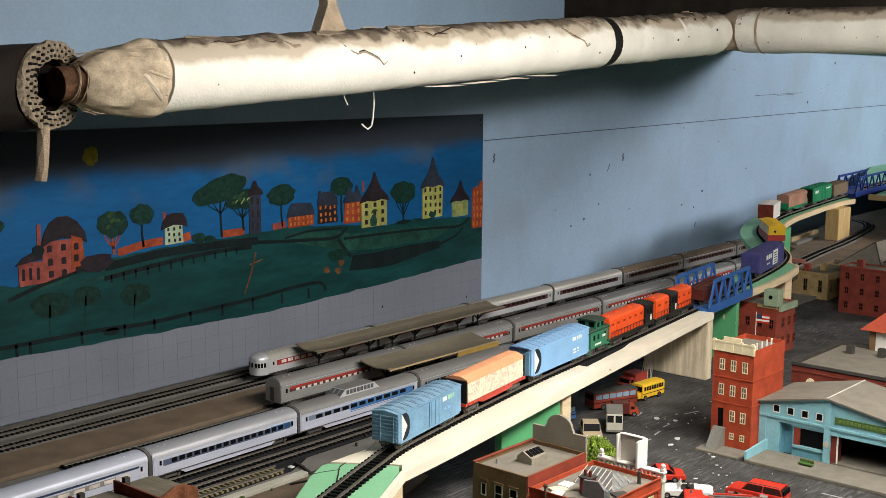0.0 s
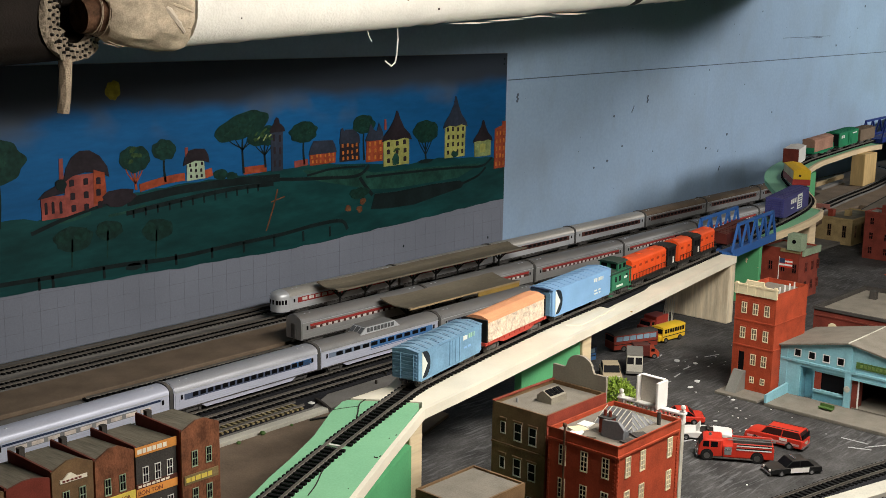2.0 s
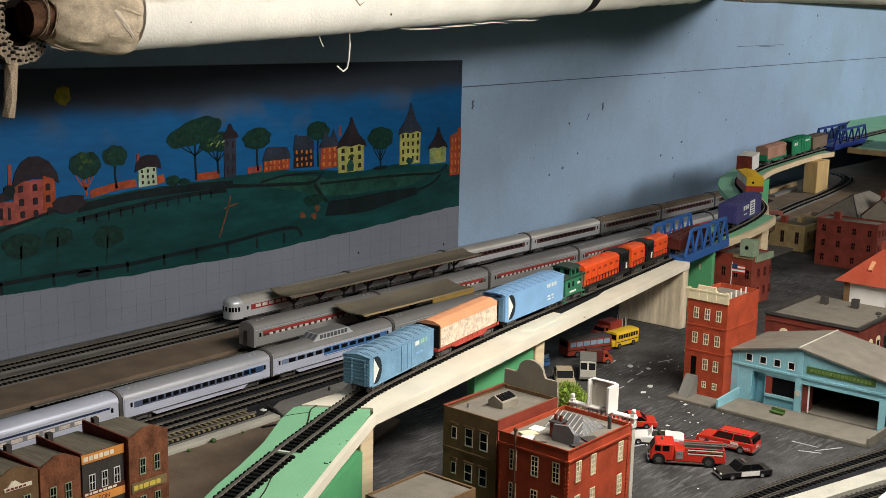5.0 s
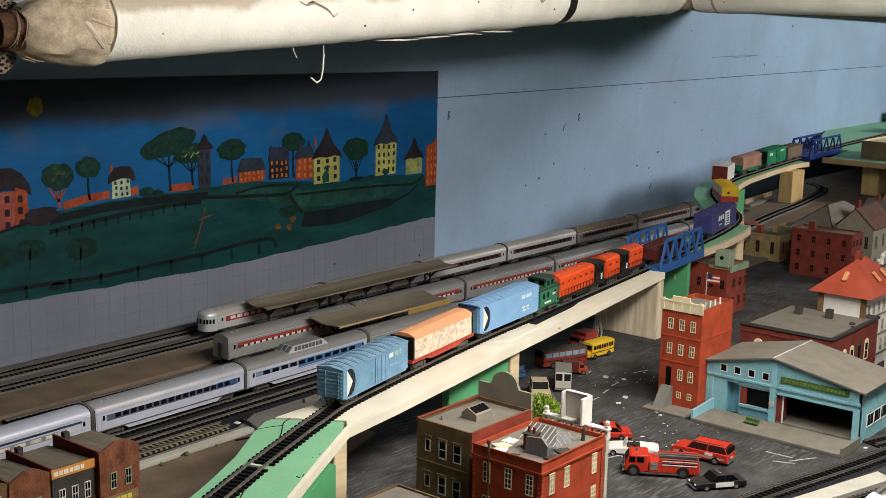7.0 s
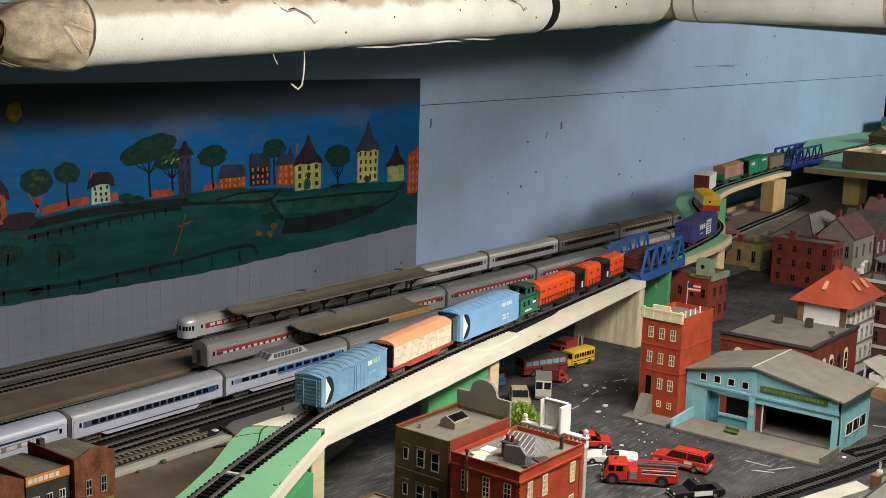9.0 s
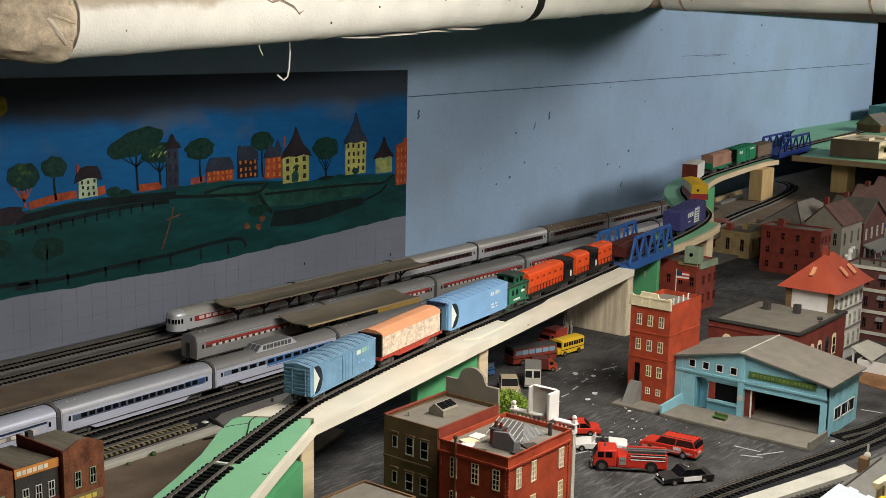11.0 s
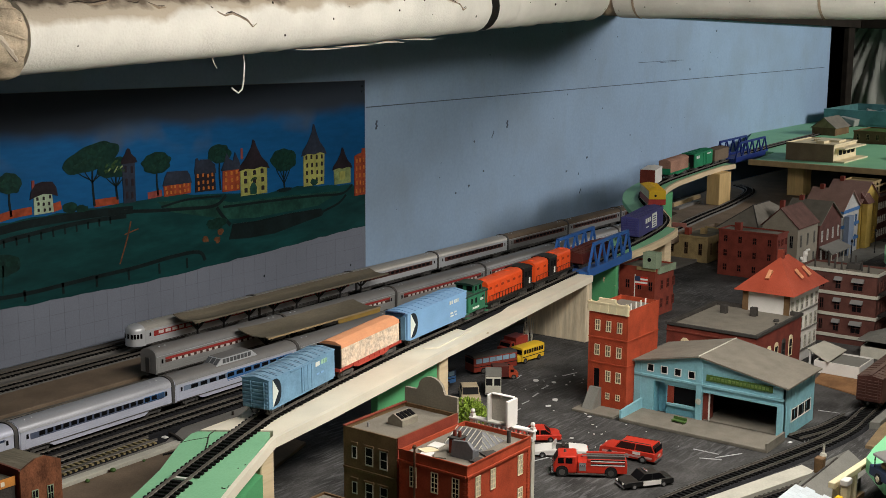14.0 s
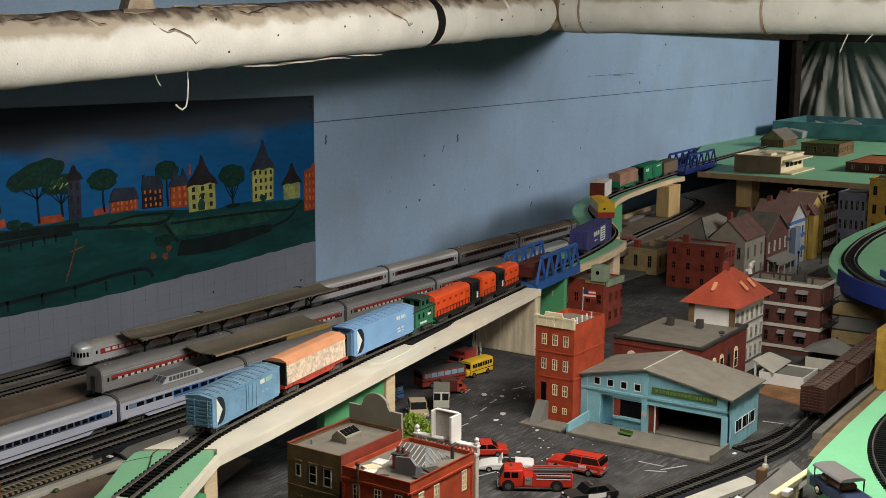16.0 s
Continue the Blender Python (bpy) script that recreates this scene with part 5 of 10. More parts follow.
tagged(part("paint_chip", g, M_SCRATCH, ramp, "dark chips in the green paint"), kind="stuff")
single("wood_stick", Geo().sweep([Vector((1.108, 1.210, 0.0085)), Vector((1.104, 1.192, 0.0080)), Vector((1.100, 1.174, 0.0050))], [(-0.002, 0), (0.002, 0), (0.0015, 0.003), (-0.0015, 0.003)]), M_SCRATCH, "short dark stick lying at the siding's end", "stick")
single("paper_scrap", Geo().box(1.094, 1.203, 0.0066, 1.101, 1.211, 0.0088, 0.001), M_WHITE, "small white scrap at the siding's end", "scrap")
for x, y in ((1.217, 1.208), (1.252, 1.224)):
    single("peg", Geo().box(x - 0.0014, y - 0.0014, 0.0, x + 0.0014, y + 0.0014, 0.011, 0.0005), M_SCRATCH, "tiny dark peg standing in the bare ground", "peg")
slab("curve_deck", rim_line(2.003, 3.19, 0.003) + along(T_HIGH, 2.003, 3.22, 0.050, 40)[::-1], 0.0105, M_GREEN, "green painted S-shaped deck of the high line", "deck")
g = Geo()
rim = [Vector((x, y, deck_z(x))) for x, y in rim_line(2.003, 3.19)]
g.sweep(rim, [(-0.003, -0.0115), (0.003, -0.0115), (0.003, 0.0005), (-0.003, 0.0005)])
single("curve_fascia", g, M_PINE, "bare plywood edge of the curved deck", "fascia", kind="structure")
single("curve_support", Geo().prism([(2.688, 1.3175), (2.778, 1.3360), (2.775, 1.3470), (2.686, 1.3290)], "z", 0.0581, deck_z(2.69) - 0.0112), M_GREEN_SHADE, "green painted board under the curved deck", "deck support", "deck supports")
single("curve_support", Geo().box(2.003, 1.060, 0.0, 2.012, 1.120, deck_z(2.0) - 0.0115, 0.001), M_GREEN_SHADE, "green painted board under the curved deck", "deck support", "deck supports")
g = Geo()
for y, z, r in ((1.0839, 0.0788, 0.0022), (1.0846, 0.0750, 0.0016), (1.0836, 0.0722, 0.0009), (1.0615, 0.0680, 0.0008)):
    g.cyl((2.0031, y, z), (2.0026, y, z), r, n=7)
single("bare_spots", g, M_PINE, "chipped bare spots in the green board", "chips", kind="stuff")
single("curve_support", Geo().box(2.262, 1.096, 0.0, 2.29, 1.130, deck_z(2.26) - 0.0112, 0.001), M_PINE, "pine block under the curved deck", "deck support", "deck supports")

# middle level behind the town
MID = 0.058
single("middle_board", Geo().prism([(2.56, 1.235), (2.80, 1.235), (2.80, 1.04), (3.3, 1.00), (4.9, 1.00), (4.9, 1.510), (3.42, 1.510), (3.12, 1.455), (2.92, 1.425), (2.885, 1.372), (2.66, 1.33)], "z", MID - 0.018, MID), M_BROWN, "brown plywood middle level behind the town", "board", kind="structure")
for x in (2.62, 3.4, 4.4):
    single("board_riser", Geo().box(x, 1.25, 0.0, x + 0.04, 1.30 if x < 3 else 1.47, MID - 0.0181), M_PLY, "plywood riser under the middle level", "riser", "board risers")
track("dusty track curving across the middle level", [(2.60, 1.262, MID), (2.795, 1.291, MID), (2.903, 1.305, MID), (3.03, 1.319, MID), (3.20, 1.346, MID), (3.314, 1.371, MID), (3.39, 1.405, MID), (3.44, 1.46, MID)], bed=M_GREYBOARD)
single("wood_strip", Geo().prism([(2.93, 1.391), (3.085, 1.405), (3.086, 1.419), (2.93, 1.405)], "z", MID, MID + 0.006), M_GREYBOARD, "pale dusty wood strip on the middle level", "strip")
single("wood_strip", Geo().prism([(2.97, 1.424), (3.16, 1.441), (3.16, 1.448), (2.97, 1.431)], "z", MID, MID + 0.010), M_PLY, "thin raw wood strip on the middle level", "strip")
DZ = deck_z(3.43)
single("deck_support", Geo().box(3.064, 1.346, MID, 3.135, 1.381, deck_z(3.06) - 0.0105, 0.001), M_PINE_O, "thick pine block under the high line's end", "deck support", "deck supports")
single("deck_support", Geo().box(3.362, 1.238, MID, 3.42, 1.283, DZ - 0.0125, 0.001), M_PINE_O, "thick pine block under the upper deck", "deck support", "deck supports")
single("upper_deck", Geo().prism([(3.97, WALL_Y - 0.001), (3.74, 1.565), (3.47, 1.478), (3.47, 1.365), (3.26, 1.335), (3.245, 0.60), (5.0, 0.60), (5.0, WALL_Y - 0.001)], "z", DZ - 0.012, DZ - 0.0005), M_GREEN, "green painted upper deck at the far end", "deck", kind="structure")
single("upper_deck_fascia", Geo().box(3.238, 0.60, DZ - 0.0135, 3.2445, 1.345, DZ + 0.001, 0.001), M_PLY, "plywood edge of the upper deck", "fascia", kind="structure")


def truss(label, x0, x1, y0, y1, z, high, colour, bays=5, w=0.066):
    """Warren through-truss bridge: two side girders and a floor."""
    t = thing("truss_bridge", label, "truss bridge", "truss bridges")
    a = Vector((x0, y0, z))
    L = math.hypot(x1 - x0, y1 - y0)
    t.matrix_basis = Matrix.Translation(a) @ Matrix.Rotation(math.atan2(y1 - y0, x1 - x0), 4, "Z")
    b = 0.0022
    part("floor", Geo().box(0, -w / 2, -0.011, L, w / 2, -0.0012), colour, t)
    for s in (-1, 1):
        y = s * w / 2
        gi = part("girder", Geo().box(0, y - b, -0.010, L, y + b, 0.003), colour, t)
        part("top_chord", Geo().box(L * 0.5 / bays, y - b, high - 0.005, L * (1 - 0.5 / bays), y + b, high), colour, gi)
        for k in range(bays):
            xa, xb, xc = L * k / bays, L * (k + 0.5) / bays, L * (k + 1) / bays
            for p, q in (((xa, 0.0), (xb, high)), ((xb, high), (xc, 0.0))):
                part("diagonal", Geo().prism([(p[0] - 0.0022, p[1]), (p[0] + 0.0022, p[1]), (q[0] + 0.0022, q[1] - 0.002), (q[0] - 0.0022, q[1] - 0.002)], "y", y - 0.0016, y + 0.0016), colour, gi)
    return t


truss("blue plastic through-truss bridge on the high line", 1.868, 2.058, 1.0740, 1.0965, deck_z(1.96) + 0.003, 0.046, M_TRUSS)
truss("dark blue plastic truss bridge before the upper deck", 3.225, 3.485, 1.4035, 1.4220, DZ + 0.001, 0.042, M_TRUSS_D, bays=5, w=0.054)

# ---- trains ----
WHEEL = Geo().cyl((0, -0.0098, 0), (0, -0.0075, 0), 0.0053, n=12).cyl((0, 0.0075, 0), (0, 0.0098, 0), 0.0053, n=12).cyl((0, -0.0075, 0), (0, 0.0075, 0), 0.0012, n=6).mesh("wheel", M_STEEL, True)
g = Geo()
for s in (-1, 1):
    g.prism([(-0.015, 0.0075), (-0.014, 0.0045), (-0.006, 0.0035), (0.006, 0.0035), (0.014, 0.0045), (0.015, 0.0075), (0.006, 0.0085), (-0.006, 0.0085)], "y", s * 0.0108, s * 0.0128)
    for k in (-0.01, 0.01):
        g.box(k - 0.0018, s * 0.0108, 0.003, k + 0.0018, s * 0.0138, 0.008)
g.box(-0.003, -0.0108, 0.005, 0.003, 0.0108, 0.0088)
TRUCK = g.mesh("truck", M_STEEL)
COUPLER = Geo().box(0, -0.0012, 0.007, 0.007, 0.0012, 0.010, 0.0004).mesh("coupler", M_BLACK)


def running_gear(t, L, inset=0.024):
    for s in (-1, 1):
        tr = placed("truck", TRUCK, t, Matrix.Translation((s * (L / 2 - inset), 0, 0)))
        for k in (-0.01, 0.01):
            placed("wheel", WHEEL, tr, Matrix.Translation((k, 0, 0.0053)))
        placed("coupler", COUPLER, t, Matrix.Translation((s * L / 2 * 0.995, 0, 0)) @ (Matrix.Rotation(math.pi, 4, "Z") if s < 0 else Matrix()))


def arc_roof(w, z0, rise, n=10):
    return [(-w * math.cos(math.pi * i / n), z0 + rise * math.sin(math.pi * i / n) ** 0.7) for i in range(n + 1)]


M_VESTIBULE = mat("dusty_dark_end", (0.075, 0.073, 0.070), 0.7, var=0.2, dust=0.3)


def passenger(label, L, m, body_m, roof_m, bands, win_m, wins=11, win_z=(0.0262, 0.0315), dome=False, round_end=False, lower=None, win_share=0.36):
    """Streamlined car; bands: (from, to, z0, z1, material) along its sides in shares of the length."""
    t = thing("passenger_car", label, "train car", "passenger cars", m)
    w, h = 0.0172, 0.0475
    part("body", Geo().box(-L / 2, -w, 0.0105, L / 2, w, 0.0365, 0.0008), body_m, t)
    part("roof", Geo().prism(arc_roof(w, 0.0362, h - 0.0362), "x", -L / 2, L / 2), roof_m, t, "", True)
    part("underframe", Geo().box(-L * 0.33, -0.010, 0.0055, L * 0.33, 0.010, 0.0106), M_STEEL, t)
    part("battery_box", Geo().box(-L * 0.16, -0.0135, 0.0050, L * 0.05, 0.0135, 0.0104), M_STEEL, t)
    for s in (-1, 1):
        part("gutter", Geo().box(-L / 2, s * (w - 0.0002), 0.0362, L / 2, s * (w + 0.0005), 0.0370), M_SILVERLT, t)
        for a, b, z0, z1, bm in bands:
            part("window_band", Geo().box(-L / 2 + L * a, s * w, z0, -L / 2 + L * b, s * (w + 0.0003), z1), bm, t)
        part("skirt_line", Geo().box(-L / 2 + 0.001, s * w, 0.0112, L / 2 - 0.001, s * (w + 0.0004), 0.0126), M_STEEL, t)
        for k in range(3):
            z = 0.0150 + k * 0.0026
            part("flute", Geo().box(-L / 2 + 0.001, s * w, z, L / 2 - 0.001, s * (w + 0.00035), z + 0.0013), lower or body_m, t)
        if lower:
            part("skirt", Geo().prism([(-L * 0.33, 0.0108), (-L * 0.30, 0.0062), (L * 0.30, 0.0062), (L * 0.33, 0.0108)], "y", s * (w - 0.0012), s * (w + 0.0002)), lower, t)
        step = (L - 0.05) / wins
        win = Geo().box(-step * win_share, -0.00025, win_z[0], step * win_share, 0.00025, win_z[1]).mesh("window", win_m)
        for k in range(wins):
            placed("window", win, t, Matrix.Translation((-L / 2 + 0.025 + step * (k + 0.5), s * (w + 0.0004), 0)))
        for e in (-1, 1):
            dr = part("door", Geo().box(e * (L / 2 - 0.010) - 0.0035, s * w, 0.0125, e * (L / 2 - 0.010) + 0.0035, s * (w + 0.0003), 0.0335), body_m, t)
            part("door_window", Geo().box(e * (L / 2 - 0.010) - 0.0016, s * (w + 0.0003), 0.0255, e * (L / 2 - 0.010) + 0.0016, s * (w + 0.0006), 0.0318), M_WINDARK, dr)
    for e in (-1, 1):
        if round_end and e < 0:
            steps, sect = 9, arc_roof(w, 0.0362, h - 0.0362)
            outline = [(-w, 0.0108)] + sect + [(w, 0.0108)]
            g, vs, n = Geo(), [], len(outline)
            for q in range(steps + 1):
                a = math.pi / 2 * q / steps * 0.97
                for y, z in outline:
                    vs.append((-L / 2 - 0.020 * math.sin(a), y * math.cos(a) ** 0.6, z if z < 0.0364 else 0.0362 + (z - 0.0362) * math.cos(a) ** 0.5))
            fs = [(q * n + i, q * n + (i + 1) % n, (q + 1) * n + (i + 1) % n, (q + 1) * n + i) for q in range(steps) for i in range(n)]
            part("rounded_end", g.add(vs, fs + [tuple(range(n)), tuple(range(len(vs) - 1, len(vs) - n - 1, -1))]), body_m, t, "rounded observation end", True)
            for q in range(-4, 5):
                a = q * 0.30
                g = Geo()
                c, sn = math.cos(a), math.sin(a)
                g.m = Matrix.Translation((-L / 2 - 0.020 * c, w * (1 if sn > 0 else -1) * abs(sn) ** 0.6 if q else 0.0, 0)) @ Matrix.Rotation(-math.atan2(0.020 * sn, w * max(0.3, c)), 4, "Z")
                g.box(-0.0006, -0.0017, 0.0245, 0.0008, 0.0017, 0.0325)
                part("end_window", g, M_WINDARK, t)
        else:
            k = 1.05 if e > 0 else 0.99
            part("end_frame", Geo().prism([(-w * k, 0.011), (w * k, 0.011)] + [(y * k, 0.0362 + (z - 0.0362) * (1.16 if e > 0 else 0.96)) for y, z in arc_roof(w, 0.0362, h - 0.0362)[::-1]], "x", e * (L / 2 + 0.0002), e * (L / 2 + (0.0048 if e > 0 else 0.0014))), M_VESTIBULE if e > 0 else body_m, t, "dark end plate" if e > 0 else "")
            part("end_door", Geo().box(e * (L / 2 + 0.0014), -0.0048, 0.0125, e * (L / 2 + 0.0036), 0.0048, 0.0345, 0.0006), M_STEEL, t)
    if dome:
        part("dome", Geo().prism([(-0.040, 0.0445), (-0.029, 0.0545), (0.029, 0.0545), (0.040, 0.0445)], "y", -0.0130, 0.0130), M_SILVERLT, t, "glazed dome")
        part("dome_roof", Geo().box(-0.029, -0.0118, 0.0545, 0.029, 0.0118, 0.0553, 0.0003), M_ROOFGREY, t)
        for k in range(8):
            for s in (-1, 1):
                part("dome_window", Geo().box(-0.0275 + 0.0070 * k, s * 0.0130, 0.0468, -0.0222 + 0.0070 * k, s * 0.0134, 0.0532), M_DOMEGLASS, t)
        for e in (-1, 1):
            for y in (-0.0085, 0.0, 0.0085):
                part("dome_window", Geo().add([(e * 0.0385, y - 0.0033, 0.0463), (e * 0.0385, y + 0.0033, 0.0463), (e * 0.0303, y + 0.0033, 0.0537), (e * 0.0303, y - 0.0033, 0.0537), (e * 0.0390, y - 0.0033, 0.0466), (e * 0.0390, y + 0.0033, 0.0466), (e * 0.0308, y + 0.0033, 0.0540), (e * 0.0308, y - 0.0033, 0.0540)], [(0, 1, 2, 3), (7, 6, 5, 4), (0, 4, 5, 1), (2, 6, 7, 3), (1, 5, 6, 2), (0, 3, 7, 4)]), M_DOMEGLASS, t)
    else:
        for e in (-1, 1):
            for k in (0.016, 0.026):
                x = e * (L / 2 - k)
                part("roof_vent", Geo().cyl((x, -0.004, h - 0.0012), (x, -0.004, h + 0.0004), 0.0017, 0.0013, 10), M_SILVERLT, t, "small round vent", True)
    running_gear(t, L, 0.030)
    return t


def on(line, x):
    return at_length(line, length_at_x(line, x))


M_SLATEBLUE = mat("dark_slate_blue_band", (0.085, 0.105, 0.165), 0.5, var=0.2)
M_STEELBLUE = mat("grey_blue_band", (0.185, 0.235, 0.32), 0.45)
M_DOMEGLASS = mat("grey_dome_glass", (0.10, 0.105, 0.11), 0.3)
M_WHITEWIN = mat("white_lit_window", (0.75, 0.70, 0.66), 0.4, var=0.2, size=0.004)
M_CREAMROOF = mat("dull_cream_silver_roof", (0.50, 0.48, 0.44), 0.45, 0.2, var=0.14, size=0.04, streak=(0.3, 1, 1), dust=0.3, dust_col=(0.30, 0.27, 0.23))
# silver train with red window band, on the track by the wall
x = 1.340
# from the fifth car on, darker materials put the curved deck's shade into colour
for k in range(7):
    passenger("silver passenger car with red window band on the wall track" if k < 4 else "dusty passenger car on the wall track, deck shade put in as brownish colour", 0.2495, on(T2, x + 0.1285) @ Matrix.Diagonal((1, 0.96, 0.91, 1)), M_SILVERLT if k < 4 else M_ROOFGREY, M_CREAMROOF if k < 4 else M_BROWN, [(0.07, 0.93, 0.0235, 0.0330, M_RED if k < 2 else M_BRICK_MAROON)], M_WHITEWIN if k < 2 else M_WINDARK, 14, round_end=k == 0)
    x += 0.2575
# dusty grey train with red stripe, between the canopies
x = 1.240
for k in range(6):
    passenger("dusty grey passenger car with thin red stripe", 0.2635, on(T3, x + 0.136), M_SILVER, M_ROOFGREY, [(0.06, 0.95, 0.0298, 0.0334, M_RED), (0.06, 0.95, 0.0256, 0.0296, M_BRICK_MAROON)], M_WHITEWIN, 18, (0.0258, 0.0292), win_share=0.28)
    x += 0.2715
# silver and blue cars on the yard track
NAVY_LINE = [(0.04, 0.95, 0.0308, 0.0336, M_NAVY), (0.08, 0.80, 0.0218, 0.0286, M_ROOFGREY)]
BLUE_BAND = [(0.06, 0.94, 0.0235, 0.0315, M_SLATEBLUE), (0.80, 0.96, 0.0245, 0.0325, M_BLUEST)]
DOME_BAND = [(0.06, 0.40, 0.0250, 0.0322, M_STEELBLUE), (0.40, 0.96, 0.0195, 0.0328, M_BLUEST)]
M_LAVENDER = mat("pale_lavender_silver", (0.54, 0.565, 0.67), 0.4, 0.15, var=0.10, size=0.04, dust=0.15, dust_col=(0.3, 0.29, 0.30))
M_LAVROOF = mat("dull_bluish_roof", (0.44, 0.45, 0.49), 0.42, 0.3, var=0.12, size=0.05, dust=0.3, dust_col=(0.26, 0.25, 0.24))
for x, body, roof, bands, lab, dm, nw, wm, wz in ((0.553, M_LAVENDER, M_LAVENDER, NAVY_LINE, "pale silver passenger car with thin navy stripe", False, 9, M_WINLIT, (0.0228, 0.0275)), (0.802, M_LAVENDER, M_LAVENDER, NAVY_LINE, "pale silver passenger car with thin navy stripe", False, 9, M_WINLIT, (0.0228, 0.0275)), (1.047, M_LAVENDER, M_LAVROOF, BLUE_BAND, "silver passenger car with blue window band", False, 16, M_WINDARK, (0.0255, 0.0315)), (1.290, M_LAVENDER, M_ROOFGREY, DOME_BAND, "silver and blue dome car with glazed roof dome", True, 11, M_WINDARK, (0.0255, 0.0312)), (1.535, M_SILVER, M_ROOFGREY, BLUE_BAND, "dusty grey passenger car behind the boxcars", False, 11, M_WINDARK, (0.0255, 0.0315))):
    passenger(lab, 0.2365, on(T4, x) @ Matrix.Diagonal((1, 1, 0.93, 1)), body, roof, bands, wm, nw, wz, dome=dm, lower=M_LAVENDER)


def text_bars(parent, x, z, y, widths, h, material, gap=0.001):
    """Illegible lettering as bars of its size."""
    for w in widths:
        part("lettering", Geo().box(x, y, z, x + w, y - 0.0003, z + h), material, parent)
        x += w + gap


def lettering(parent, text, size, m, material):
    cu = bpy.data.curves.new("lettering", "FONT")
    cu.body, cu.size, cu.extrude = text, size, 0.00012
    ob = new("lettering", cu)
    dg = bpy.context.evaluated_depsgraph_get()
    me = bpy.data.meshes.new_from_object(ob.evaluated_get(dg))
    bpy.data.objects.remove(ob)
    bpy.data.curves.remove(cu)
    me.materials.clear()
    me.materials.append(material)
    return placed("lettering", me, parent, m)


SIDE = Matrix.Rotation(math.pi / 2, 4, "X")


def boxcar(name, label, L, m, colour, h=0.046, ribs=True, door=True, roof=None, roofwalk=True, group="freight cars", cat="freight car", dashes=False):
    t = thing(name, label, cat, group, m)
    w = 0.0175
    part("body", Geo().box(-L / 2, -w, 0.0105, L / 2, w, h - 0.0035, 0.0006), colour, t)
    part("roof", Geo().prism([(-w - 0.0004, h - 0.0038), (w + 0.0004, h - 0.0038), (w + 0.0002, h - 0.0028), (0, h), (-w - 0.0002, h - 0.0028)], "x", -L / 2 - 0.0004, L / 2 + 0.0004), roof or colour, t)
    for k in range(11):
        x = -L / 2 + L * (k + 0.5) / 11
        part("roof_rib", Geo().prism([(-w, h - 0.0030), (0, h - 0.0002), (w, h - 0.0030), (w, h - 0.0022), (0, h + 0.0006), (-w, h - 0.0022)], "x", x - 0.0007, x + 0.0007), roof or colour, t)
    if dashes:
        for k in range(11):
            x = -L / 2 + L * (k + 0.5) / 11
            for s in (-1, 1):
                part("rust_dash", Geo().prism([(s * 0.0045, h + 0.0001), (s * 0.0125, h - 0.0014), (s * 0.0125, h - 0.0010), (s * 0.0045, h + 0.0005)], "x", x + 0.0014, x + 0.0022), M_STEELBLUE, t)
    if roofwalk:
        part("roofwalk", Geo().box(-L / 2 - 0.001, -0.003, h + 0.0004, L / 2 + 0.001, 0.003, h + 0.0013), roof or colour, t)
    if ribs:
        for e in (-1, 1):
            for k in range(7):
                z = 0.0135 + 0.0042 * k
                part("end_rib", Geo().prism([(-w + 0.002, z), (w - 0.002, z), (w - 0.002, z + 0.0018), (-w + 0.002, z + 0.0018)], "x", e * L / 2, e * (L / 2 + 0.0011)), colour, t)
            for y in (-0.012, 0.005):
                part("ladder_rail", Geo().box(e * L / 2, y, 0.011, e * (L / 2 + 0.0018), y + 0.0007, h - 0.005), colour, t)
    if door:
        for s in (-1, 1):
            d = part("door", Geo().box(-0.004, s * w, 0.0122, 0.020, s * (w + 0.0011), h - 0.0055), colour, t)
            for x in (0.0, 0.008, 0.016):
                part("door_post", Geo().box(x - 0.0005, s * (w + 0.0011), 0.0125, x + 0.0005, s * (w + 0.0017), h - 0.006), colour, d)
            part("door_rail", Geo().box(-0.026, s * w, h - 0.0052, 0.030, s * (w + 0.0013), h - 0.0043), colour, t)
    part("sill", Geo().box(-L / 2 + 0.004, -w - 0.0003, 0.0092, L / 2 - 0.004, w + 0.0003, 0.0108), colour, t)
    part("underframe", Geo().box(-L * 0.4, -0.007, 0.0065, L * 0.4, 0.007, 0.0094), M_BLACK, t)
    running_gear(t, L, 0.022)
    return t, w


M_MARK_W = mat("white_mark", (0.70, 0.74, 0.68), 0.6, var=0.1)
M_MARK_K = mat("black_mark", (0.012, 0.02, 0.028), 0.6)
M_MARK_G = mat("pale_green_mark", (0.35, 0.60, 0.42), 0.6)


def big_mark(t, L, w, h):
    """Half-round black field with a pale triangle at the car's end."""
    x0, zc, r = -L / 2 + 0.007, (h + 0.008) / 2, (h - 0.016) / 2
    arc = [(x0 + 0.006 + r * 0.72 * math.cos(a), zc + r * math.sin(a)) for a in [math.pi / 2 - math.pi * i / 14 for i in range(15)]]
    part("black_mark", Geo().prism([(x0 + 0.001, zc + r)] + arc + [(x0 + 0.001, zc - r)], "y", -w - 0.0003, -w), M_MARK_K, t)
    part("white_mark", Geo().prism([(x0, zc + r), (x0, zc - r), (x0 + r * 0.72, zc)], "y", -w - 0.0006, -w), M_MARK_W, t)


t, w = boxcar("boxcar", "weathered light blue boxcar with ribbed end and a large black mark", 0.138, on(T_HIGH, 1.083), M_CPBLUE, 0.0465, dashes=True, roofwalk=False)
big_mark(t, 0.138, w, 0.0465)
text_bars(t, 0.026, 0.0335, -w - 0.0001, (0.009,), 0.0050, M_MARK_W)
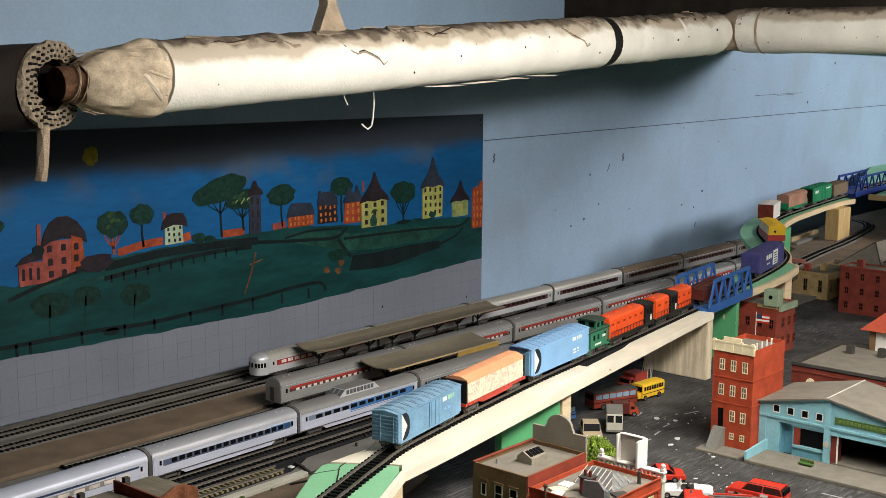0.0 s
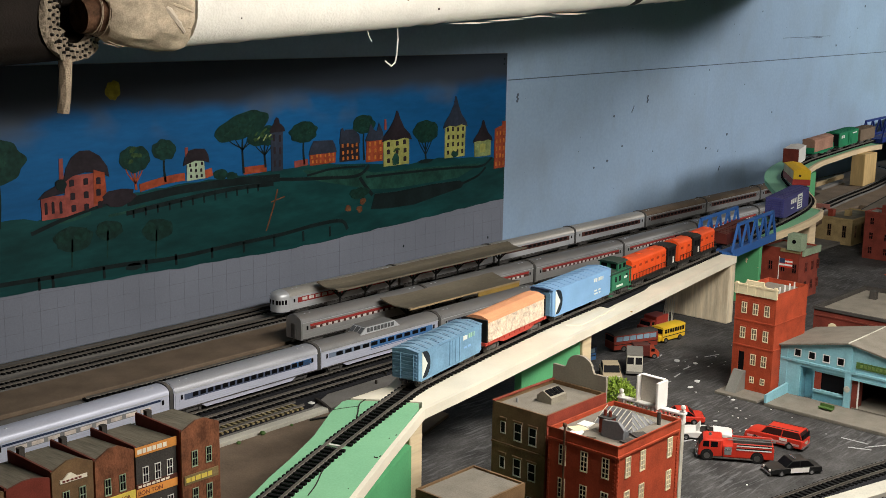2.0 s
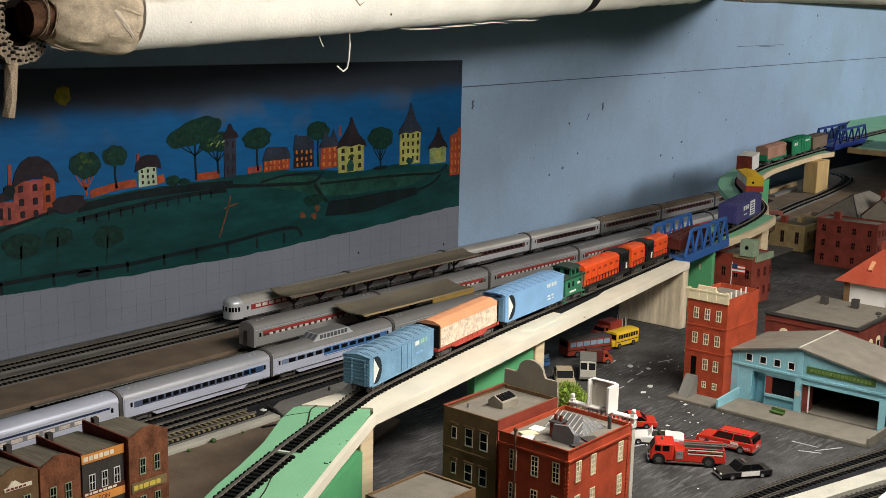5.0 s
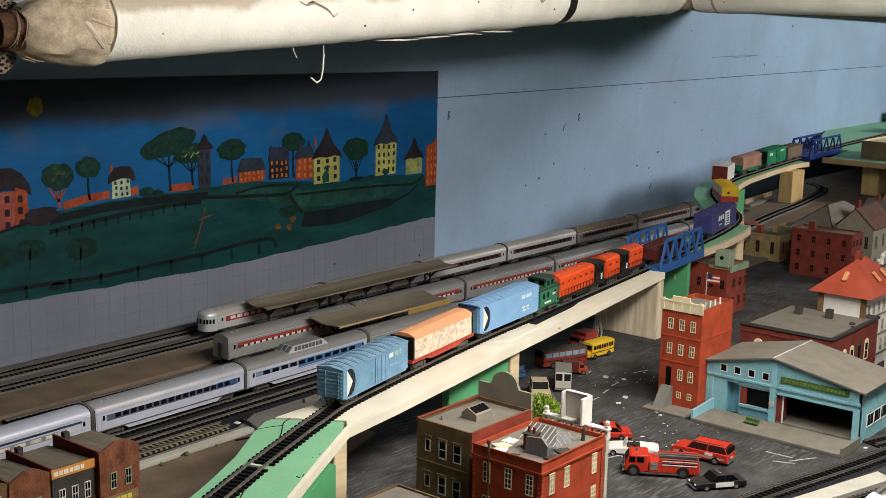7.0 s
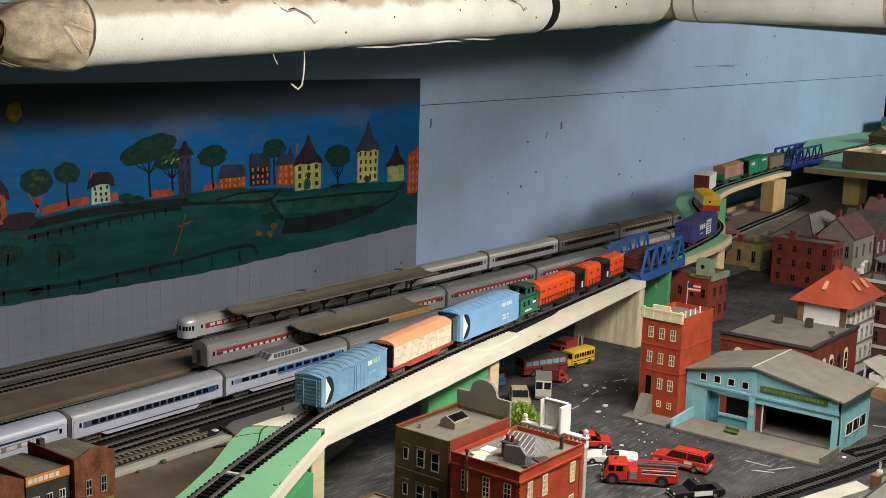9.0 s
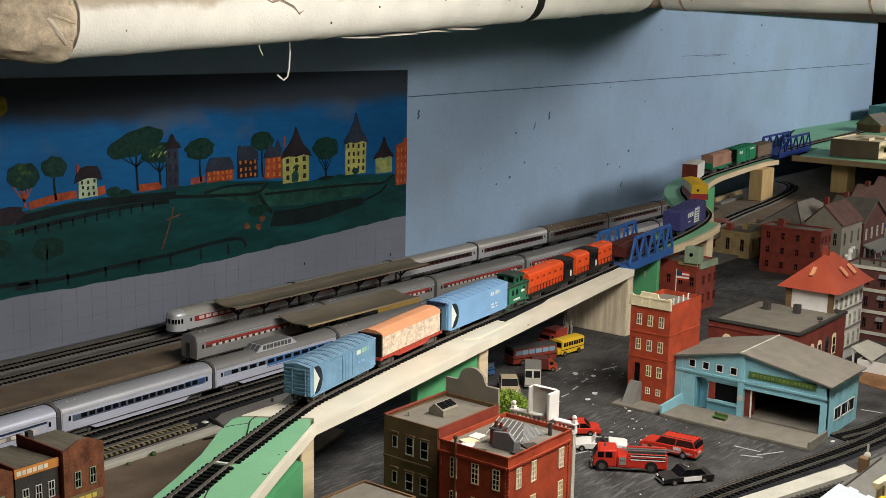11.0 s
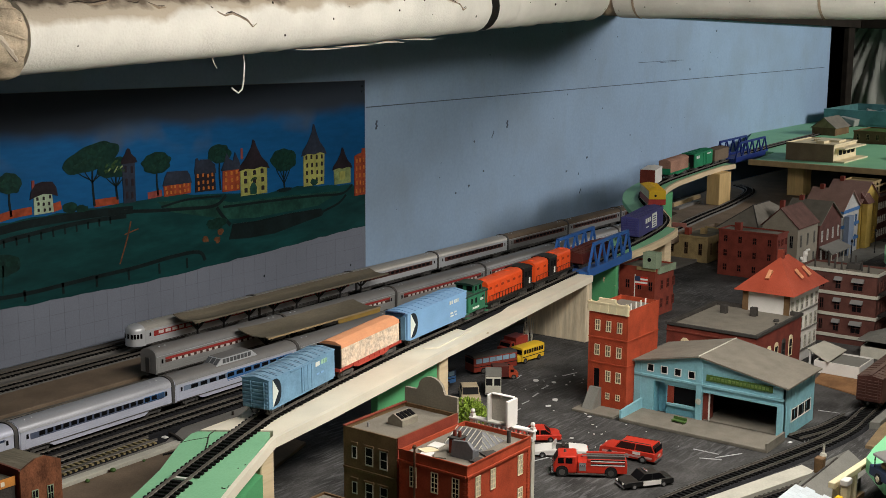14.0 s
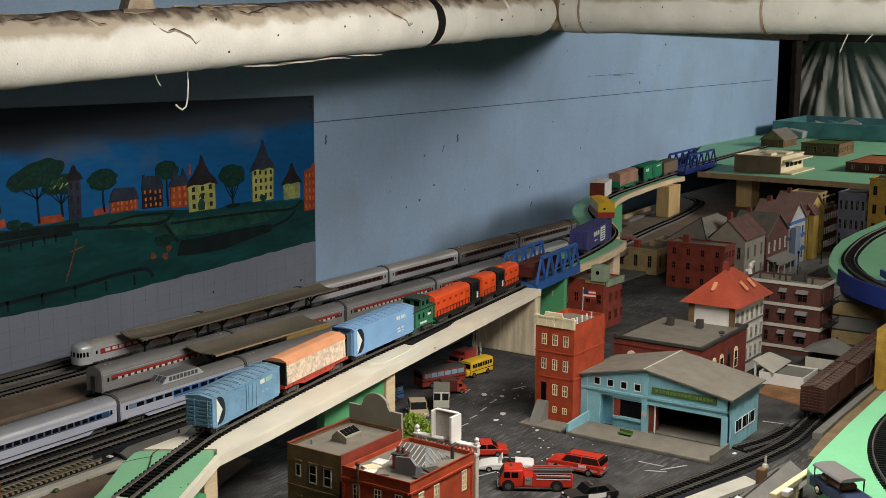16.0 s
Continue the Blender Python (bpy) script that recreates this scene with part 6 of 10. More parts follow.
text_bars(t, 0.038, 0.0335, -w - 0.0001, (0.004, 0.003, 0.0015, 0.0015), 0.0052, M_MARK_G, 0.0012)
text_bars(t, 0.028, 0.0230, -w - 0.0001, (0.006, 0.006), 0.0022, M_CPBLUE2, 0.003)
t, w = boxcar("boxcar", "clean sky blue boxcar with rounded top and a large black mark", 0.156, on(T_HIGH, 1.404), M_CPBLUE2, 0.0485, ribs=False, door=False, roofwalk=False)
big_mark(t, 0.156, w, 0.0485)
text_bars(t, 0.030, 0.0350, -w - 0.0001, (0.0038, 0.0038), 0.0050, M_MARK_W, 0.0014)
text_bars(t, 0.0425, 0.0350, -w - 0.0001, (0.0038, 0.0032, 0.0014, 0.0014), 0.0050, M_MARK_W, 0.0012)
text_bars(t, 0.032, 0.0215, -w - 0.0001, (0.007, 0.006), 0.0022, M_MARK_W, 0.004)
text_bars(t, 0.032, 0.0175, -w - 0.0001, (0.009, 0.004), 0.0018, M_MARK_W, 0.004)
part("end_brake_platform", Geo().box(-0.156 / 2 - 0.004, -0.014, 0.0455, -0.156 / 2, 0.014, 0.0472), M_NAVY, t)
for y in (-0.0145, 0.006):
    part("ladder", Geo().box(-0.156 / 2 - 0.0018, y, 0.0115, -0.156 / 2, y + 0.0075, 0.042), M_CPBLUE, t)


def bulkhead_flat(label, L, m, frame_m, load_m, top_m, end_m=None):
    t = thing("flatcar", label, "freight car", "freight cars", m)
    w = 0.0165
    prof = [(-L / 2, 0.0120), (-L / 2 + 0.030, 0.0120), (-L / 2 + 0.042, 0.0085), (L / 2 - 0.042, 0.0085), (L / 2 - 0.030, 0.0120), (L / 2, 0.0120), (L / 2, 0.0155), (-L / 2, 0.0155)]
    part("frame", Geo().prism(prof, "y", -w, w), frame_m, t)
    for k in range(12):
        x = -L / 2 + L * (k + 0.5) / 12
        part("stake_pocket", Geo().box(x - 0.0008, -w - 0.0007, 0.0122, x + 0.0008, -w, 0.0155), frame_m, t)
    for e in (-1, 1):
        part("bulkhead", Geo().box(e * (L / 2 - 0.004), -w, 0.0155, e * (L / 2 - 0.0015), w, 0.0435 if not end_m else 0.0260, 0.0004), end_m or M_BLACK, t)
    part("load", Geo().prism([(-0.0158, 0.0157), (0.0158, 0.0157), (0.0152, 0.0415), (-0.0152, 0.0415)], "x", -L / 2 + 0.0065, L / 2 - 0.0045), load_m, t, "crumbly load")
    part("load_cover", Geo().prism([(-0.0160, 0.0395), (0.0160, 0.0395), (0.0150, 0.0436), (0.006, 0.0470), (-0.006, 0.0470), (-0.0150, 0.0436)], "x", -L / 2 + 0.0055, L / 2 - 0.0035), top_m, t, "faded load top")
    running_gear(t, L, 0.022)
    return t


bulkhead_flat("red flatcar with a pale load under a salmon top", 0.1485, on(T_HIGH, 1.2365), M_FLATRED, M_CHIPS, M_SALMON)


def caboose(m):
    t = thing("caboose", "dark green caboose with cupola and railed end platforms", "train car", "freight cars", m)
    L, w = 0.066, 0.0165
    part("body", Geo().box(-L / 2 + 0.009, -w, 0.0105, L / 2 - 0.007, w, 0.0345, 0.0005), M_CABOOSE, t)
    part("roof", Geo().prism(arc_roof(w + 0.001, 0.0343, 0.0038), "x", -L / 2, L / 2), M_SOOTROOF, t, "blackened roof", True)
    cu = part("cupola", Geo().box(-0.006, -0.0150, 0.0365, 0.018, 0.0150, 0.0478, 0.0004), M_CABOOSE, t)
    part("cupola_roof", Geo().prism(arc_roof(0.0162, 0.0476, 0.0030), "x", -0.009, 0.021), M_SOOTROOF, cu, "blackened roof", True)
    for y in (-0.0075, 0.0075):
        part("cupola_window", Geo().box(-0.0063, y - 0.0045, 0.0395, -0.0060, y + 0.0045, 0.0462), M_WINDARK, cu)
        part("end_window", Geo().box(-L / 2 + 0.0087, y - 0.0030, 0.0215, -L / 2 + 0.0090, y + 0.0030, 0.0300), M_WINDARK, t)
    for s in (-1, 1):
        for x in (0.000, 0.012):
            part("cupola_window", Geo().box(x - 0.0032, s * 0.0150, 0.0395, x + 0.0032, s * 0.0153, 0.0460), M_WINDARK, cu)
        for x in (-0.014, -0.002, 0.018):
            part("window", Geo().box(x - 0.0024, s * w, 0.0225, x + 0.0024, s * (w + 0.0003), 0.0300), M_WINDARK, t)
        part("window_sill", Geo().box(-L / 2 + 0.009, s * w, 0.0196, L / 2 - 0.007, s * (w + 0.0005), 0.0203), M_CABOOSE, t)
        part("roof_rail", Geo().box(-0.028, s * 0.0165, 0.0368, 0.028, s * 0.0171, 0.0373), M_CABOOSE, t)
    for e in (-1, 1):
        part("platform", Geo().box(e * (L / 2 - 0.010), -w, 0.0095, e * L / 2, w, 0.0112), M_CABOOSE, t)
        for y in (-0.0155, -0.006, 0.006, 0.0155):
            part("railing", Geo().box(e * (L / 2 - 0.0006), y - 0.0006, 0.0112, e * (L / 2 - 0.0018), y + 0.0006, 0.0235 if abs(y) < 0.01 else 0.0345), M_CABOOSE, t)
        part("railing", Geo().box(e * (L / 2 - 0.0006), -0.0155, 0.0230, e * (L / 2 - 0.0016), 0.0155, 0.0238), M_CABOOSE, t)
        for y in (-0.017, 0.017):
            part("step", Geo().box(e * (L / 2 - 0.009), y - 0.002, 0.0045, e * (L / 2 - 0.001), y + 0.002, 0.0058), M_CABOOSE, t)
    part("chimney", Geo().cyl((-0.019, 0.006, 0.037), (-0.019, 0.006, 0.044), 0.0015, n=8), M_BLACK, t)
    text_bars(t, -0.012, 0.0145, -w - 0.0001, (0.004, 0.004, 0.004, 0.004), 0.0028, M_MARK_W, 0.0008)
    text_bars(t, 0.010, 0.0235, -w - 0.0001, (0.004, 0.004), 0.0036, M_MARK_W, 0.0008)
    running_gear(t, L, 0.014)


M_SOOTROOF = mat("sooty_green_roof", (0.014, 0.040, 0.030), 0.6, var=0.25, dust=0.15)
caboose(on(T_HIGH, 1.5115))


def loco(label, L, m, cab, hoods):
    """Road switcher: hoods and cab given as stretches along the frame, from its rear end."""
    t = thing("diesel_locomotive", label, "locomotive", "orange locomotives", m)
    w, o = 0.0165, -L / 2
    part("frame", Geo().box(-L / 2, -w, 0.0095, L / 2, w, 0.0135, 0.0004), M_BLACK, t)
    part("fuel_tank", Geo().box(-0.020, -0.0135, 0.0040, 0.020, 0.0135, 0.0095, 0.001), M_BLACK, t)
    for a, b in hoods:
        body = part("hood", Geo().prism([(-0.0128, 0.0133), (0.0128, 0.0133), (0.0128, 0.0395), (0.0112, 0.0425), (0.006, 0.0442), (-0.006, 0.0442), (-0.0112, 0.0425), (-0.0128, 0.0395)], "x", o + a, o + b), M_ORANGE, t)
        n = max(2, int((b - a) / 0.017))
        for k in range(n):
            x = o + a + (b - a) * (k + 0.5) / n
            for s in (-1, 1):
                part("hood_door", Geo().box(x - 0.0062, s * 0.0128, 0.0170, x + 0.0062, s * 0.0132, 0.0375), M_ORANGE, body)
                part("louvre", Geo().box(x - 0.0040, s * 0.0132, 0.0310, x + 0.0040, s * 0.0134, 0.0345), M_ORANGE_SHADE, body)
            if k % 2 == 0:
                part("fan", Geo().cyl((x, 0, 0.0440), (x, 0, 0.0456), 0.0052, 0.0048, 14), M_ORANGE, body)
        e = o + (a if abs(a - cab[1]) > 0.003 else b)
        d = 1 if e > o + (a + b) / 2 else -1
        part("headlamp", Geo().cyl((e, 0, 0.0385), (e + d * 0.0016, 0, 0.0385), 0.0026, n=10), M_BLACK, body)
        part("grille", Geo().box(e, -0.0075, 0.0200, e + d * 0.0006, 0.0075, 0.0335), M_ORANGE_SHADE, body)
    cb = part("cab", Geo().box(o + cab[0], -0.0158, 0.0133, o + cab[1], 0.0158, 0.0408, 0.0006), M_BLACK, t, "black cab")
    part("cab_roof", Geo().prism(arc_roof(0.0164, 0.0406, 0.0044), "x", o + cab[0] - 0.001, o + cab[1] + 0.001), M_BLACK, cb, "", True)
    mid = o + (cab[0] + cab[1]) / 2
    for s in (-1, 1):
        for k in (-0.006, 0.005):
            part("cab_window", Geo().box(mid + k - 0.0034, s * 0.0158, 0.0290, mid + k + 0.0034, s * 0.0160, 0.0372), M_WINDARK, cb)
        part("number_board", Geo().box(mid + 0.003, s * 0.0158, 0.0170, mid + 0.0075, s * 0.0162, 0.0262), M_WHITE, cb)
        for a, b in hoods:
            rail = part("handrail", Geo().box(o + a + 0.001, s * 0.0158, 0.0225, o + b - 0.001, s * 0.0163, 0.0231), M_BLACK, t)
            n = max(3, int((b - a) / 0.010))
            for k in range(n + 1):
                x = o + a + 0.0015 + (b - a - 0.003) * k / n
                part("stanchion", Geo().box(x - 0.0005, s * 0.0158, 0.0135, x + 0.0005, s * 0.0163, 0.0228), M_BLACK, rail)
    for e in (-1, 1):
        part("pilot", Geo().box(e * (L / 2 - 0.002), -0.0150, 0.0030, e * L / 2, 0.0150, 0.0100), M_BLACK, t)
    running_gear(t, L, 0.030)


# darker copy of the orange: shade in louvres and grilles, put into colour
M_ORANGE_SHADE = mat("shaded_orange", (0.30, 0.035, 0.012), 0.6, var=0.2)
loco("long-hooded orange diesel locomotive with black cab at one end", 0.148, on(T_HIGH, 1.6195), (0.116, 0.144), [(0.004, 0.116)])
loco("orange diesel locomotive with black cab between two hoods", 0.144, on(T_HIGH, 1.7705), (0.053, 0.080), [(0.005, 0.053), (0.080, 0.139)])
M_DEEPRED = mat("deep_dull_red", (0.085, 0.017, 0.013), 0.7, var=0.2, dust=0.15)
boxcar("boxcar", "dark red boxcar inside the blue truss", 0.120, on(T_HIGH, 1.935), M_DEEPRED, 0.0300, ribs=False, door=False)
t, w = boxcar("boxcar", "purple-blue boxcar with white lettering on the curve", 0.142, on(T_HIGH, 2.198), M_PURPLE, 0.0475, door=False, roofwalk=False)
text_bars(t, -0.034, 0.0290, -w - 0.0001, (0.0085, 0.0075, 0.0085), 0.0085, M_MARK_W, 0.0030)
part("white_panel", Geo().box(0.004, -w - 0.0004, 0.0140, 0.031, -w, 0.0410), M_MARK_W, t)
for k in range(5):
    part("lettering", Geo().box(0.009, -w - 0.0006, 0.0165 + 0.0045 * k, 0.026, -w - 0.0004, 0.0185 + 0.0045 * k), M_PURPLE, t)
text_bars(t, -0.030, 0.0200, -w - 0.0001, (0.008, 0.004), 0.0022, M_MARK_W, 0.003)
t, w = boxcar("boxcar", "cream boxcar with yellow roof and end on the curve", 0.105, on(T_HIGH, 2.492), M_TRIM, 0.043, ribs=False, door=False, roof=M_YELLOW, roofwalk=False)
part("red_edge", Geo().box(-0.0527, -w - 0.0006, 0.0102, 0.0527, w + 0.0006, 0.0225), M_RED, t)
part("yellow_end", Geo().box(-0.0538, -w, 0.0225, -0.0524, w, 0.0395, 0.0003), M_YELLOW, t)
part("round_mark", Geo().cyl((-0.0534, 0.004, 0.030), (-0.0542, 0.004, 0.030), 0.0026, n=10), M_BLACK, t)
t, w = boxcar("boxcar", "white boxcar with brown end on the curve", 0.074, on(T_HIGH, 2.722), M_WHITE, 0.0455, ribs=False, door=False, roofwalk=False)
part("brown_end", Geo().box(-0.0392, -w, 0.011, -0.0370, w, 0.0435, 0.0004), M_BRICK_DK, t)
bulkhead_flat("green gondola with a pinkish crumbly load", 0.120, on(T_HIGH, 2.888), M_GREENCAR, M_PINKLOAD, M_PINKLOAD, M_GREENCAR)
t, w = boxcar("boxcar", "kelly green boxcar with white lettering", 0.118, on(T_HIGH, 3.036), M_GREENCAR, 0.0465, ribs=False, roofwalk=False)
text_bars(t, -0.046, 0.0300, -w - 0.0001, (0.010, 0.007), 0.0070, M_MARK_W, 0.002)
text_bars(t, 0.022, 0.0350, -w - 0.0001, (0.008, 0.008, 0.008), 0.0034, M_MARK_W, 0.0012)
# black plate over the green end: its shadow as colour
part("dark_end", Geo().box(-0.0602, -w + 0.002, 0.012, -0.0590, w - 0.002, 0.042), M_BLACK, t, "black plate with the end's shadow put into its colour")
boxcar("boxcar", "low dusty brown car before the dark truss", 0.090, on(T_HIGH, 3.155), M_BROWN, 0.0400, ribs=False, door=False, roofwalk=False)

# ---- town tracks and upper-right levels ----
track("black-tied street track passing the turquoise station", [(1.00, 0.668, 0.0), (1.22, 0.621, 0.0), (1.36, 0.593, 0.0), (1.54, 0.550, 0.0), (1.66, 0.531, 0.0), (1.76, 0.5335, 0.0), (1.95, 0.538, 0.0), (2.30, 0.545, 0.0)], each=True, bed=M_BALLAST)
track("second black-tied track beside a concrete platform", [(1.05, 0.607, 0.0), (1.20, 0.566, 0.0), (1.35, 0.523, 0.0), (1.50, 0.478, 0.0)], each=True, bed=M_BALLAST)
track("short black-tied branch joining from the street", [(1.60, 0.575, 0.0), (1.66, 0.556, 0.0), (1.74, 0.546, 0.0)], ties=M_TIE)
single("concrete_platform", Geo().prism([(1.10, 0.638), (1.30, 0.5795), (1.495, 0.5255), (1.482, 0.5035), (1.30, 0.555), (1.094, 0.612)], "z", 0.0, 0.007), M_CURB, "pale concrete platform strip between two tracks", "platform", kind="structure")
single("stone_kerb", Geo().prism([(1.70, 0.511), (1.80, 0.512), (2.2, 0.515), (2.2, 0.506), (1.80, 0.502), (1.705, 0.499)], "z", 0.0, 0.009), M_STONE, "grey stone retaining strip beside the freight track", "kerb", kind="structure")
single("board_patch", Geo().prism([(1.62, 0.490), (1.705, 0.4985), (1.80, 0.5015), (2.2, 0.5055), (2.2, 0.30), (1.62, 0.30)], "z", 0.0, 0.004), mat("brown_bare_ply", (0.24, 0.17, 0.095), 0.8, var=0.2, size=0.03, bump=0.2), "bare brownish plywood beside the green board", "ground", kind="structure")

GB = 0.060
single("green_board", Geo().prism([(1.17, 0.02), (1.285, 0.27), (1.362, 0.388), (1.4195, 0.4262), (1.4534, 0.4300), (1.60, 0.4365), (1.784, 0.441), (2.05, 0.452), (2.05, 0.02)], "z", GB - 0.016, GB), mat("mint_green_board", (0.23, 0.62, 0.33), 0.5, var=0.06, size=0.05, dust=0.05), "bright mint green raised board", "board", kind="structure")
for x, y in ((1.42, 0.38), (1.70, 0.38), (1.95, 0.40), (1.5, 0.2)):
    single("board_post", Geo().box(x, y, 0.0, x + 0.02, y + 0.02, GB - 0.0161), M_PINE, "pine post under the green board", "post", "board posts")
arc = [(1.66 + 0.485 * math.cos(a), -0.09 + 0.485 * math.sin(a), GB) for a in [math.radians(140 - 6 * i) for i in range(13)]]
track("tight black-tied loop on the green board", arc, each=True)
single("tall_post", Geo().box(1.972, 0.458, 0.0041, 2.050, 0.509, 0.098, 0.001), M_OCHRE, "ochre painted block under the loop deck", "post")

# the high loop at the side
LZ = 0.120
single("loop_deck", Geo().prism([(2.225, 0.640), (2.273, 0.671), (2.33, 0.698), (2.407, 0.721), (2.51, 0.745), (2.611, 0.761), (2.721, 0.7655), (3.05, 0.760), (3.05, 0.40), (2.30, 0.40), (2.26, 0.52)], "z", LZ - 0.015, LZ), M_GREEN, "green painted deck of the high loop", "deck", kind="structure")
LOOP = [(3.0, 0.722, LZ), (2.835, 0.726, LZ), (2.63, 0.720, LZ), (2.40, 0.682, LZ), (2.25, 0.615, LZ), (2.16, 0.538, LZ), (2.10, 0.432, LZ), (2.08, 0.31, LZ)]
track("black-tied track round the high loop", LOOP)
lg = thing("curved_bridge", "dark blue curved girder bridge of the high loop", "bridge")
loop_line = [p for p in curve_through(LOOP, 0.012) if p.x < 2.27]
part("floor", Geo().sweep(loop_line, [(-0.034, -0.014), (0.034, -0.014), (0.034, -0.0008), (-0.034, -0.0008)]), M_TRUSS_D, lg)
for s in (-0.036, 0.036):
    part("girder", Geo().sweep(loop_line, [(s - 0.002, -0.022), (s + 0.002, -0.022), (s + 0.002, 0.011), (s - 0.002, 0.011)]), M_TRUSS_D, lg)
ab = thing("stone_abutment", "grey cast stone abutment under the high loop", "abutment")
for k in range(4):
    part("block", Geo().box(2.235 - 0.004 * k, 0.575 - 0.004 * k, 0.026 * k, 2.37, 0.70 - 0.005 * k, 0.026 * k + 0.0255, 0.002), M_STONE if k % 2 else M_TAN, ab)
for x, y in ((2.45, 0.66), (2.75, 0.70), (2.40, 0.45)):
    single("loop_post", Geo().box(x - 0.012, y - 0.012, 0.0, x + 0.012, y + 0.012, LZ - 0.0151), M_PINE, "pine post under the high loop", "post", "loop posts")
bx, w = boxcar("boxcar", "brown weathered boxcar on the street track", 0.150, pose(1.838, 0.5355, 0.0068, 0, 0, 1.4), mat("brown_boxcar", (0.065, 0.026, 0.020), 0.7, var=0.25, dust=0.3), 0.0475, door=True)
boxcar("boxcar", "reddish brown weathered boxcar on the street track", 0.150, pose(2.158, 0.5425, 0.0068, 0, 0, 1.2), mat("red_brown_boxcar", (0.105, 0.030, 0.020), 0.7, var=0.25, dust=0.2), 0.0475, door=True)
boxcar("boxcar", "brown weathered boxcar on the street track", 0.150, pose(1.998, 0.5395, 0.0068, 0, 0, 1.6), mat("brown_boxcar_b", (0.060, 0.026, 0.020), 0.7, var=0.25, dust=0.35), 0.0475, door=True)


# ---- buildings ----
TURN = {"S": 0, "W": -90, "N": 180, "E": 90}
WIN = {}


def lattice(xs, zs, y0, y1):
    """One bar frame: every second field between the given lines is open."""
    g, nx, nz = Geo(), len(xs), len(zs)
    vs = [(x, y, z) for y in (y0, y1) for z in zs for x in xs]
    at = lambda i, k, s: s * nx * nz + k * nx + i
    solid = lambda i, k: 0 <= i < nx - 1 and 0 <= k < nz - 1 and not (i % 2 and k % 2)
    fs = []
    for i in range(nx - 1):
        for k in range(nz - 1):
            if not solid(i, k):
                continue
            fs += [(at(i, k, 0), at(i + 1, k, 0), at(i + 1, k + 1, 0), at(i, k + 1, 0))]
            for di, dk, a, c in ((-1, 0, (i, k), (i, k + 1)), (1, 0, (i + 1, k), (i + 1, k + 1)), (0, -1, (i, k), (i + 1, k)), (0, 1, (i, k + 1), (i + 1, k + 1))):
                if not solid(i + di, k + dk):
                    fs.append((at(*a, 0), at(*c, 0), at(*c, 1), at(*a, 1)))
    return g.add(vs, fs)


# grey-tan base colour holds the panes' reflections
M_REFLECTPANE = mat("reflecting_window_pane", (0.15, 0.115, 0.075), 0.3, var=0.5, size=0.006)


def win_mesh(w, h, kind, frame_m):
    """Frame and pane of a miniature window: origin at the sill's middle, facing -y."""
    key = (round(w, 4), round(h, 4), kind, frame_m.name)
    if key not in WIN:
        b = min(0.00085, w * 0.10)
        xs, zs, rails = [-w / 2, -w / 2 + b, w / 2 - b, w / 2], [-0.0005, b, h - b, h], set()
        # kind "dusty" takes the pane with reflections put into its colour
        if kind in ("sash", "grid", "blind", "dusty"):
            xs += [-b * 0.4, b * 0.4]
        cuts = {"sash": (0.5,), "dusty": (0.5,), "grid": (0.25, 0.5, 0.75), "arch": (0.5,), "blank": (0.5,), "half": (0.5,), "blind": (0.25, 0.5, 0.75)}.get(kind, ())
        for q in cuts:
            t = b * (0.45 if q == 0.5 else 0.28)
            zs += [h * q - t, h * q + t]
        f = lattice(sorted(xs), sorted(zs), -0.0010, 0.0)
        p = Geo().box(-w / 2 + b * 0.5, -0.0004, 0, w / 2 - b * 0.5, 0, h)
        WIN[key] = (f.mesh("window", frame_m), p.mesh("pane", M_BLIND if kind == "blind" else M_REFLECTPANE if kind == "dusty" else frame_m if kind == "blank" else M_WINDARK))
    return WIN[key]


class House:
    """A building on the plan: x0..x1, y0..y1, height h; windows are set on its faces by distance along them."""

    def __init__(self, name, label, x0, y0, x1, y1, h, wall_m, roof_m, parapet=0.004, category="building", roof=True, group="town buildings", z=0.0, thick=0.002):
        self.t = thing(name, label, category, group, Matrix.Translation((x0, y0, z)))
        self.W, self.D, self.h = x1 - x0, y1 - y0, h
        W, D = self.W, self.D
        for a in ((0, 0, W, thick), (0, D - thick, W, D), (0, thick, thick, D - thick), (W - thick, thick, W, D - thick)):
            part("wall", Geo().box(a[0], a[1], 0, a[2], a[3], h), wall_m, self.t)
        if roof:
            part("roof", Geo().box(thick, thick, h - parapet - 0.002, W - thick, D - thick, h - parapet), roof_m, self.t)

    def place(self, face, u, z, out=0.0):
        x, y = {"S": (u, -out), "W": (-out, self.D - u), "N": (self.W - u, self.D + out), "E": (self.W + out, u)}[face]
        return Matrix.Translation((x, y, z)) @ Matrix.Rotation(radians(TURN[face]), 4, "Z")

    def win(self, face, u, z, w, h, kind="sash", frame=None, out=0.0):
        f, p = win_mesh(w, h, kind, frame or M_WHITE)
        ob = placed("window", f, self.t, self.place(face, u, z, out))
        placed("pane", p, ob, Matrix())
        if kind == "arch":
            part("arch_head", Geo().prism([(w / 2 * math.cos(a), h + w * 0.42 * math.sin(a)) for a in [math.pi * i / 8 for i in range(9)]], "y", -0.0009, 0), frame or M_WHITE, ob)
        return ob

    def face_box(self, name, face, u0, z0, u1, z1, deep, material, label=""):
        g = Geo().box(u0, -deep, z0, u1, 0.0, z1)
        return placed(name, g.mesh(name, material), self.t, self.place(face, 0, 0) if face in "S" else self.place(face, 0, 0), label)

    def box(self, name, x0, y0, z0, x1, y1, z1, material, label="", b=0.0):
        return part(name, Geo().box(x0, y0, z0, x1, y1, z1, b), material, self.t, label)


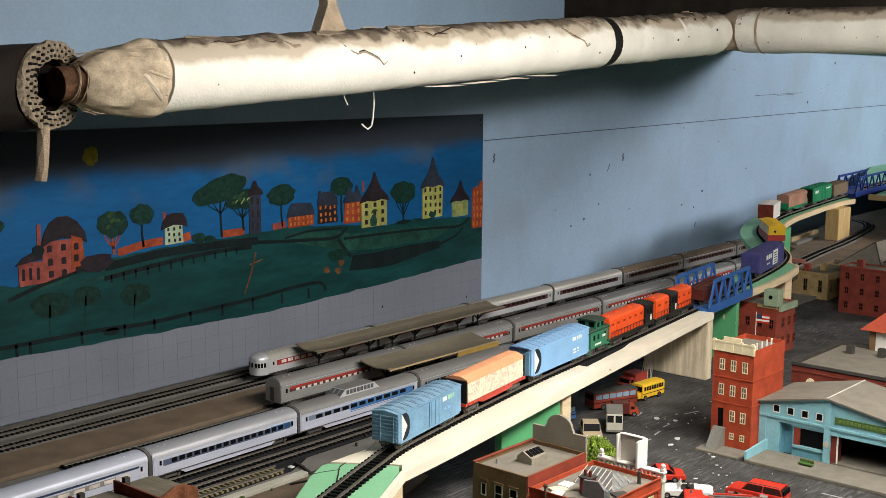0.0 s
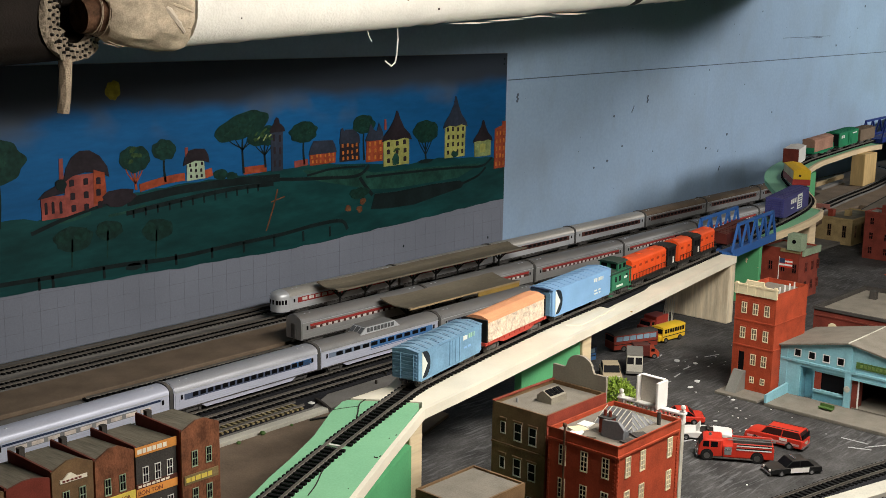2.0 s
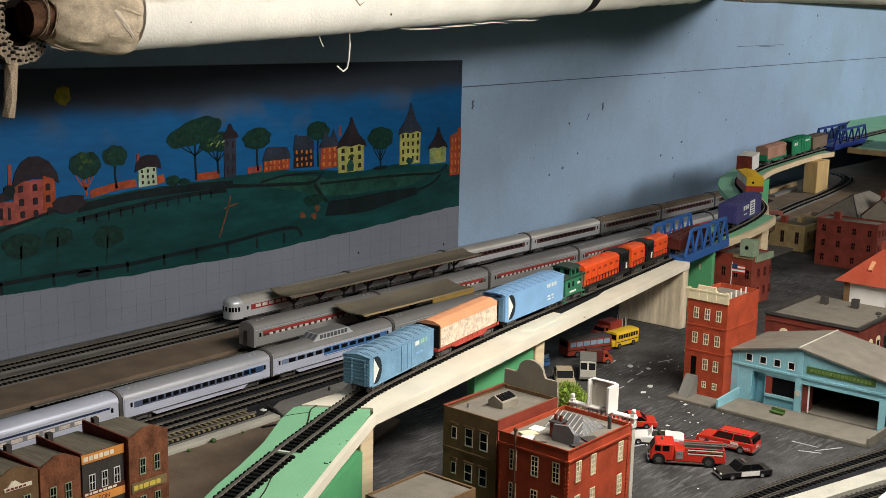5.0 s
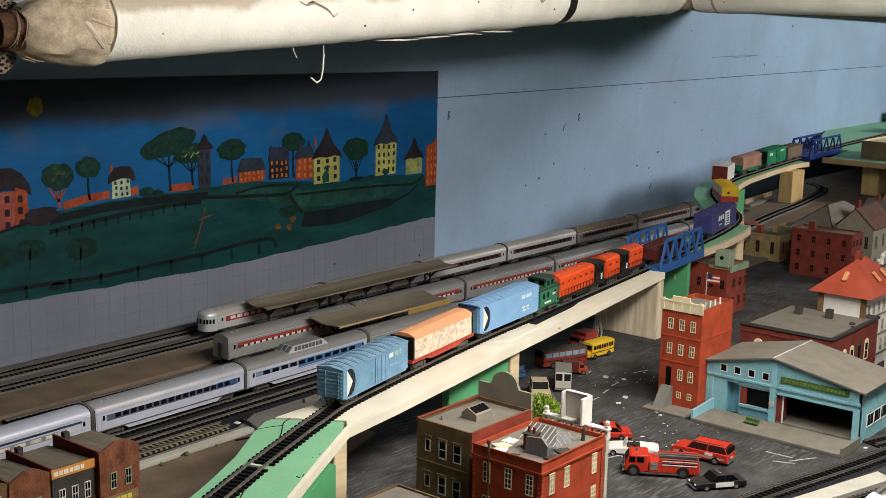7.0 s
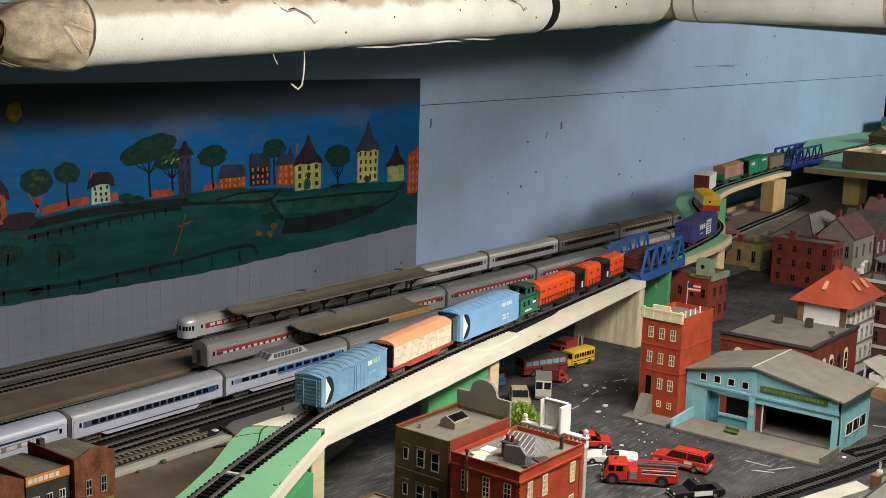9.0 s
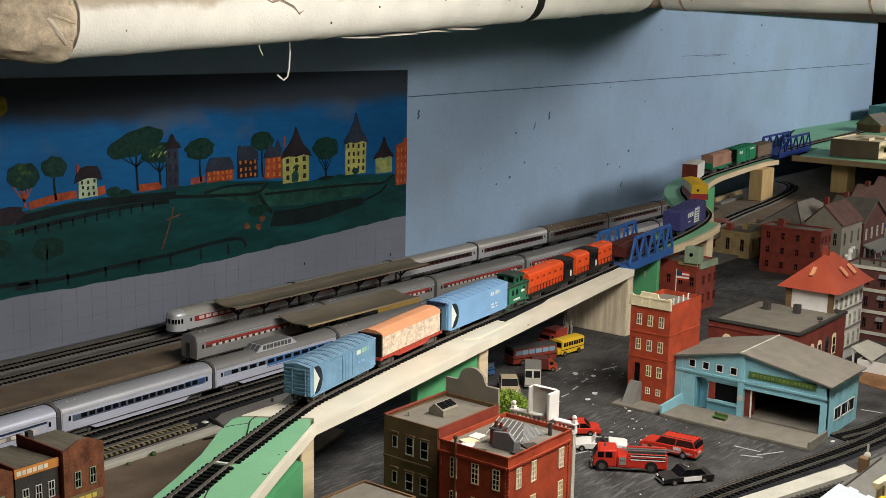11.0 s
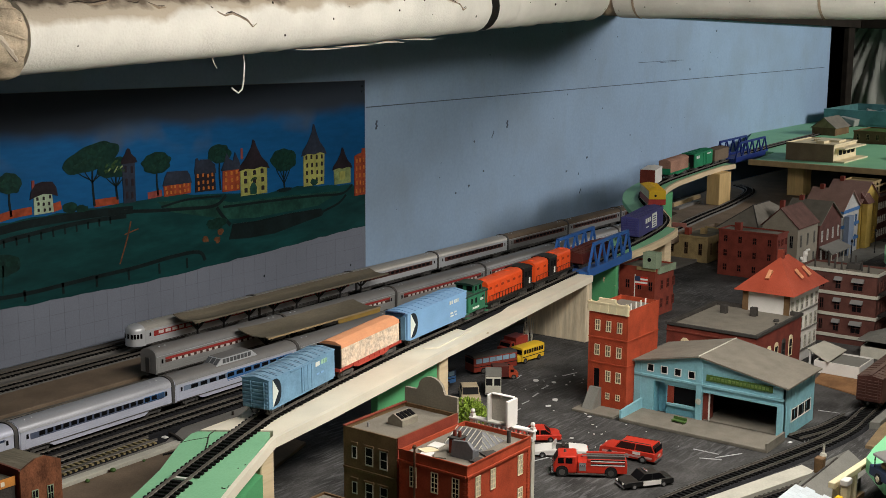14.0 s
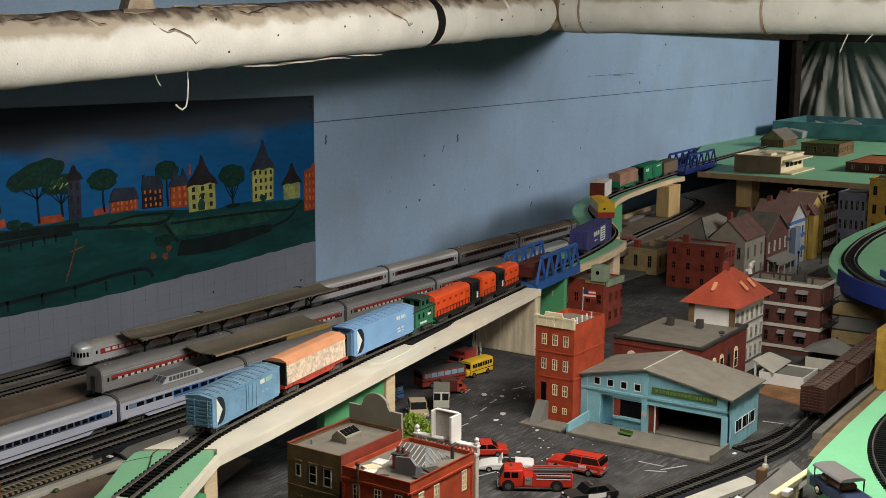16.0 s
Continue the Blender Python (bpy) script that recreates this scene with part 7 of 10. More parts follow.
M_HOOD = mat("dark_grey_metal", (0.15, 0.155, 0.165), 0.5, 0.2, var=0.15, dust=0.2)
# red brick corner block in front, with cream sashes
b = House("brick_building", "red brick block with cream sash windows and a littered roof", 0.998, 0.667, 1.109, 0.749, 0.119, M_BRICK_HI, M_SLATE, 0.0045)
for z in (0.0845, 0.0500, 0.0155):
    for u in (0.018, 0.0440, 0.069):
        b.win("W", u, z, 0.0084, 0.0205, "grid", M_TRIM)
    for u in (0.0175, 0.0430, 0.0915):
        b.win("S", u, z, 0.0088, 0.0205, "blind", M_TRIM)
for face, ln in (("W", 0.081), ("S", 0.108)):
    b.face_box("cornice", face, -0.001, 0.1075, ln, 0.1095, 0.0016, M_BRICK_HI)
    for k in range(26):
        b.face_box("quoin", face, 0.0005, 0.004 + 0.0040 * k, 0.0030, 0.0062 + 0.0040 * k, 0.0009, M_BRICK_HI)
        b.face_box("quoin", face, ln - 0.0035, 0.004 + 0.0040 * k, ln - 0.0008, 0.0062 + 0.0040 * k, 0.0009, M_BRICK_HI)
    b.face_box("coping", face, -0.001, 0.1188, ln + 0.001, 0.1203, 0.0010, M_BRICK_HI)
RZ = 0.1145
ch = b.box("chimney", 0.032, 0.033, RZ, 0.044, 0.045, RZ + 0.015, M_BRICK, "", 0.0005)
part("chimney_cap", Geo().box(0.031, 0.032, RZ + 0.0150, 0.045, 0.046, RZ + 0.0165, 0.0003), M_ROOFDK, b.t)
for y in (0.036, 0.042):
    part("chimney_pot", Geo().cyl((0.038, y, RZ + 0.0165), (0.038, y, RZ + 0.0225), 0.0017, n=8), M_BRICK_DK, b.t)
part("vent_hood", Geo().prism([(0.012, RZ), (0.037, RZ), (0.036, RZ + 0.0165), (0.018, RZ + 0.0185), (0.011, RZ + 0.0115)], "x", 0.0250, 0.0285), M_HOOD, b.t, "dark grey metal slab")
part("vent_hood", Geo().box(0.0285, 0.014, RZ, 0.040, 0.028, RZ + 0.008, 0.0006), M_HOOD, b.t)
# hipped roof light with pale ribs
x0, x1, y0, y1, zr, xm, ym = 0.052, 0.096, 0.020, 0.066, 0.0125, 0.074, 0.050
part("roof_light", Geo().add([(x0, y0, RZ), (x1, y0, RZ), (x1, y1, RZ), (x0, y1, RZ), (xm, y0 + 0.014, RZ + zr), (xm, y1 - 0.004, RZ + zr)], [(0, 3, 2, 1), (0, 1, 4), (1, 2, 5, 4), (2, 3, 5), (3, 0, 4, 5)]), M_HOOD, b.t, "ribbed roof light")
for k in range(8):
    q = y0 + 0.004 + (y1 - y0 - 0.006) * k / 7
    e = max(y0 + 0.014, min(y1 - 0.004, q))
    f = min(1.0, (q - y0) / 0.014)
    part("roof_rib", Geo().rings([(x0, q, RZ + 0.0006), (x0 + (xm - x0) * f, q, RZ + zr * f + 0.0006)], [0.0006, 0.0006], 4), M_CURB, b.t)
for k in range(6):
    q = x0 + 0.004 + (x1 - x0 - 0.008) * k / 5
    f = 1 - abs(q - xm) / (xm - x0)
    part("roof_rib", Geo().rings([(q, y0, RZ + 0.0006), (q, y0 + 0.014 * f, RZ + zr * f + 0.0006)], [0.0006, 0.0006], 4), M_CURB, b.t)
for x, y, a, m in ((0.014, 0.058, 20, M_WHITE), (0.024, 0.064, -15, M_TRIM), (0.040, 0.066, 10, M_WHITE), (0.018, 0.045, 35, M_SLATE), (0.030, 0.008, 5, M_ROOFDK), (0.052, 0.010, -20, M_ROOFDK)):
    g = Geo()
    g.m = pose(x, y, RZ + 0.0003, 3, 4, a)
    g.box(-0.0085, -0.006, 0, 0.0085, 0.006, 0.0012)
    part("roof_sheet", g, m, b.t)
part("downpipe", Geo().cyl((-0.0035, 0.0600, 0.02), (-0.0035, 0.0600, 0.126), 0.0011, n=8).ball((-0.0035, 0.0600, 0.127), 0.0024), M_RUST, b.t, "rusty standpipe")
part("vent_pipe", Geo().cyl((0.092, 0.014, RZ), (0.092, 0.014, RZ + 0.013), 0.002, n=10), M_ROOFDK, b.t)
# white balustrade with ball finials on the far side
bal = thing("balustrade", "white plaster balustrade with ball finials and a tall panel", "balustrade", m=Matrix.Translation((1.1215, 0.6715, 0.0)))
part("base_wall", Geo().box(0, 0.002, 0, 0.006, 0.080, 0.108), M_CURB, bal)
part("rail", Geo().box(-0.001, 0.001, 0.108, 0.007, 0.081, 0.1125, 0.0006), M_WHITE, bal)
for k in range(15):
    part("baluster", Geo().cyl((0.003, 0.005 + 0.0052 * k, 0.1125), (0.003, 0.005 + 0.0052 * k, 0.1175), 0.0013, n=6), M_WHITE, bal)
part("hand_rail", Geo().box(-0.001, 0, 0.1175, 0.007, 0.081, 0.120, 0.0006), M_WHITE, bal)
for y in (0.003, 0.078):
    p = part("pillar", Geo().box(0.0005, y - 0.0022, 0.112, 0.0055, y + 0.0022, 0.1225), M_WHITE, bal)
    part("finial", Geo().ball((0.003, y, 0.1255), 0.0027), M_WHITE, p)
# inner face greyer than the white edges: its shade is put into the colour
part("panel", Geo().box(0.006, 0.0285, 0.1200, 0.0085, 0.056, 0.148, 0.0004), M_CURB, bal, "tall open panel, inner shade put into its greyer colour")
part("panel_side", Geo().box(-0.010, 0.0255, 0.1200, 0.009, 0.0284, 0.1485, 0.0005), M_WHITE, bal, "white panel edge")
part("panel_side", Geo().box(-0.001, 0.0561, 0.1200, 0.009, 0.0580, 0.1485, 0.0005), M_WHITE, bal, "white panel edge")
part("panel_top", Geo().box(0.004, 0.0285, 0.1481, 0.009, 0.056, 0.1493, 0.0004), M_WHITE, bal, "white panel edge")

# brown brick store with a shaped gable
b = House("brick_store", "brown brick store with grey roof and a shaped gable", 1.010, 0.7615, 1.112, 0.831, 0.1235, M_BRICK_BR, M_SLATE, 0.0040)
b.box("side_wall", 0.0005, -0.0012, 0.0, 0.102, -0.0002, 0.1240, M_BRICK, "red brick side wall")
b.box("coping", -0.0005, 0.0662, 0.1236, 0.102, 0.0700, 0.1246, M_BRICK)
for z in (0.088, 0.050, 0.014):
    b.win("W", 0.0150, z + 0.004, 0.0066, 0.0125, "blank2", M_CURB)
    b.win("W", 0.0345, z, 0.0100, 0.0190, "half", M_CURB)
    b.win("W", 0.0535, z, 0.0100, 0.0190, "half", M_CURB)
    for u, w in ((0.0150, 0.0075), (0.0345, 0.0105), (0.0535, 0.0105)):
        b.face_box("lintel", "W", u - w / 2 - 0.001, z + 0.0192, u + w / 2 + 0.001, z + 0.0212, 0.0016, M_BRICK_BR)
b.face_box("belt_course", "W", 0, 0.0795, 0.0695, 0.0815, 0.0012, M_BRICK_BR)
gab = [(0.0, 0.10), (0.0700, 0.10), (0.0700, 0.1405), (0.0535, 0.1405), (0.0520, 0.1440)] + [(0.0348 + 0.0165 * math.cos(a), 0.1445 + 0.0125 * math.sin(a)) for a in [math.pi * i / 10 for i in range(11)]] + [(0.0176, 0.1440), (0.0160, 0.1405), (0.0, 0.1405)]
part("gable", Geo().prism(gab, "x", 0.1022, 0.1055), M_STONE_W, b.t, "grey shaped gable with a pale coping")
part("skylight", Geo().prism([(0.024, 0.1196), (0.043, 0.1196), (0.043, 0.1262), (0.036, 0.1322), (0.024, 0.1262)], "x", 0.040, 0.066), M_STONE_W, b.t, "grey skylight box with a sloped glazed side")
for k in range(4):
    part("skylight_pane", Geo().prism([(0.0262, 0.1276), (0.0345, 0.1317), (0.0342, 0.1323), (0.0259, 0.1282)], "x", 0.0418 + 0.0060 * k, 0.0464 + 0.0060 * k), M_WINDARK, b.t)
part("roof_pipe", Geo().cyl((0.022, 0.055, 0.1195), (0.022, 0.055, 0.1240), 0.0013, n=8), M_ROOFGREY, b.t)
# flat-roofed store in the near corner
b = House("brick_store", "low brown store with a tan flat roof beside the ramp", 0.862, 0.735, 0.945, 0.800, 0.080, M_BRICK_BR, M_SLATE, 0.002)

# bush
bush = thing("bush", "yellow-green lichen bush behind the balustrade", "bush", m=Matrix.Translation((1.150, 0.774, 0.0)))
rl = random.Random(14)
part("stem", Geo().cyl((0, 0, 0), (0.003, 0, 0.09), 0.004, 0.002, 7), M_BRICK_BR, bush)
g = Geo()
for k in range(1700):
    a, e, q = rl.uniform(0, 6.283), rl.uniform(-1.2, 1.5), rl.uniform(0.2, 1.0) ** 0.5
    p = Vector((0.025 * q * math.cos(a) * math.cos(e), 0.025 * q * math.sin(a) * math.cos(e), 0.109 + 0.021 * q * math.sin(e) * (0.75 + 0.25 * math.sin(5 * a + 3 * e))))
    s = rl.uniform(0.0010, 0.0024)
    g.m = Matrix.Translation(p) @ Euler((rl.uniform(0, 6), rl.uniform(0, 6), 0)).to_matrix().to_4x4()
    g.prism([(-s, 0), (0, -s * 0.6), (s, 0), (0, s * 0.7)], "z", -0.0002, 0.0002)
tagged(part("leaves", g, M_LEAF, bush), kind="stuff")

# tall red house with cream parapet
b = House("brick_house", "tall red brick house with a cream parapet and front steps", 1.562, 0.8005, 1.652, 0.861, 0.1425, M_BRICK_HI, M_SLATE, 0.006)
for z in (0.1105, 0.0755):
    for u in (0.014, 0.031, 0.048):
        b.win("W", u, z, 0.0078, 0.0150, "dusty", M_TRIM)
        b.face_box("lintel", "W", u - 0.005, z + 0.0155, u + 0.005, z + 0.0175, 0.0008, M_BRICK_HI)
for u in (0.032, 0.048):
    b.win("W", u, 0.0400, 0.0078, 0.0150, "dusty", M_TRIM)
    b.win("W", u, 0.0150, 0.0066, 0.0085, "dusty", M_TRIM)
# dark panel set on the wall: shade of the open doorway as colour
d = b.face_box("door", "W", 0.0105, 0.030, 0.0185, 0.0560, 0.0006, M_WINDARK, "dark panel with the open doorway's shade in its colour")
b.face_box("door_frame", "W", 0.0090, 0.030, 0.0103, 0.0575, 0.0012, M_BRICK_HI)
for z in (0.0640, 0.0995):
    b.face_box("belt_course", "W", 0, z, 0.0605, z + 0.0018, 0.0010, M_BRICK_HI)
    b.face_box("belt_course", "S", 0, z, 0.090, z + 0.0018, 0.0010, M_BRICK_HI)
b.face_box("parapet", "W", -0.0015, 0.1365, 0.0620, 0.1500, 0.0026, M_TRIM, "cream moulded parapet")
b.face_box("parapet_panel", "W", 0.016, 0.1500, 0.042, 0.1570, 0.0030, M_TRIM)
b.face_box("parapet_rim", "W", -0.002, 0.1485, 0.0625, 0.1508, 0.0036, M_TRIM)
for u in (0.002, 0.016, 0.029, 0.042, 0.0590):
    b.face_box("parapet_post", "W", u - 0.0020, 0.1365, u + 0.0020, 0.1525, 0.0032, M_TRIM)
for u in (0.008, 0.022, 0.036, 0.050):
    b.face_box("side_post", "S", u - 0.0012, 0.1425, u + 0.0012, 0.1525, -0.0012, M_WHITE)
b.face_box("side_rail", "S", 0.0, 0.1425, 0.090, 0.1436, 0.0006, M_BRICK_HI)
part("base_slab", Geo().box(-0.036, 0.0, 0, 0.0, 0.064, 0.0035, 0.0005), M_SLATE, b.t)
part("front_steps", Geo().prism([(-0.026, 0.0035), (-0.0002, 0.0035), (-0.0002, 0.0300), (-0.006, 0.0300)], "y", 0.038, 0.054), M_STONE, b.t, "grey moulded front steps")

# turquoise fire station
b = House("fire_station", "turquoise plastic fire station with grey gabled roof and open garage", 1.585, 0.585, 1.692, 0.799, 0.0705, M_TURQ, M_SLATE, roof=False)
D, W = b.D, b.W
for o in [o for o in b.t.children if o.name.startswith("wall")][2:3]:
    bpy.data.objects.remove(o)


def fs_front(name, y0, z0, y1, z1, x=0.0, thick=0.003, material=None, label=""):
    return part(name, Geo().box(x, y0, z0, x + thick, y1, z1), material or M_TURQ, b.t, label)


fs_front("wall", 0.0, 0.0465, D, 0.0700)
part("gable", Geo().prism([(0.0, 0.0700), (D, 0.0700), (0.118, 0.0910)], "x", 0.0, 0.003), M_TURQ, b.t)
part("gable", Geo().prism([(0.0, 0.0700), (D, 0.0700), (0.118, 0.0910)], "x", W - 0.003, W), M_TURQ, b.t)
fs_front("post", 0.0, 0.0, 0.009, 0.0465, -0.001, 0.006)
fs_front("post", 0.114, 0.0, 0.122, 0.0895, -0.002, 0.006)
fs_front("post", 0.205, 0.0, D + 0.001, 0.070, -0.001, 0.005)
fs_front("wall", 0.186, 0.0, 0.205, 0.0465)
fs_front("wall", 0.166, 0.0, 0.186, 0.0465, 0.016, 0.003, M_TURQ_SHADE)
part("return_wall", Geo().box(0.003, 0.1845, 0.0, 0.019, 0.1865, 0.0465), M_TURQ_SHADE, b.t)
part("return_wall", Geo().box(0.003, 0.1660, 0.0, 0.019, 0.1675, 0.0465), M_TURQ_SHADE, b.t)
fs_front("wall", 0.122, 0.0, 0.166, 0.016, 0.004, 0.003, M_TURQ_SHADE)
fs_front("window_sill", 0.122, 0.0158, 0.166, 0.0190, 0.0, 0.007)
fs_front("wall", 0.122, 0.0432, 0.170, 0.0465, 0.002, 0.003)
fs_front("window_post", 0.157, 0.0190, 0.166, 0.0432, 0.003, 0.003, M_BRICK, "reddish peeling window post")
fs_front("pane", 0.122, 0.0190, 0.157, 0.0432, 0.005, 0.001, M_WINDARK)
fs_front("ledge", 0.0, 0.0515, D, 0.0545, -0.0025, 0.005)
fs_front("garage_lintel", 0.009, 0.0435, 0.114, 0.0464, -0.0012, 0.004)
# black backing: the garage's inner darkness is put into its colour
fs_front("inner_wall", 0.002, 0.0, D - 0.002, 0.062, 0.085, 0.002, M_BLACK)
fs_front("garage_door_leaf", 0.106, 0.0, 0.114, 0.0430, 0.004, 0.016, M_BRICK_DK, "folded dark red garage door")
fs_front("door_edge", 0.1035, 0.0, 0.1055, 0.0430, 0.003, 0.001, M_WHITE)
part("garage_floor", Geo().box(0.003, 0.002, 0.0, 0.085, 0.112, 0.0052), M_SLATE, b.t)
for k in range(4):
    w = b.win("W", 0.0235 + 0.0203 * k, 0.0590, 0.0098, 0.0105, "plain", M_WHITE)
sign = fs_front("sign_board", 0.016, 0.0605, 0.108, 0.0690, -0.0018, 0.0016, M_SIGN_G, "green sign board with worn raised letters")
for k in range(16):
    fs_front("lettering", 0.021 + 0.0052 * k, 0.0630, 0.0245 + 0.0052 * k, 0.0668, -0.0024, 0.0006, mat("olive_letters", (0.16, 0.24, 0.07), 0.6, var=0.3) if k == 0 else bpy.data.materials["olive_letters"])
for y0, y1, z0, z1 in ((-0.007, 0.118, 0.0695, 0.0915), (0.118, D + 0.007, 0.0915, 0.0695)):
    part("roof", Geo().add([(-0.007, y0, z0), (W + 0.007, y0, z0), (W + 0.007, y1, z1), (-0.007, y1, z1), (-0.007, y0, z0 + 0.002), (W + 0.007, y0, z0 + 0.002), (W + 0.007, y1, z1 + 0.002), (-0.007, y1, z1 + 0.002)], [(0, 1, 2, 3), (7, 6, 5, 4), (0, 4, 5, 1), (2, 6, 7, 3), (1, 5, 6, 2), (0, 3, 7, 4)]), M_SLATE, b.t, "grey textured roof slope")
part("ridge_cap", Geo().cyl((-0.0075, 0.118, 0.0932), (W + 0.0075, 0.118, 0.0932), 0.0011, n=8), M_CURB, b.t)
for k in range(3):
    b.win("S", 0.036 + 0.0235 * k, 0.018, 0.0225, 0.0170, "plain", M_WHITE)
for k in range(7):
    b.face_box("clapboard", "S", 0.008 + 0.014 * k, 0.0, 0.0088 + 0.014 * k, 0.066, 0.0005, M_TURQ)
part("forecourt", Geo().box(-0.060, -0.004, 0.0, 0.0, 0.2050, 0.0046, 0.0006), M_SLATE, b.t, "grey-brown forecourt slab")
part("low_wall", Geo().prism([(-0.060, 0.0046), (0.002, 0.0046), (0.002, 0.0190), (-0.060, 0.0155)], "y", 0.2015, 0.2047), M_TURQ, b.t)
part("forecourt_wall", Geo().box(-0.060, -0.004, 0.0046, -0.002, -0.001, 0.0125), M_SLATE, b.t)
part("emblem", Geo().cyl((-0.0025, 0.1175, 0.030), (-0.0035, 0.1175, 0.030), 0.0042, n=12), M_CURB, b.t)
bench = thing("bench", "small dull green bench on the forecourt", "bench", m=pose(1.556, 0.717, 0.0046, 0, 0, -4))
part("seat", Geo().box(-0.0035, -0.010, 0.002, 0.0035, 0.010, 0.0034, 0.0003), M_SIGN_G, bench)
part("backrest", Geo().box(0.0028, -0.010, 0.0034, 0.0038, 0.010, 0.0072, 0.0002), M_SIGN_G, bench)
for y in (-0.008, 0.007):
    part("leg", Geo().box(-0.003, y, 0.0, 0.003, y + 0.0012, 0.0020), M_SIGN_G, bench)

# dark brick warehouse with arched windows
b = House("brick_warehouse", "dark red brick warehouse with grey roof and white arched windows", 1.738, 0.689, 1.912, 0.829, 0.0895, M_BRICK_DK, M_SLATE, 0.0042)
for face, ln in (("W", 0.140), ("S", 0.174), ("N", 0.174), ("E", 0.140)):
    b.face_box("coping", face, -0.002, 0.0870, ln + 0.002, 0.0912, 0.0018, M_ROOFDK)
    b.face_box("parapet_lining", face, 0.0005, 0.0850, ln - 0.0005, 0.0908, -0.0032, M_ROOFDK)
for k in range(4):
    b.win("S", 0.048 + 0.028 * k, 0.034, 0.0135, 0.026, "arch", M_TRIM if k != 2 else M_ROOFDK)
    b.win("W", 0.030 + 0.030 * k, 0.045, 0.0130, 0.020, "arch", M_TRIM)
b.face_box("belt_course", "W", 0, 0.078, 0.142, 0.080, 0.0012, M_BRICK_DK)
for x, y, h in ((0.120, 0.100, 0.013), (0.128, 0.055, 0.014)):
    part("chimney", Geo().box(x, y, 0.085, x + 0.009, y + 0.010, 0.085 + h, 0.0005), M_ROOFDK, b.t)
part("roof_debris", Geo().ball((0.118, 0.018, 0.087), 0.005, 8, 0.6).ball((0.103, 0.012, 0.086), 0.0028, 8, 0.6), M_ROOFDK, b.t)

# white house with red hipped roof
b = House("timbered_house", "white timbered house with a red hipped roof", 1.905, 0.707, 2.030, 0.781, 0.118, M_WHITE, M_ROOFRED, roof=False)
part("roof", Geo().add([(-0.014, -0.012, 0.118), (0.137, -0.012, 0.118), (0.137, 0.086, 0.118), (-0.014, 0.086, 0.118), (0.048, 0.037, 0.165), (0.082, 0.037, 0.165)], [(0, 3, 2, 1), (0, 1, 5, 4), (1, 2, 5), (2, 3, 4, 5), (3, 0, 4)]), M_ROOFRED, b.t, "red tiled hipped roof")
b.face_box("timber_post", "W", -0.001, 0.0, 0.008, 0.118, 0.002, M_BRICK_BR)
b.face_box("timber_post", "W", 0.066, 0.0, 0.075, 0.118, 0.002, M_BRICK_BR)
for z in (0.096, 0.064, 0.032):
    for k in range(6):
        b.win("S", 0.012 + 0.0205 * k, z - 0.010, 0.0095, 0.0185, "sash", M_CURB)
    b.face_box("beam", "S", 0, z - 0.0150, 0.125, z - 0.0128, 0.0014, M_STONE)
for x, y, rz in ((0.014, 0.040, 0), (0.050, 0.006, 90), (0.082, 0.006, 90)):
    g = Geo()
    g.m = pose(x, y, 0.1420, 0 if rz == 0 else 43, -37 if rz == 0 else 0, 0)
    g.box(-0.009 if rz == 0 else -0.002, -0.003 if rz == 0 else -0.009, -0.001, 0.009 if rz == 0 else 0.002, 0.003 if rz == 0 else 0.009, 0.0022)
    part("dormer_strip", g, M_SALMON, b.t)
part("chimney", Geo().box(0.050, 0.034, 0.158, 0.060, 0.043, 0.176, 0.0004), M_BRICK, b.t)
part("chimney", Geo().box(0.080, 0.046, 0.155, 0.088, 0.054, 0.172, 0.0004), M_BRICK_MAROON, b.t)

# maroon apartment block
b = House("apartment_block", "maroon brick apartment block with cream bands and awnings", 2.113, 0.640, 2.180, 0.772, 0.124, M_BRICK_MAROON, M_SLATE, 0.003)
for z in (0.119, 0.082, 0.046, 0.010):
    b.face_box("band", "W", -0.001, z, 0.133, z + 0.0052, 0.0022, M_CURB, "cream stone band")
    b.face_box("band", "S", -0.001, z, 0.068, z + 0.0052, 0.0022, M_CURB, "cream stone band")
aw = Geo().prism([(0.0, 0.0), (-0.0075, -0.0052), (-0.0075, -0.0062), (0.0, -0.0062)], "x", -0.010, 0.010).mesh("awning", M_ROOFGREY)
aw2 = Geo().prism([(0.0, 0.0), (-0.0065, -0.0050), (-0.0065, -0.0060), (0.0, -0.0060)], "x", -0.0065, 0.0065).mesh("awning", M_ROOFGREY)
for z in (0.092, 0.056, 0.020):
    for u, w, a in ((0.012, 0.010, aw2), (0.042, 0.007, None), (0.068, 0.010, aw2), (0.101, 0.017, aw)):
        b.win("W", u, z, w, 0.0185, "sash", M_BRICK_MAROON)
        if a:
            placed("awning", a, b.t, b.place("W", u, z + 0.0210, 0.0005), "grey awning")
    for u in (0.016, 0.034, 0.052):
        b.win("S", u, z, 0.009, 0.0185, "sash", M_BRICK_MAROON)
    fe = part("fire_escape", Geo().box(0.006, -0.014, z - 0.003, 0.058, -0.0005, z - 0.002), M_BLACK, b.t, "black iron fire escape")
    part("railing", Geo().box(0.006, -0.014, z + 0.007, 0.058, -0.0135, z + 0.008), M_BLACK, fe)
    for k in range(8):
        part("baluster", Geo().box(0.006 + 0.0074 * k, -0.014, z - 0.002, 0.0066 + 0.0074 * k, -0.0135, z + 0.008), M_BLACK, fe)
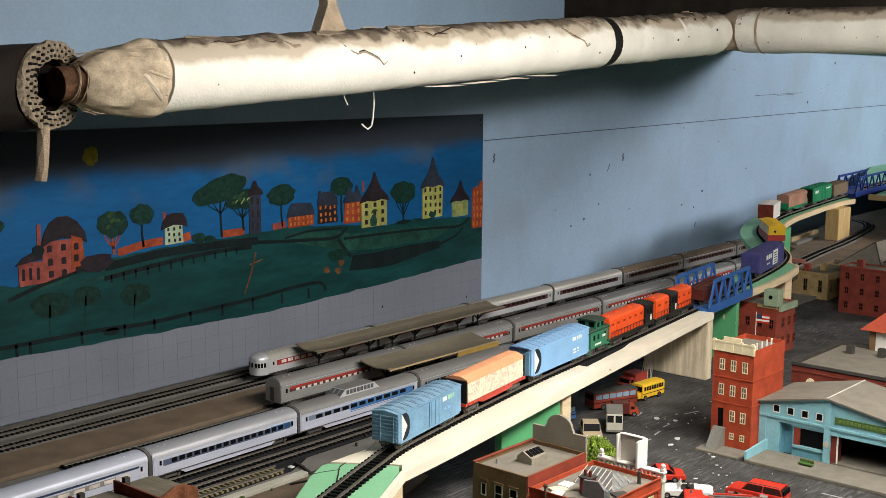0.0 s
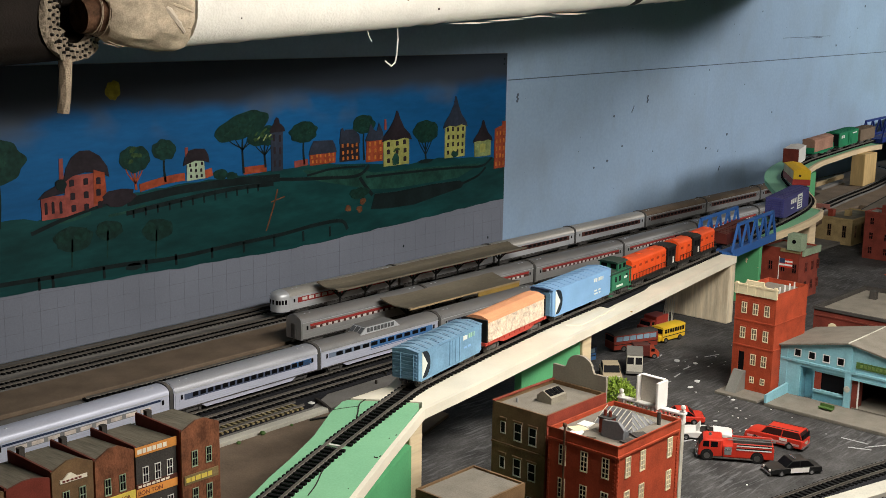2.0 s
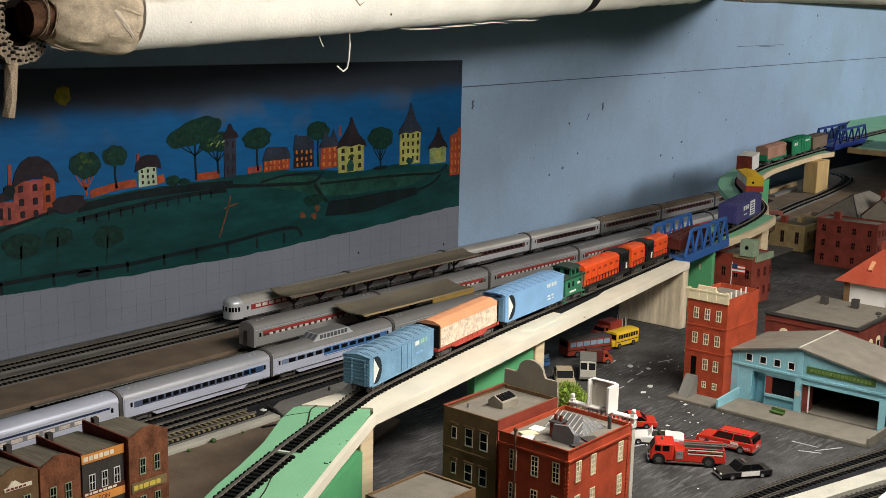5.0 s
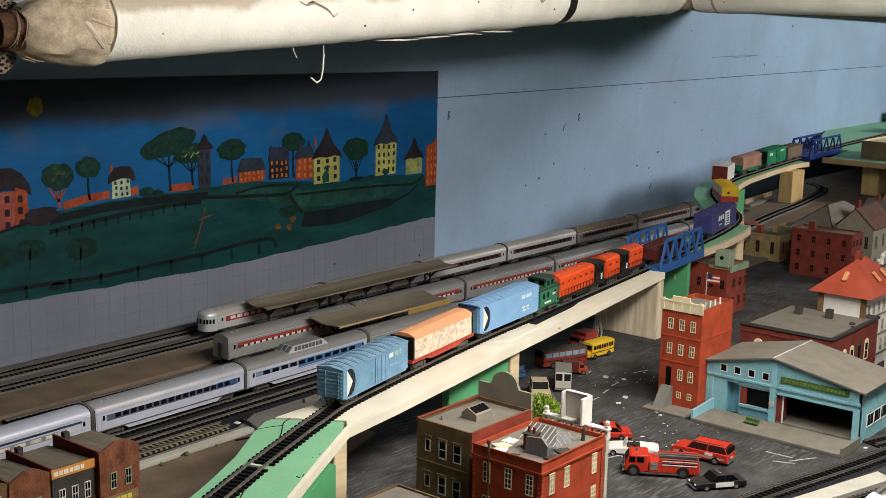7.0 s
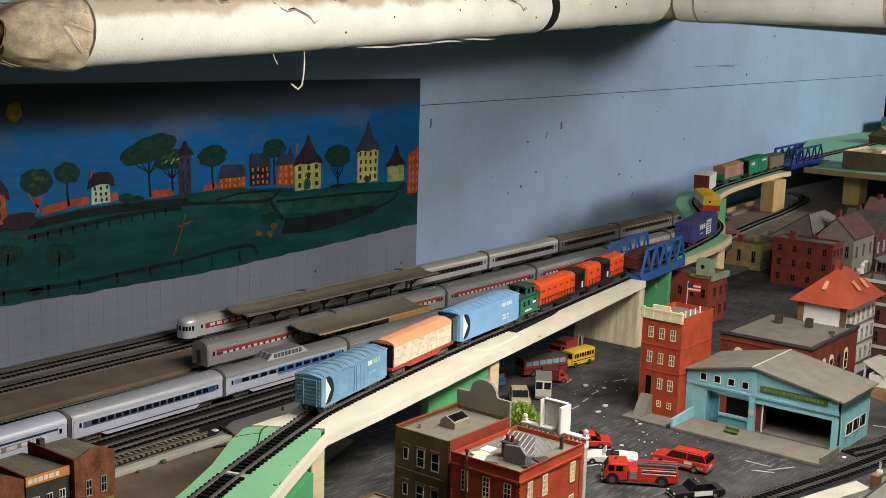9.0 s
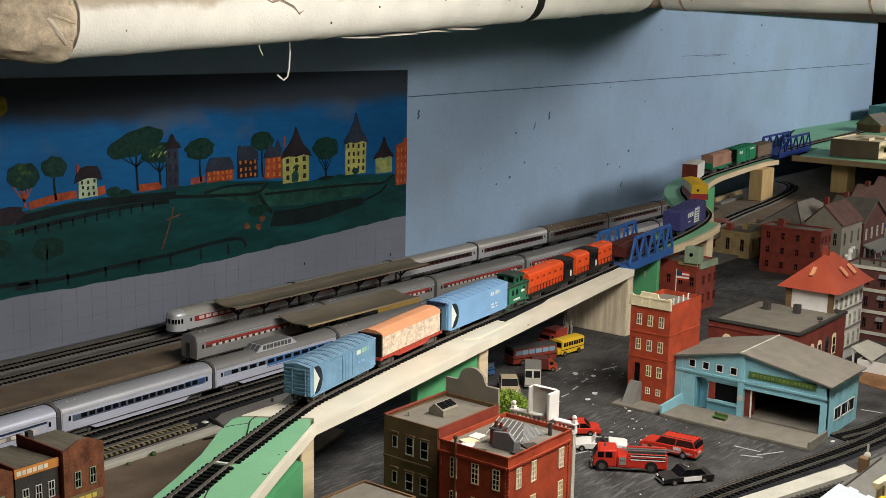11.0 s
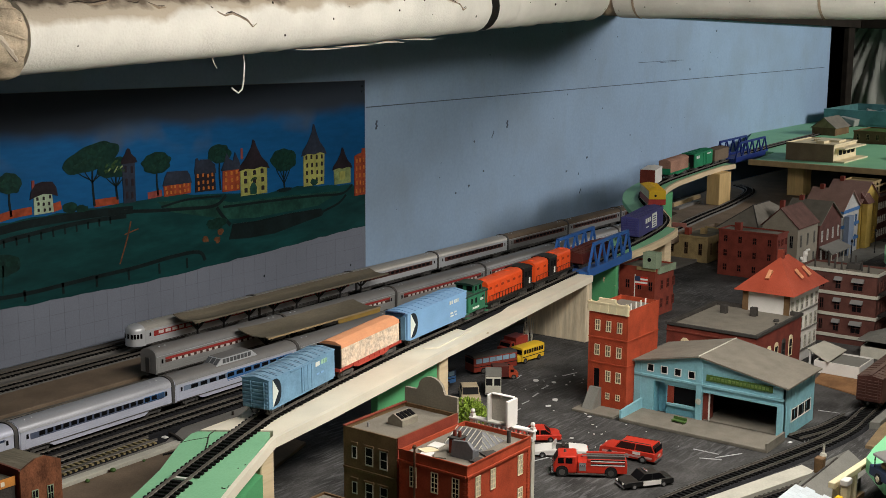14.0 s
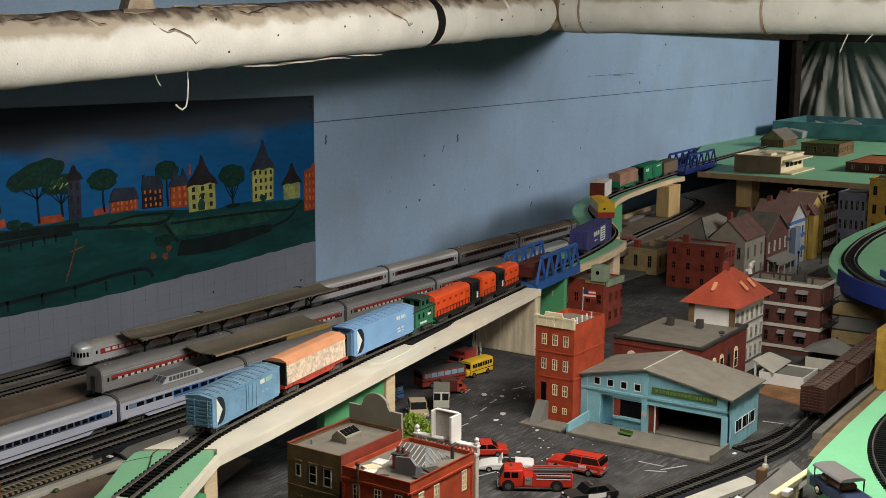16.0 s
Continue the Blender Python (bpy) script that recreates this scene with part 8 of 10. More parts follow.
for k in range(7):
    part("roof_vent", Geo().cyl((0.014 + 0.012 * (k % 3), 0.020 + 0.015 * k, 0.121), (0.014 + 0.012 * (k % 3), 0.020 + 0.015 * k, 0.134 + 0.005 * (k % 3)), 0.0016, n=7), M_ROOFDK, b.t)
part("roof_housing", Geo().box(0.030, 0.040, 0.121, 0.045, 0.062, 0.131, 0.0005), M_ROOFDK, b.t)
fig = Geo().cyl((0, 0, 0), (0, 0, 0.010), 0.004, 0.003, 8).cyl((0, 0, 0.010), (0.004, 0, 0.022), 0.003, 0.002, 8).ball((0.001, 0, 0.014), 0.0045, 8, 1.3).ball((0.006, 0.001, 0.021), 0.0025, 8).ball((-0.004, -0.004, 0.006), 0.003, 8)
single("roof_statue", fig, M_WHITE, "white plaster statue on the block's roof edge", "statue", m=Matrix.Translation((2.120, 0.766, 0.1290)) @ Matrix.Rotation(-1.57, 4, "Z"))

# brick building below the high line, and its flag
b = House("brick_building", "red brick building below the high line", 2.085, 1.026, 2.160, 1.098, 0.090, M_BRICK, M_SLATE, 0.003)
for u in (0.018, 0.042, 0.064):
    b.win("W", u, 0.048, 0.009, 0.017, "sash", M_BRICK_DK)
    b.win("S", u + 0.01, 0.048, 0.009, 0.017, "sash", M_BRICK_DK)
    b.win("S", u + 0.01, 0.014, 0.009, 0.017, "sash", M_BRICK_DK)
b.box("clock_tower", -0.006, -0.004, 0.090, 0.016, 0.022, 0.1185, M_PALEGREEN, "pale green turret with a round hole")
b.face_box("cornice", "W", 0.036, 0.0845, 0.074, 0.0905, 0.002, M_TAN)
b.face_box("cornice", "S", 0.010, 0.0785, 0.076, 0.0905, 0.004, M_PALEGREEN)
part("round_hole", Geo().cyl((-0.0062, 0.009, 0.106), (-0.0068, 0.009, 0.106), 0.0036, n=14), M_WINDARK, b.t)
fl = thing("flag", "small flag with stripes and a blue corner on a white pole", "flag", m=pose(1.985, 1.0145, 0.0, 0, 0, -84))
part("pole", Geo().cyl((0, 0, 0), (0.001, 0, 0.098), 0.0008, n=6), M_WHITE, fl)
for k in range(5):
    part("stripe", Geo().box(0.001, -0.0003, 0.0800 + 0.0030 * k, 0.024, 0.0003, 0.0830 + 0.0030 * k), M_CARRED if k % 2 == 0 else M_WHITE, fl)
part("canton", Geo().box(0.001, -0.0006, 0.0872, 0.011, 0.0006, 0.0952), M_NAVY, fl)

# farther blocks
def plain_block(name, label, x0, y0, x1, y1, h, wall_m, roof_m, rows, cw, cs, frame, z=0.0, parapet=0.003, kind="sash"):
    b = House(name, label, x0, y0, x1, y1, h, wall_m, roof_m, parapet, z=z)
    for r in range(rows):
        zz = h * (r + 0.35) / (rows + 0.25)
        for face, n, ln in (("W", cw, y1 - y0), ("S", cs, x1 - x0)):
            for k in range(n):
                b.win(face, ln * (k + 0.5) / n, zz, min(0.009, ln / n * 0.5), h / rows * 0.45, kind, frame)
    b.face_box("cornice", "W", -0.001, h - 0.004, y1 - y0 + 0.001, h, 0.0018, wall_m)
    b.face_box("cornice", "S", -0.001, h - 0.004, x1 - x0 + 0.001, h, 0.0018, wall_m)
    return b


b = plain_block("brick_building", "low tan brick building with dark windows", 2.612, 1.166, 2.748, 1.268, 0.058, M_TAN, M_ROOFGREEN, 1, 3, 4, M_BRICK_BR)
part("chimney", Geo().box(0.05, 0.03, 0.055, 0.062, 0.042, 0.068), M_TAN, b.t)
part("chimney", Geo().box(0.02, 0.055, 0.055, 0.034, 0.066, 0.070), M_BRICK, b.t)
b = plain_block("brick_building", "plain dark red brick building behind the red roof", 2.520, 0.972, 2.575, 1.10, 0.098, M_BRICK_DK, M_SLATE, 3, 4, 3, M_BRICK_DK)
part("chimney", Geo().box(0.01, 0.085, 0.095, 0.022, 0.098, 0.112), M_BRICK_DK, b.t)
part("chimney", Geo().box(0.10, 0.02, 0.095, 0.112, 0.032, 0.114), M_BRICK_DK, b.t)


def gabled(label, x0, y0, x1, y1, h, peak, wall_m, roof_m, across=False, cols=2, frame=None):
    """House with a pitched roof; across: the gable faces the street side."""
    b = House("gabled_house", label, x0, y0, x1, y1, h, wall_m, roof_m, roof=False, group="row houses")
    W, D = b.W, b.D
    if across:
        part("gable", Geo().prism([(0, h), (D, h), (D / 2, peak)], "x", 0.0, 0.002), wall_m, b.t)
        for s in (0, 1):
            y = -0.004 if s == 0 else D + 0.004
            part("roof", Geo().add([(-0.004, y, h - 0.002), (W, y, h - 0.002), (W, D / 2, peak), (-0.004, D / 2, peak), (-0.004, y, h), (W, y, h), (W, D / 2, peak + 0.002), (-0.004, D / 2, peak + 0.002)], [(0, 1, 2, 3), (7, 6, 5, 4), (0, 4, 5, 1), (2, 6, 7, 3), (1, 5, 6, 2), (0, 3, 7, 4)]), roof_m, b.t)
    else:
        part("gable", Geo().prism([(0, h), (W, h), (W / 2, peak)], "y", 0.0, 0.002), wall_m, b.t)
        for s in (0, 1):
            x = -0.004 if s == 0 else W + 0.004
            part("roof", Geo().add([(x, -0.004, h - 0.002), (x, D, h - 0.002), (W / 2, D, peak), (W / 2, -0.004, peak), (x, -0.004, h), (x, D, h), (W / 2, D, peak + 0.002), (W / 2, -0.004, peak + 0.002)], [(0, 1, 2, 3), (7, 6, 5, 4), (0, 4, 5, 1), (2, 6, 7, 3), (1, 5, 6, 2), (0, 3, 7, 4)]), roof_m, b.t)
    for face, ln in (("W", D), ("S", W)):
        for r in range(2):
            for k in range(cols):
                b.win(face, ln * (k + 0.5) / cols, h * (0.12 + 0.45 * r), 0.008, h * 0.26, "sash", frame or M_CURB)
    part("chimney", Geo().box(W * 0.5 - 0.005, D * 0.7, peak - 0.012, W * 0.5 + 0.005, D * 0.7 + 0.009, peak + 0.010), M_BRICK_DK, b.t)
    return b


b = House("hipped_house", "long house with a dark grey hipped roof", 2.640, 1.066, 2.880, 1.150, 0.078, M_BRICK_MAROON, M_SLATE, roof=False)
part("roof", Geo().add([(-0.008, -0.008, 0.078), (0.248, -0.008, 0.078), (0.248, 0.092, 0.078), (-0.008, 0.092, 0.078), (0.075, 0.042, 0.122), (0.165, 0.042, 0.122)], [(0, 3, 2, 1), (0, 1, 5, 4), (1, 2, 5), (2, 3, 4, 5), (3, 0, 4)]), M_SLATE, b.t, "grey hipped roof")
for p, q in (((-0.008, -0.008, 0.0785), (0.075, 0.042, 0.1225)), ((0.075, 0.042, 0.1225), (0.165, 0.042, 0.1225)), ((-0.008, 0.092, 0.0785), (0.075, 0.042, 0.1225))):
    part("roof_ridge", Geo().cyl(p, q, 0.0012, n=6), M_ROOFDK, b.t)
for u in (0.012, 0.036, 0.060):
    b.win("W", u, 0.020, 0.009, 0.018, "sash", M_CURB)
gabled("grey stone house with a steep maroon roof", 2.606, 0.962, 2.722, 1.040, 0.100, 0.138, M_STONE_W, M_BRICK_MAROON, True, 3, M_STONE)
b = gabled("dark brown row house with slate roof and white windows", 2.728, 0.960, 2.862, 1.050, 0.092, 0.134, M_BRICK_MAROON, M_SLATE, False, 4, M_WHITE)
part("porch_roof", Geo().prism([(-0.030, 0.028), (0.0, 0.040), (0.0, 0.043), (-0.030, 0.031)], "x", 0.004, 0.126), M_STONE, b.t, "pale grey porch roof")
for x in (0.008, 0.045, 0.085, 0.122):
    b.box("porch_post", x - 0.001, -0.028, 0.0, x + 0.001, -0.026, 0.0285, M_CURB)
b = gabled("white row house with blue trim and a pink roof", 2.866, 0.958, 2.974, 1.050, 0.106, 0.146, mat("dull_white_plaster", (0.46, 0.46, 0.44), 0.7, var=0.15), mat("faded_pink_roof", (0.34, 0.21, 0.175), 0.8, var=0.15, bump=0.3), False, 3, M_BLUEST)
for z in (0.030, 0.064, 0.098):
    b.face_box("blue_band", "S", 0.0, z, 0.108, z + 0.007, 0.0022, M_BLUEST, "painted blue band")
    b.face_box("blue_band", "W", 0.060, z, 0.092, z + 0.007, 0.0022, M_BLUEST, "painted blue band")
b.box("bay_window", 0.010, -0.012, 0.0, 0.044, -0.0005, 0.092, M_STEELBLUE, "blue bay front")
b = gabled("yellow gabled row house with a maroon and pink roof", 2.980, 0.956, 3.106, 1.046, 0.112, 0.152, mat("yellow_plaster", (0.50, 0.35, 0.085), 0.7, var=0.2), bpy.data.materials["faded_pink_roof"], False, 3, M_OCHRE)
b.box("bay_window", 0.012, -0.012, 0.0, 0.050, -0.0005, 0.108, bpy.data.materials["yellow_plaster"], "yellow bay front")
part("bay_roof", Geo().prism([(-0.016, 0.108), (0.004, 0.108), (0.004, 0.134)], "x", 0.008, 0.054), M_BRICK_MAROON, b.t, "maroon bay roof")
b = plain_block("brick_building", "brown brick terrace with pale trim", 3.112, 0.958, 3.226, 0.982, 0.108, M_BRICK_MAROON, M_ROOFDK, 3, 2, 7, M_CURB)
single("sign_board", Geo().box(-0.016, -0.0015, 0, 0.016, 0.0015, 0.014, 0.0004), mat("faded_pink_card", (0.40, 0.17, 0.14), 0.7, var=0.2), "faded pink card sign leaning on the middle level", "sign", m=pose(2.680, 1.268, 0.058, 14, 0, -72))
sc_lamp = thing("lamp_post", "thin black street lamp on the pavement", "street lamp", "street lamps", m=Matrix.Translation((2.78, 0.905, 0.0)))
part("pole", Geo().cyl((0, 0, 0), (0, 0, 0.052), 0.0010, n=6), M_BLACK, sc_lamp)
part("base", Geo().cyl((0, 0, 0), (0, 0, 0.006), 0.0026, 0.0016, 8), M_BLACK, sc_lamp)
part("lantern", Geo().ball((0, 0, 0.055), 0.0030, 8, 1.3), M_BLACK, sc_lamp)
for x, y in ((2.62, 0.90), (2.95, 0.908), (3.08, 0.91)):
    copy_thing(sc_lamp, Matrix.Translation((x, y, 0.0)))
single("pavement", Geo().box(2.58, 0.895, 0.0, 3.11, 0.9555, 0.003, 0.0005), M_STONE, "grey pavement before the row of houses", "pavement", kind="structure")
plain_block("stone_building", "grey-blue stone building with dark tall windows", 3.12, 0.862, 3.20, 0.928, 0.152, mat("grey_blue_stone", (0.16, 0.17, 0.22), 0.8, var=0.2), M_ROOFDK, 3, 5, 4, M_STONE)
plain_block("brick_building", "ochre brick building with a teal ground floor", 3.125, 0.74, 3.20, 0.858, 0.190, M_OCHRE, M_ROOFDK, 4, 4, 4, M_BRICK_MAROON).face_box("shop_front", "W", 0.0, 0.0, 0.116, 0.032, 0.003, M_TEAL, "teal shop front")
sc = House("framed_building", "tan open-framed building under construction", 3.125, 0.985, 3.215, 1.060, 0.140, M_TAN, M_TAN, roof=True)
for r in range(3):
    for face, ln in (("W", 0.075), ("S", 0.14)):
        sc.face_box("floor_beam", face, -0.003, 0.085 + 0.020 * r, ln + 0.003, 0.0895 + 0.020 * r, 0.004, M_TAN)
        for k in range(6):
            sc.face_box("column", face, ln * k / 5 - 0.002, 0.03, ln * k / 5 + 0.002, 0.135, 0.003, M_TAN)

# on the upper deck
b = plain_block("station_building", "pale flat-roofed station with brown board end", 3.318, 1.145, 3.493, 1.273, 0.047, M_TRIM, M_TRIM, 1, 0, 0, M_WHITE, z=DZ - 0.0005)
b.face_box("board_end", "W", 0.0, 0.0, 0.128, 0.046, 0.003, mat("brown_board", (0.20, 0.145, 0.095), 0.8, var=0.15, size=0.03), "brown board end")
b.face_box("window_band", "S", 0.030, 0.016, 0.165, 0.032, 0.0008, M_WINDARK, "dark glazed front")
for k in range(5):
    b.face_box("mullion", "S", 0.030 + 0.032 * k, 0.016, 0.034 + 0.032 * k, 0.032, 0.0016, M_TRIM)
b.box("canopy", 0.012, -0.026, 0.033, 0.178, -0.0009, 0.037, M_TRIM, "", 0.0005)
b.box("platform", 0.0, -0.030, 0.0, 0.185, -0.0009, 0.004, M_TRIM, "", 0.0005)
b.box("roof_box", 0.035, 0.040, 0.042, 0.075, 0.062, 0.0505, M_TRIM)
b.box("roof_box", 0.095, 0.020, 0.042, 0.150, 0.090, 0.0490, M_TRIM)
plain_block("wooden_building", "brown wooden market hall on the upper deck", 3.87, 1.165, 4.02, 1.280, 0.038, M_BRICK_BR, M_SIGN_G, 1, 4, 6, M_TAN, z=DZ - 0.0005)
plain_block("brick_building", "brick building with an orange roof on the upper deck", 3.50, 0.84, 3.74, 1.03, 0.026, M_BRICK_MAROON, mat("orange_roof", (0.36, 0.12, 0.04), 0.7, var=0.2), 1, 5, 5, M_CURB, z=DZ - 0.0005)
gh = House("gabled_house", "small brown gabled cottage on the upper deck", 4.05, 1.40, 4.18, 1.475, 0.024, M_BRICK_BR, M_SLATE, roof=False, z=DZ - 0.0005)
for s in (0, 1):
    y = -0.004 if s == 0 else 0.079
    part("roof", Geo().add([(-0.004, y, 0.022), (0.134, y, 0.022), (0.134, 0.0375, 0.055), (-0.004, 0.0375, 0.055), (-0.004, y, 0.024), (0.134, y, 0.024), (0.134, 0.0375, 0.057), (-0.004, 0.0375, 0.057)], [(0, 1, 2, 3), (7, 6, 5, 4), (0, 4, 5, 1), (2, 6, 7, 3), (1, 5, 6, 2), (0, 3, 7, 4)]), M_SLATE, gh.t)
part("gable", Geo().prism([(0, 0.024), (0.075, 0.024), (0.0375, 0.055)], "x", 0.0, 0.002), M_TAN, gh.t)
crate = thing("teal_crate", "scuffed teal plastic tray at the deck's far end", "crate", m=pose(4.44, 1.18, DZ - 0.0005, 0, 0, 0))
part("tray", Geo().box(0, 0, 0, 0.35, 0.40, 0.006, 0.002), M_TEAL, crate)
for a in ((0, 0, 0.006, 0.40), (0.344, 0, 0.35, 0.40), (0.006, 0, 0.344, 0.006), (0.006, 0.394, 0.344, 0.40)):
    part("side", Geo().box(a[0], a[1], 0.006, a[2], a[3], 0.056, 0.001), M_TEAL, crate)
rk = random.Random(77)
for k in range(8):
    g = Geo()
    g.m = pose(0.03 + 0.04 * k, 0.20 + 0.12 * rk.random(), 0.022, rk.uniform(-20, 20), rk.uniform(-20, 20), rk.uniform(0, 90))
    g.box(-0.03, -0.05, -0.012, 0.03, 0.05, 0.012, 0.002)
    part("folded_film", g, M_TEAL if k % 2 else M_PLASTIC, crate)

# little huts by the freight track
h = House("hut", "low white kiosk under a tilted pale roof sheet", 1.918, 0.598, 1.985, 0.668, 0.019, M_WHITE, M_STONE, 0.002)
part("roof", Geo().add([(-0.006, 0.046, 0.0195), (0.076, 0.046, 0.0215), (0.092, 0.088, 0.0265), (0.034, 0.094, 0.0255), (-0.006, 0.046, 0.0207), (0.076, 0.046, 0.0227), (0.092, 0.088, 0.0277), (0.034, 0.094, 0.0267)], [(0, 1, 2, 3), (7, 6, 5, 4), (0, 4, 5, 1), (2, 6, 7, 3), (1, 5, 6, 2), (0, 3, 7, 4)]), M_CURB, h.t, "pale tilted roof sheet")
for x, y in ((0.030, 0.086), (0.084, 0.082)):
    h.box("post", x, y, 0.0, x + 0.003, y + 0.003, 0.0255, M_WHITE)
h = House("hut", "open shed with a grey pitched roof", 2.050, 0.585, 2.100, 0.640, 0.018, M_CURB, M_STONE, roof=False)
part("roof", Geo().prism([(-0.006, 0.029), (0.061, 0.029), (0.0275, 0.042)], "x", -0.006, 0.056), M_STONE, h.t)
single("dirt_patch", Geo().prism([(1.835, 0.572), (1.915, 0.565), (1.917, 0.655), (1.862, 0.648)], "z", 0.0, 0.0015), mat("orange_dirt", (0.23, 0.12, 0.055), 0.9, var=0.3, bump=0.4), "orange-brown dirt patch beside the kiosk", "ground", kind="structure")

# row of old shop fronts by the yard
M_WFRAME_G = mat("green_window_frame", (0.30, 0.38, 0.26), 0.6)


def shop(label, x0, x1, y0, h, front_m, peak, wins, frame, depth=0.075, side_m=None, wy=0.0):
    b = House("shop_front_house", label, x0, y0, x1, y0 + depth, h - 0.009, side_m or M_BRICK_DK, M_ROOFGREEN, roof=False, group="old shop row")
    b.h = h
    W, D = b.W, b.D
    front = [(0, 0), (W, 0), (W, h)] + ([(W * 0.62, h + peak), (W * 0.38, h + peak)] if peak else []) + [(0, h)]
    part("front", Geo().prism(front, "y", -0.0022, -0.0001), front_m, b.t, "weathered brick front")
    part("roof", Geo().add([(0, 0, h - 0.0015), (W, 0, h - 0.0015), (W, D, h - 0.006), (0, D, h - 0.006), (0, 0, h - 0.009), (W, 0, h - 0.009), (W, D, h - 0.009), (0, D, h - 0.009)], [(0, 1, 2, 3), (7, 6, 5, 4), (0, 4, 5, 1), (2, 6, 7, 3), (1, 5, 6, 2), (0, 3, 7, 4)]), M_ROOFGREEN, b.t)
    part("side_parapet", Geo().box(-0.0004, 0.0, h - 0.009, 0.0018, D, h + 0.0015), M_BRICK_DK, b.t)
    part("chimney", Geo().box(0.003, D - 0.016, h - 0.012, 0.009, D - 0.010, h + 0.006), M_ROOFDK, b.t)
    for u in wins:
        b.win("S", W * u, h * 0.63, 0.0070, 0.0165, "sash", frame, 0.0022)
        b.win("S", W * u, h * 0.26, 0.0070, 0.0165, "sash", frame, 0.0022)
    return b


def shop_sign(b, u0, u1, z0, z1, material, text, col, size=0.005):
    s = placed("sign", Geo().box(u0, -0.0012, z0, u1, 0, z1).mesh("sign", material), b.t, Matrix.Translation((0, -0.0022, 0)), "painted shop sign board")
    if isinstance(text, str):
        lettering(s, text, size, Matrix.Translation((u0 + 0.0015, -0.0014, z0 + (z1 - z0) * 0.22)) @ SIDE, col)
    else:
        x = u0 + 0.002
        for w in text:
            part("lettering", Geo().box(x, -0.0015, z0 + (z1 - z0) * 0.25, x + w, -0.0012, z0 + (z1 - z0) * 0.75), col, s)
            x += w + 0.0012


SY = 1.027
a = shop("tall rust-streaked brick shop with a pale sign", 0.7565, 0.8035, SY - 0.006, 0.1065, M_BRICK_RUST, 0.008, (0.33, 0.70), M_WFRAME_G)
shop_sign(a, 0.002, 0.044, 0.0500, 0.0595, mat("faded_sign", (0.20, 0.15, 0.07), 0.7, var=0.3), (0.005, 0.004, 0.006, 0.007, 0.005), M_SIGN_Y)
c = shop("black-fronted shop with orange sign boards", 0.7075, 0.7545, SY, 0.1015, M_ROOFDK, 0, (0.22, 0.52, 0.82), M_WHITE, side_m=M_ROOFDK)
shop_sign(c, -0.001, 0.047, 0.0930, 0.1020, M_SIGN_O, (0.005, 0.004, 0.005, 0.004, 0.006, 0.004), M_SIGN_W)
shop_sign(c, -0.001, 0.047, 0.0595, 0.0640, mat("dark_sign", (0.09, 0.03, 0.02), 0.7), (0.004, 0.003, 0.005, 0.004, 0.004, 0.005, 0.004), M_SIGN_W)
shop_sign(c, -0.001, 0.047, 0.0510, 0.0595, M_SIGN_O, "BON TON", M_BRICK_DK, 0.0062)
c = shop("rust-streaked brick shop with a yellow sign", 0.6625, 0.7055, SY, 0.1010, M_BRICK_RUST, 0.0085, (0.30, 0.68), M_WFRAME_G)
shop_sign(c, 0.001, 0.043, 0.0520, 0.0605, M_SIGN_Y, "POOL PARLOR", M_BRICK_DK, 0.0052)
c = shop("brown brick shop with a faded pale sign", 0.6175, 0.6605, SY, 0.1025, M_BRICK_BR, 0.0075, (0.32, 0.72), M_WFRAME_G)
shop_sign(c, 0.008, 0.036, 0.0895, 0.0930, M_SIGN_W, (0.003, 0.003, 0.003, 0.003, 0.003), M_BRICK_DK)
part("painted_mark", Geo().prism([(0.011, 0.0931), (0.026, 0.0931), (0.020, 0.0980), (0.016, 0.0980)], "y", -0.0034, -0.0022), M_SIGN_W, c.t)
shop("dark red brick shop at the row's end", 0.5725, 0.6155, SY, 0.0990, M_BRICK_DK, 0.004, (0.32, 0.70), M_WFRAME_G)
shop("brown brick shop at the row's end", 0.5275, 0.5705, SY, 0.0990, M_BRICK_BR, 0.004, (0.32, 0.70), M_WFRAME_G)

# ---- vehicles ----
def wheels(t, xs, half, r, rim_m):
    ty = Geo().cyl((0, -0.0016, 0), (0, 0.0016, 0), r, n=14).mesh("tyre", M_TYRE, True)
    ri = Geo().cyl((0, -0.0018, 0), (0, 0.0018, 0), r * 0.6, n=12).mesh("rim", rim_m)
    for x in xs:
        for s in (-1, 1):
            o = placed("wheel", ty, t, Matrix.Translation((x, s * half, r)))
            placed("rim", ri, o, Matrix())


def rounded(ob, width, segments=3):
    """Soft moulded edges on one part."""
    b = ob.modifiers.new("soft_edges", "BEVEL")
    b.width, b.segments, b.limit_method, b.angle_limit = width, segments, "ANGLE", radians(30)
    return ob


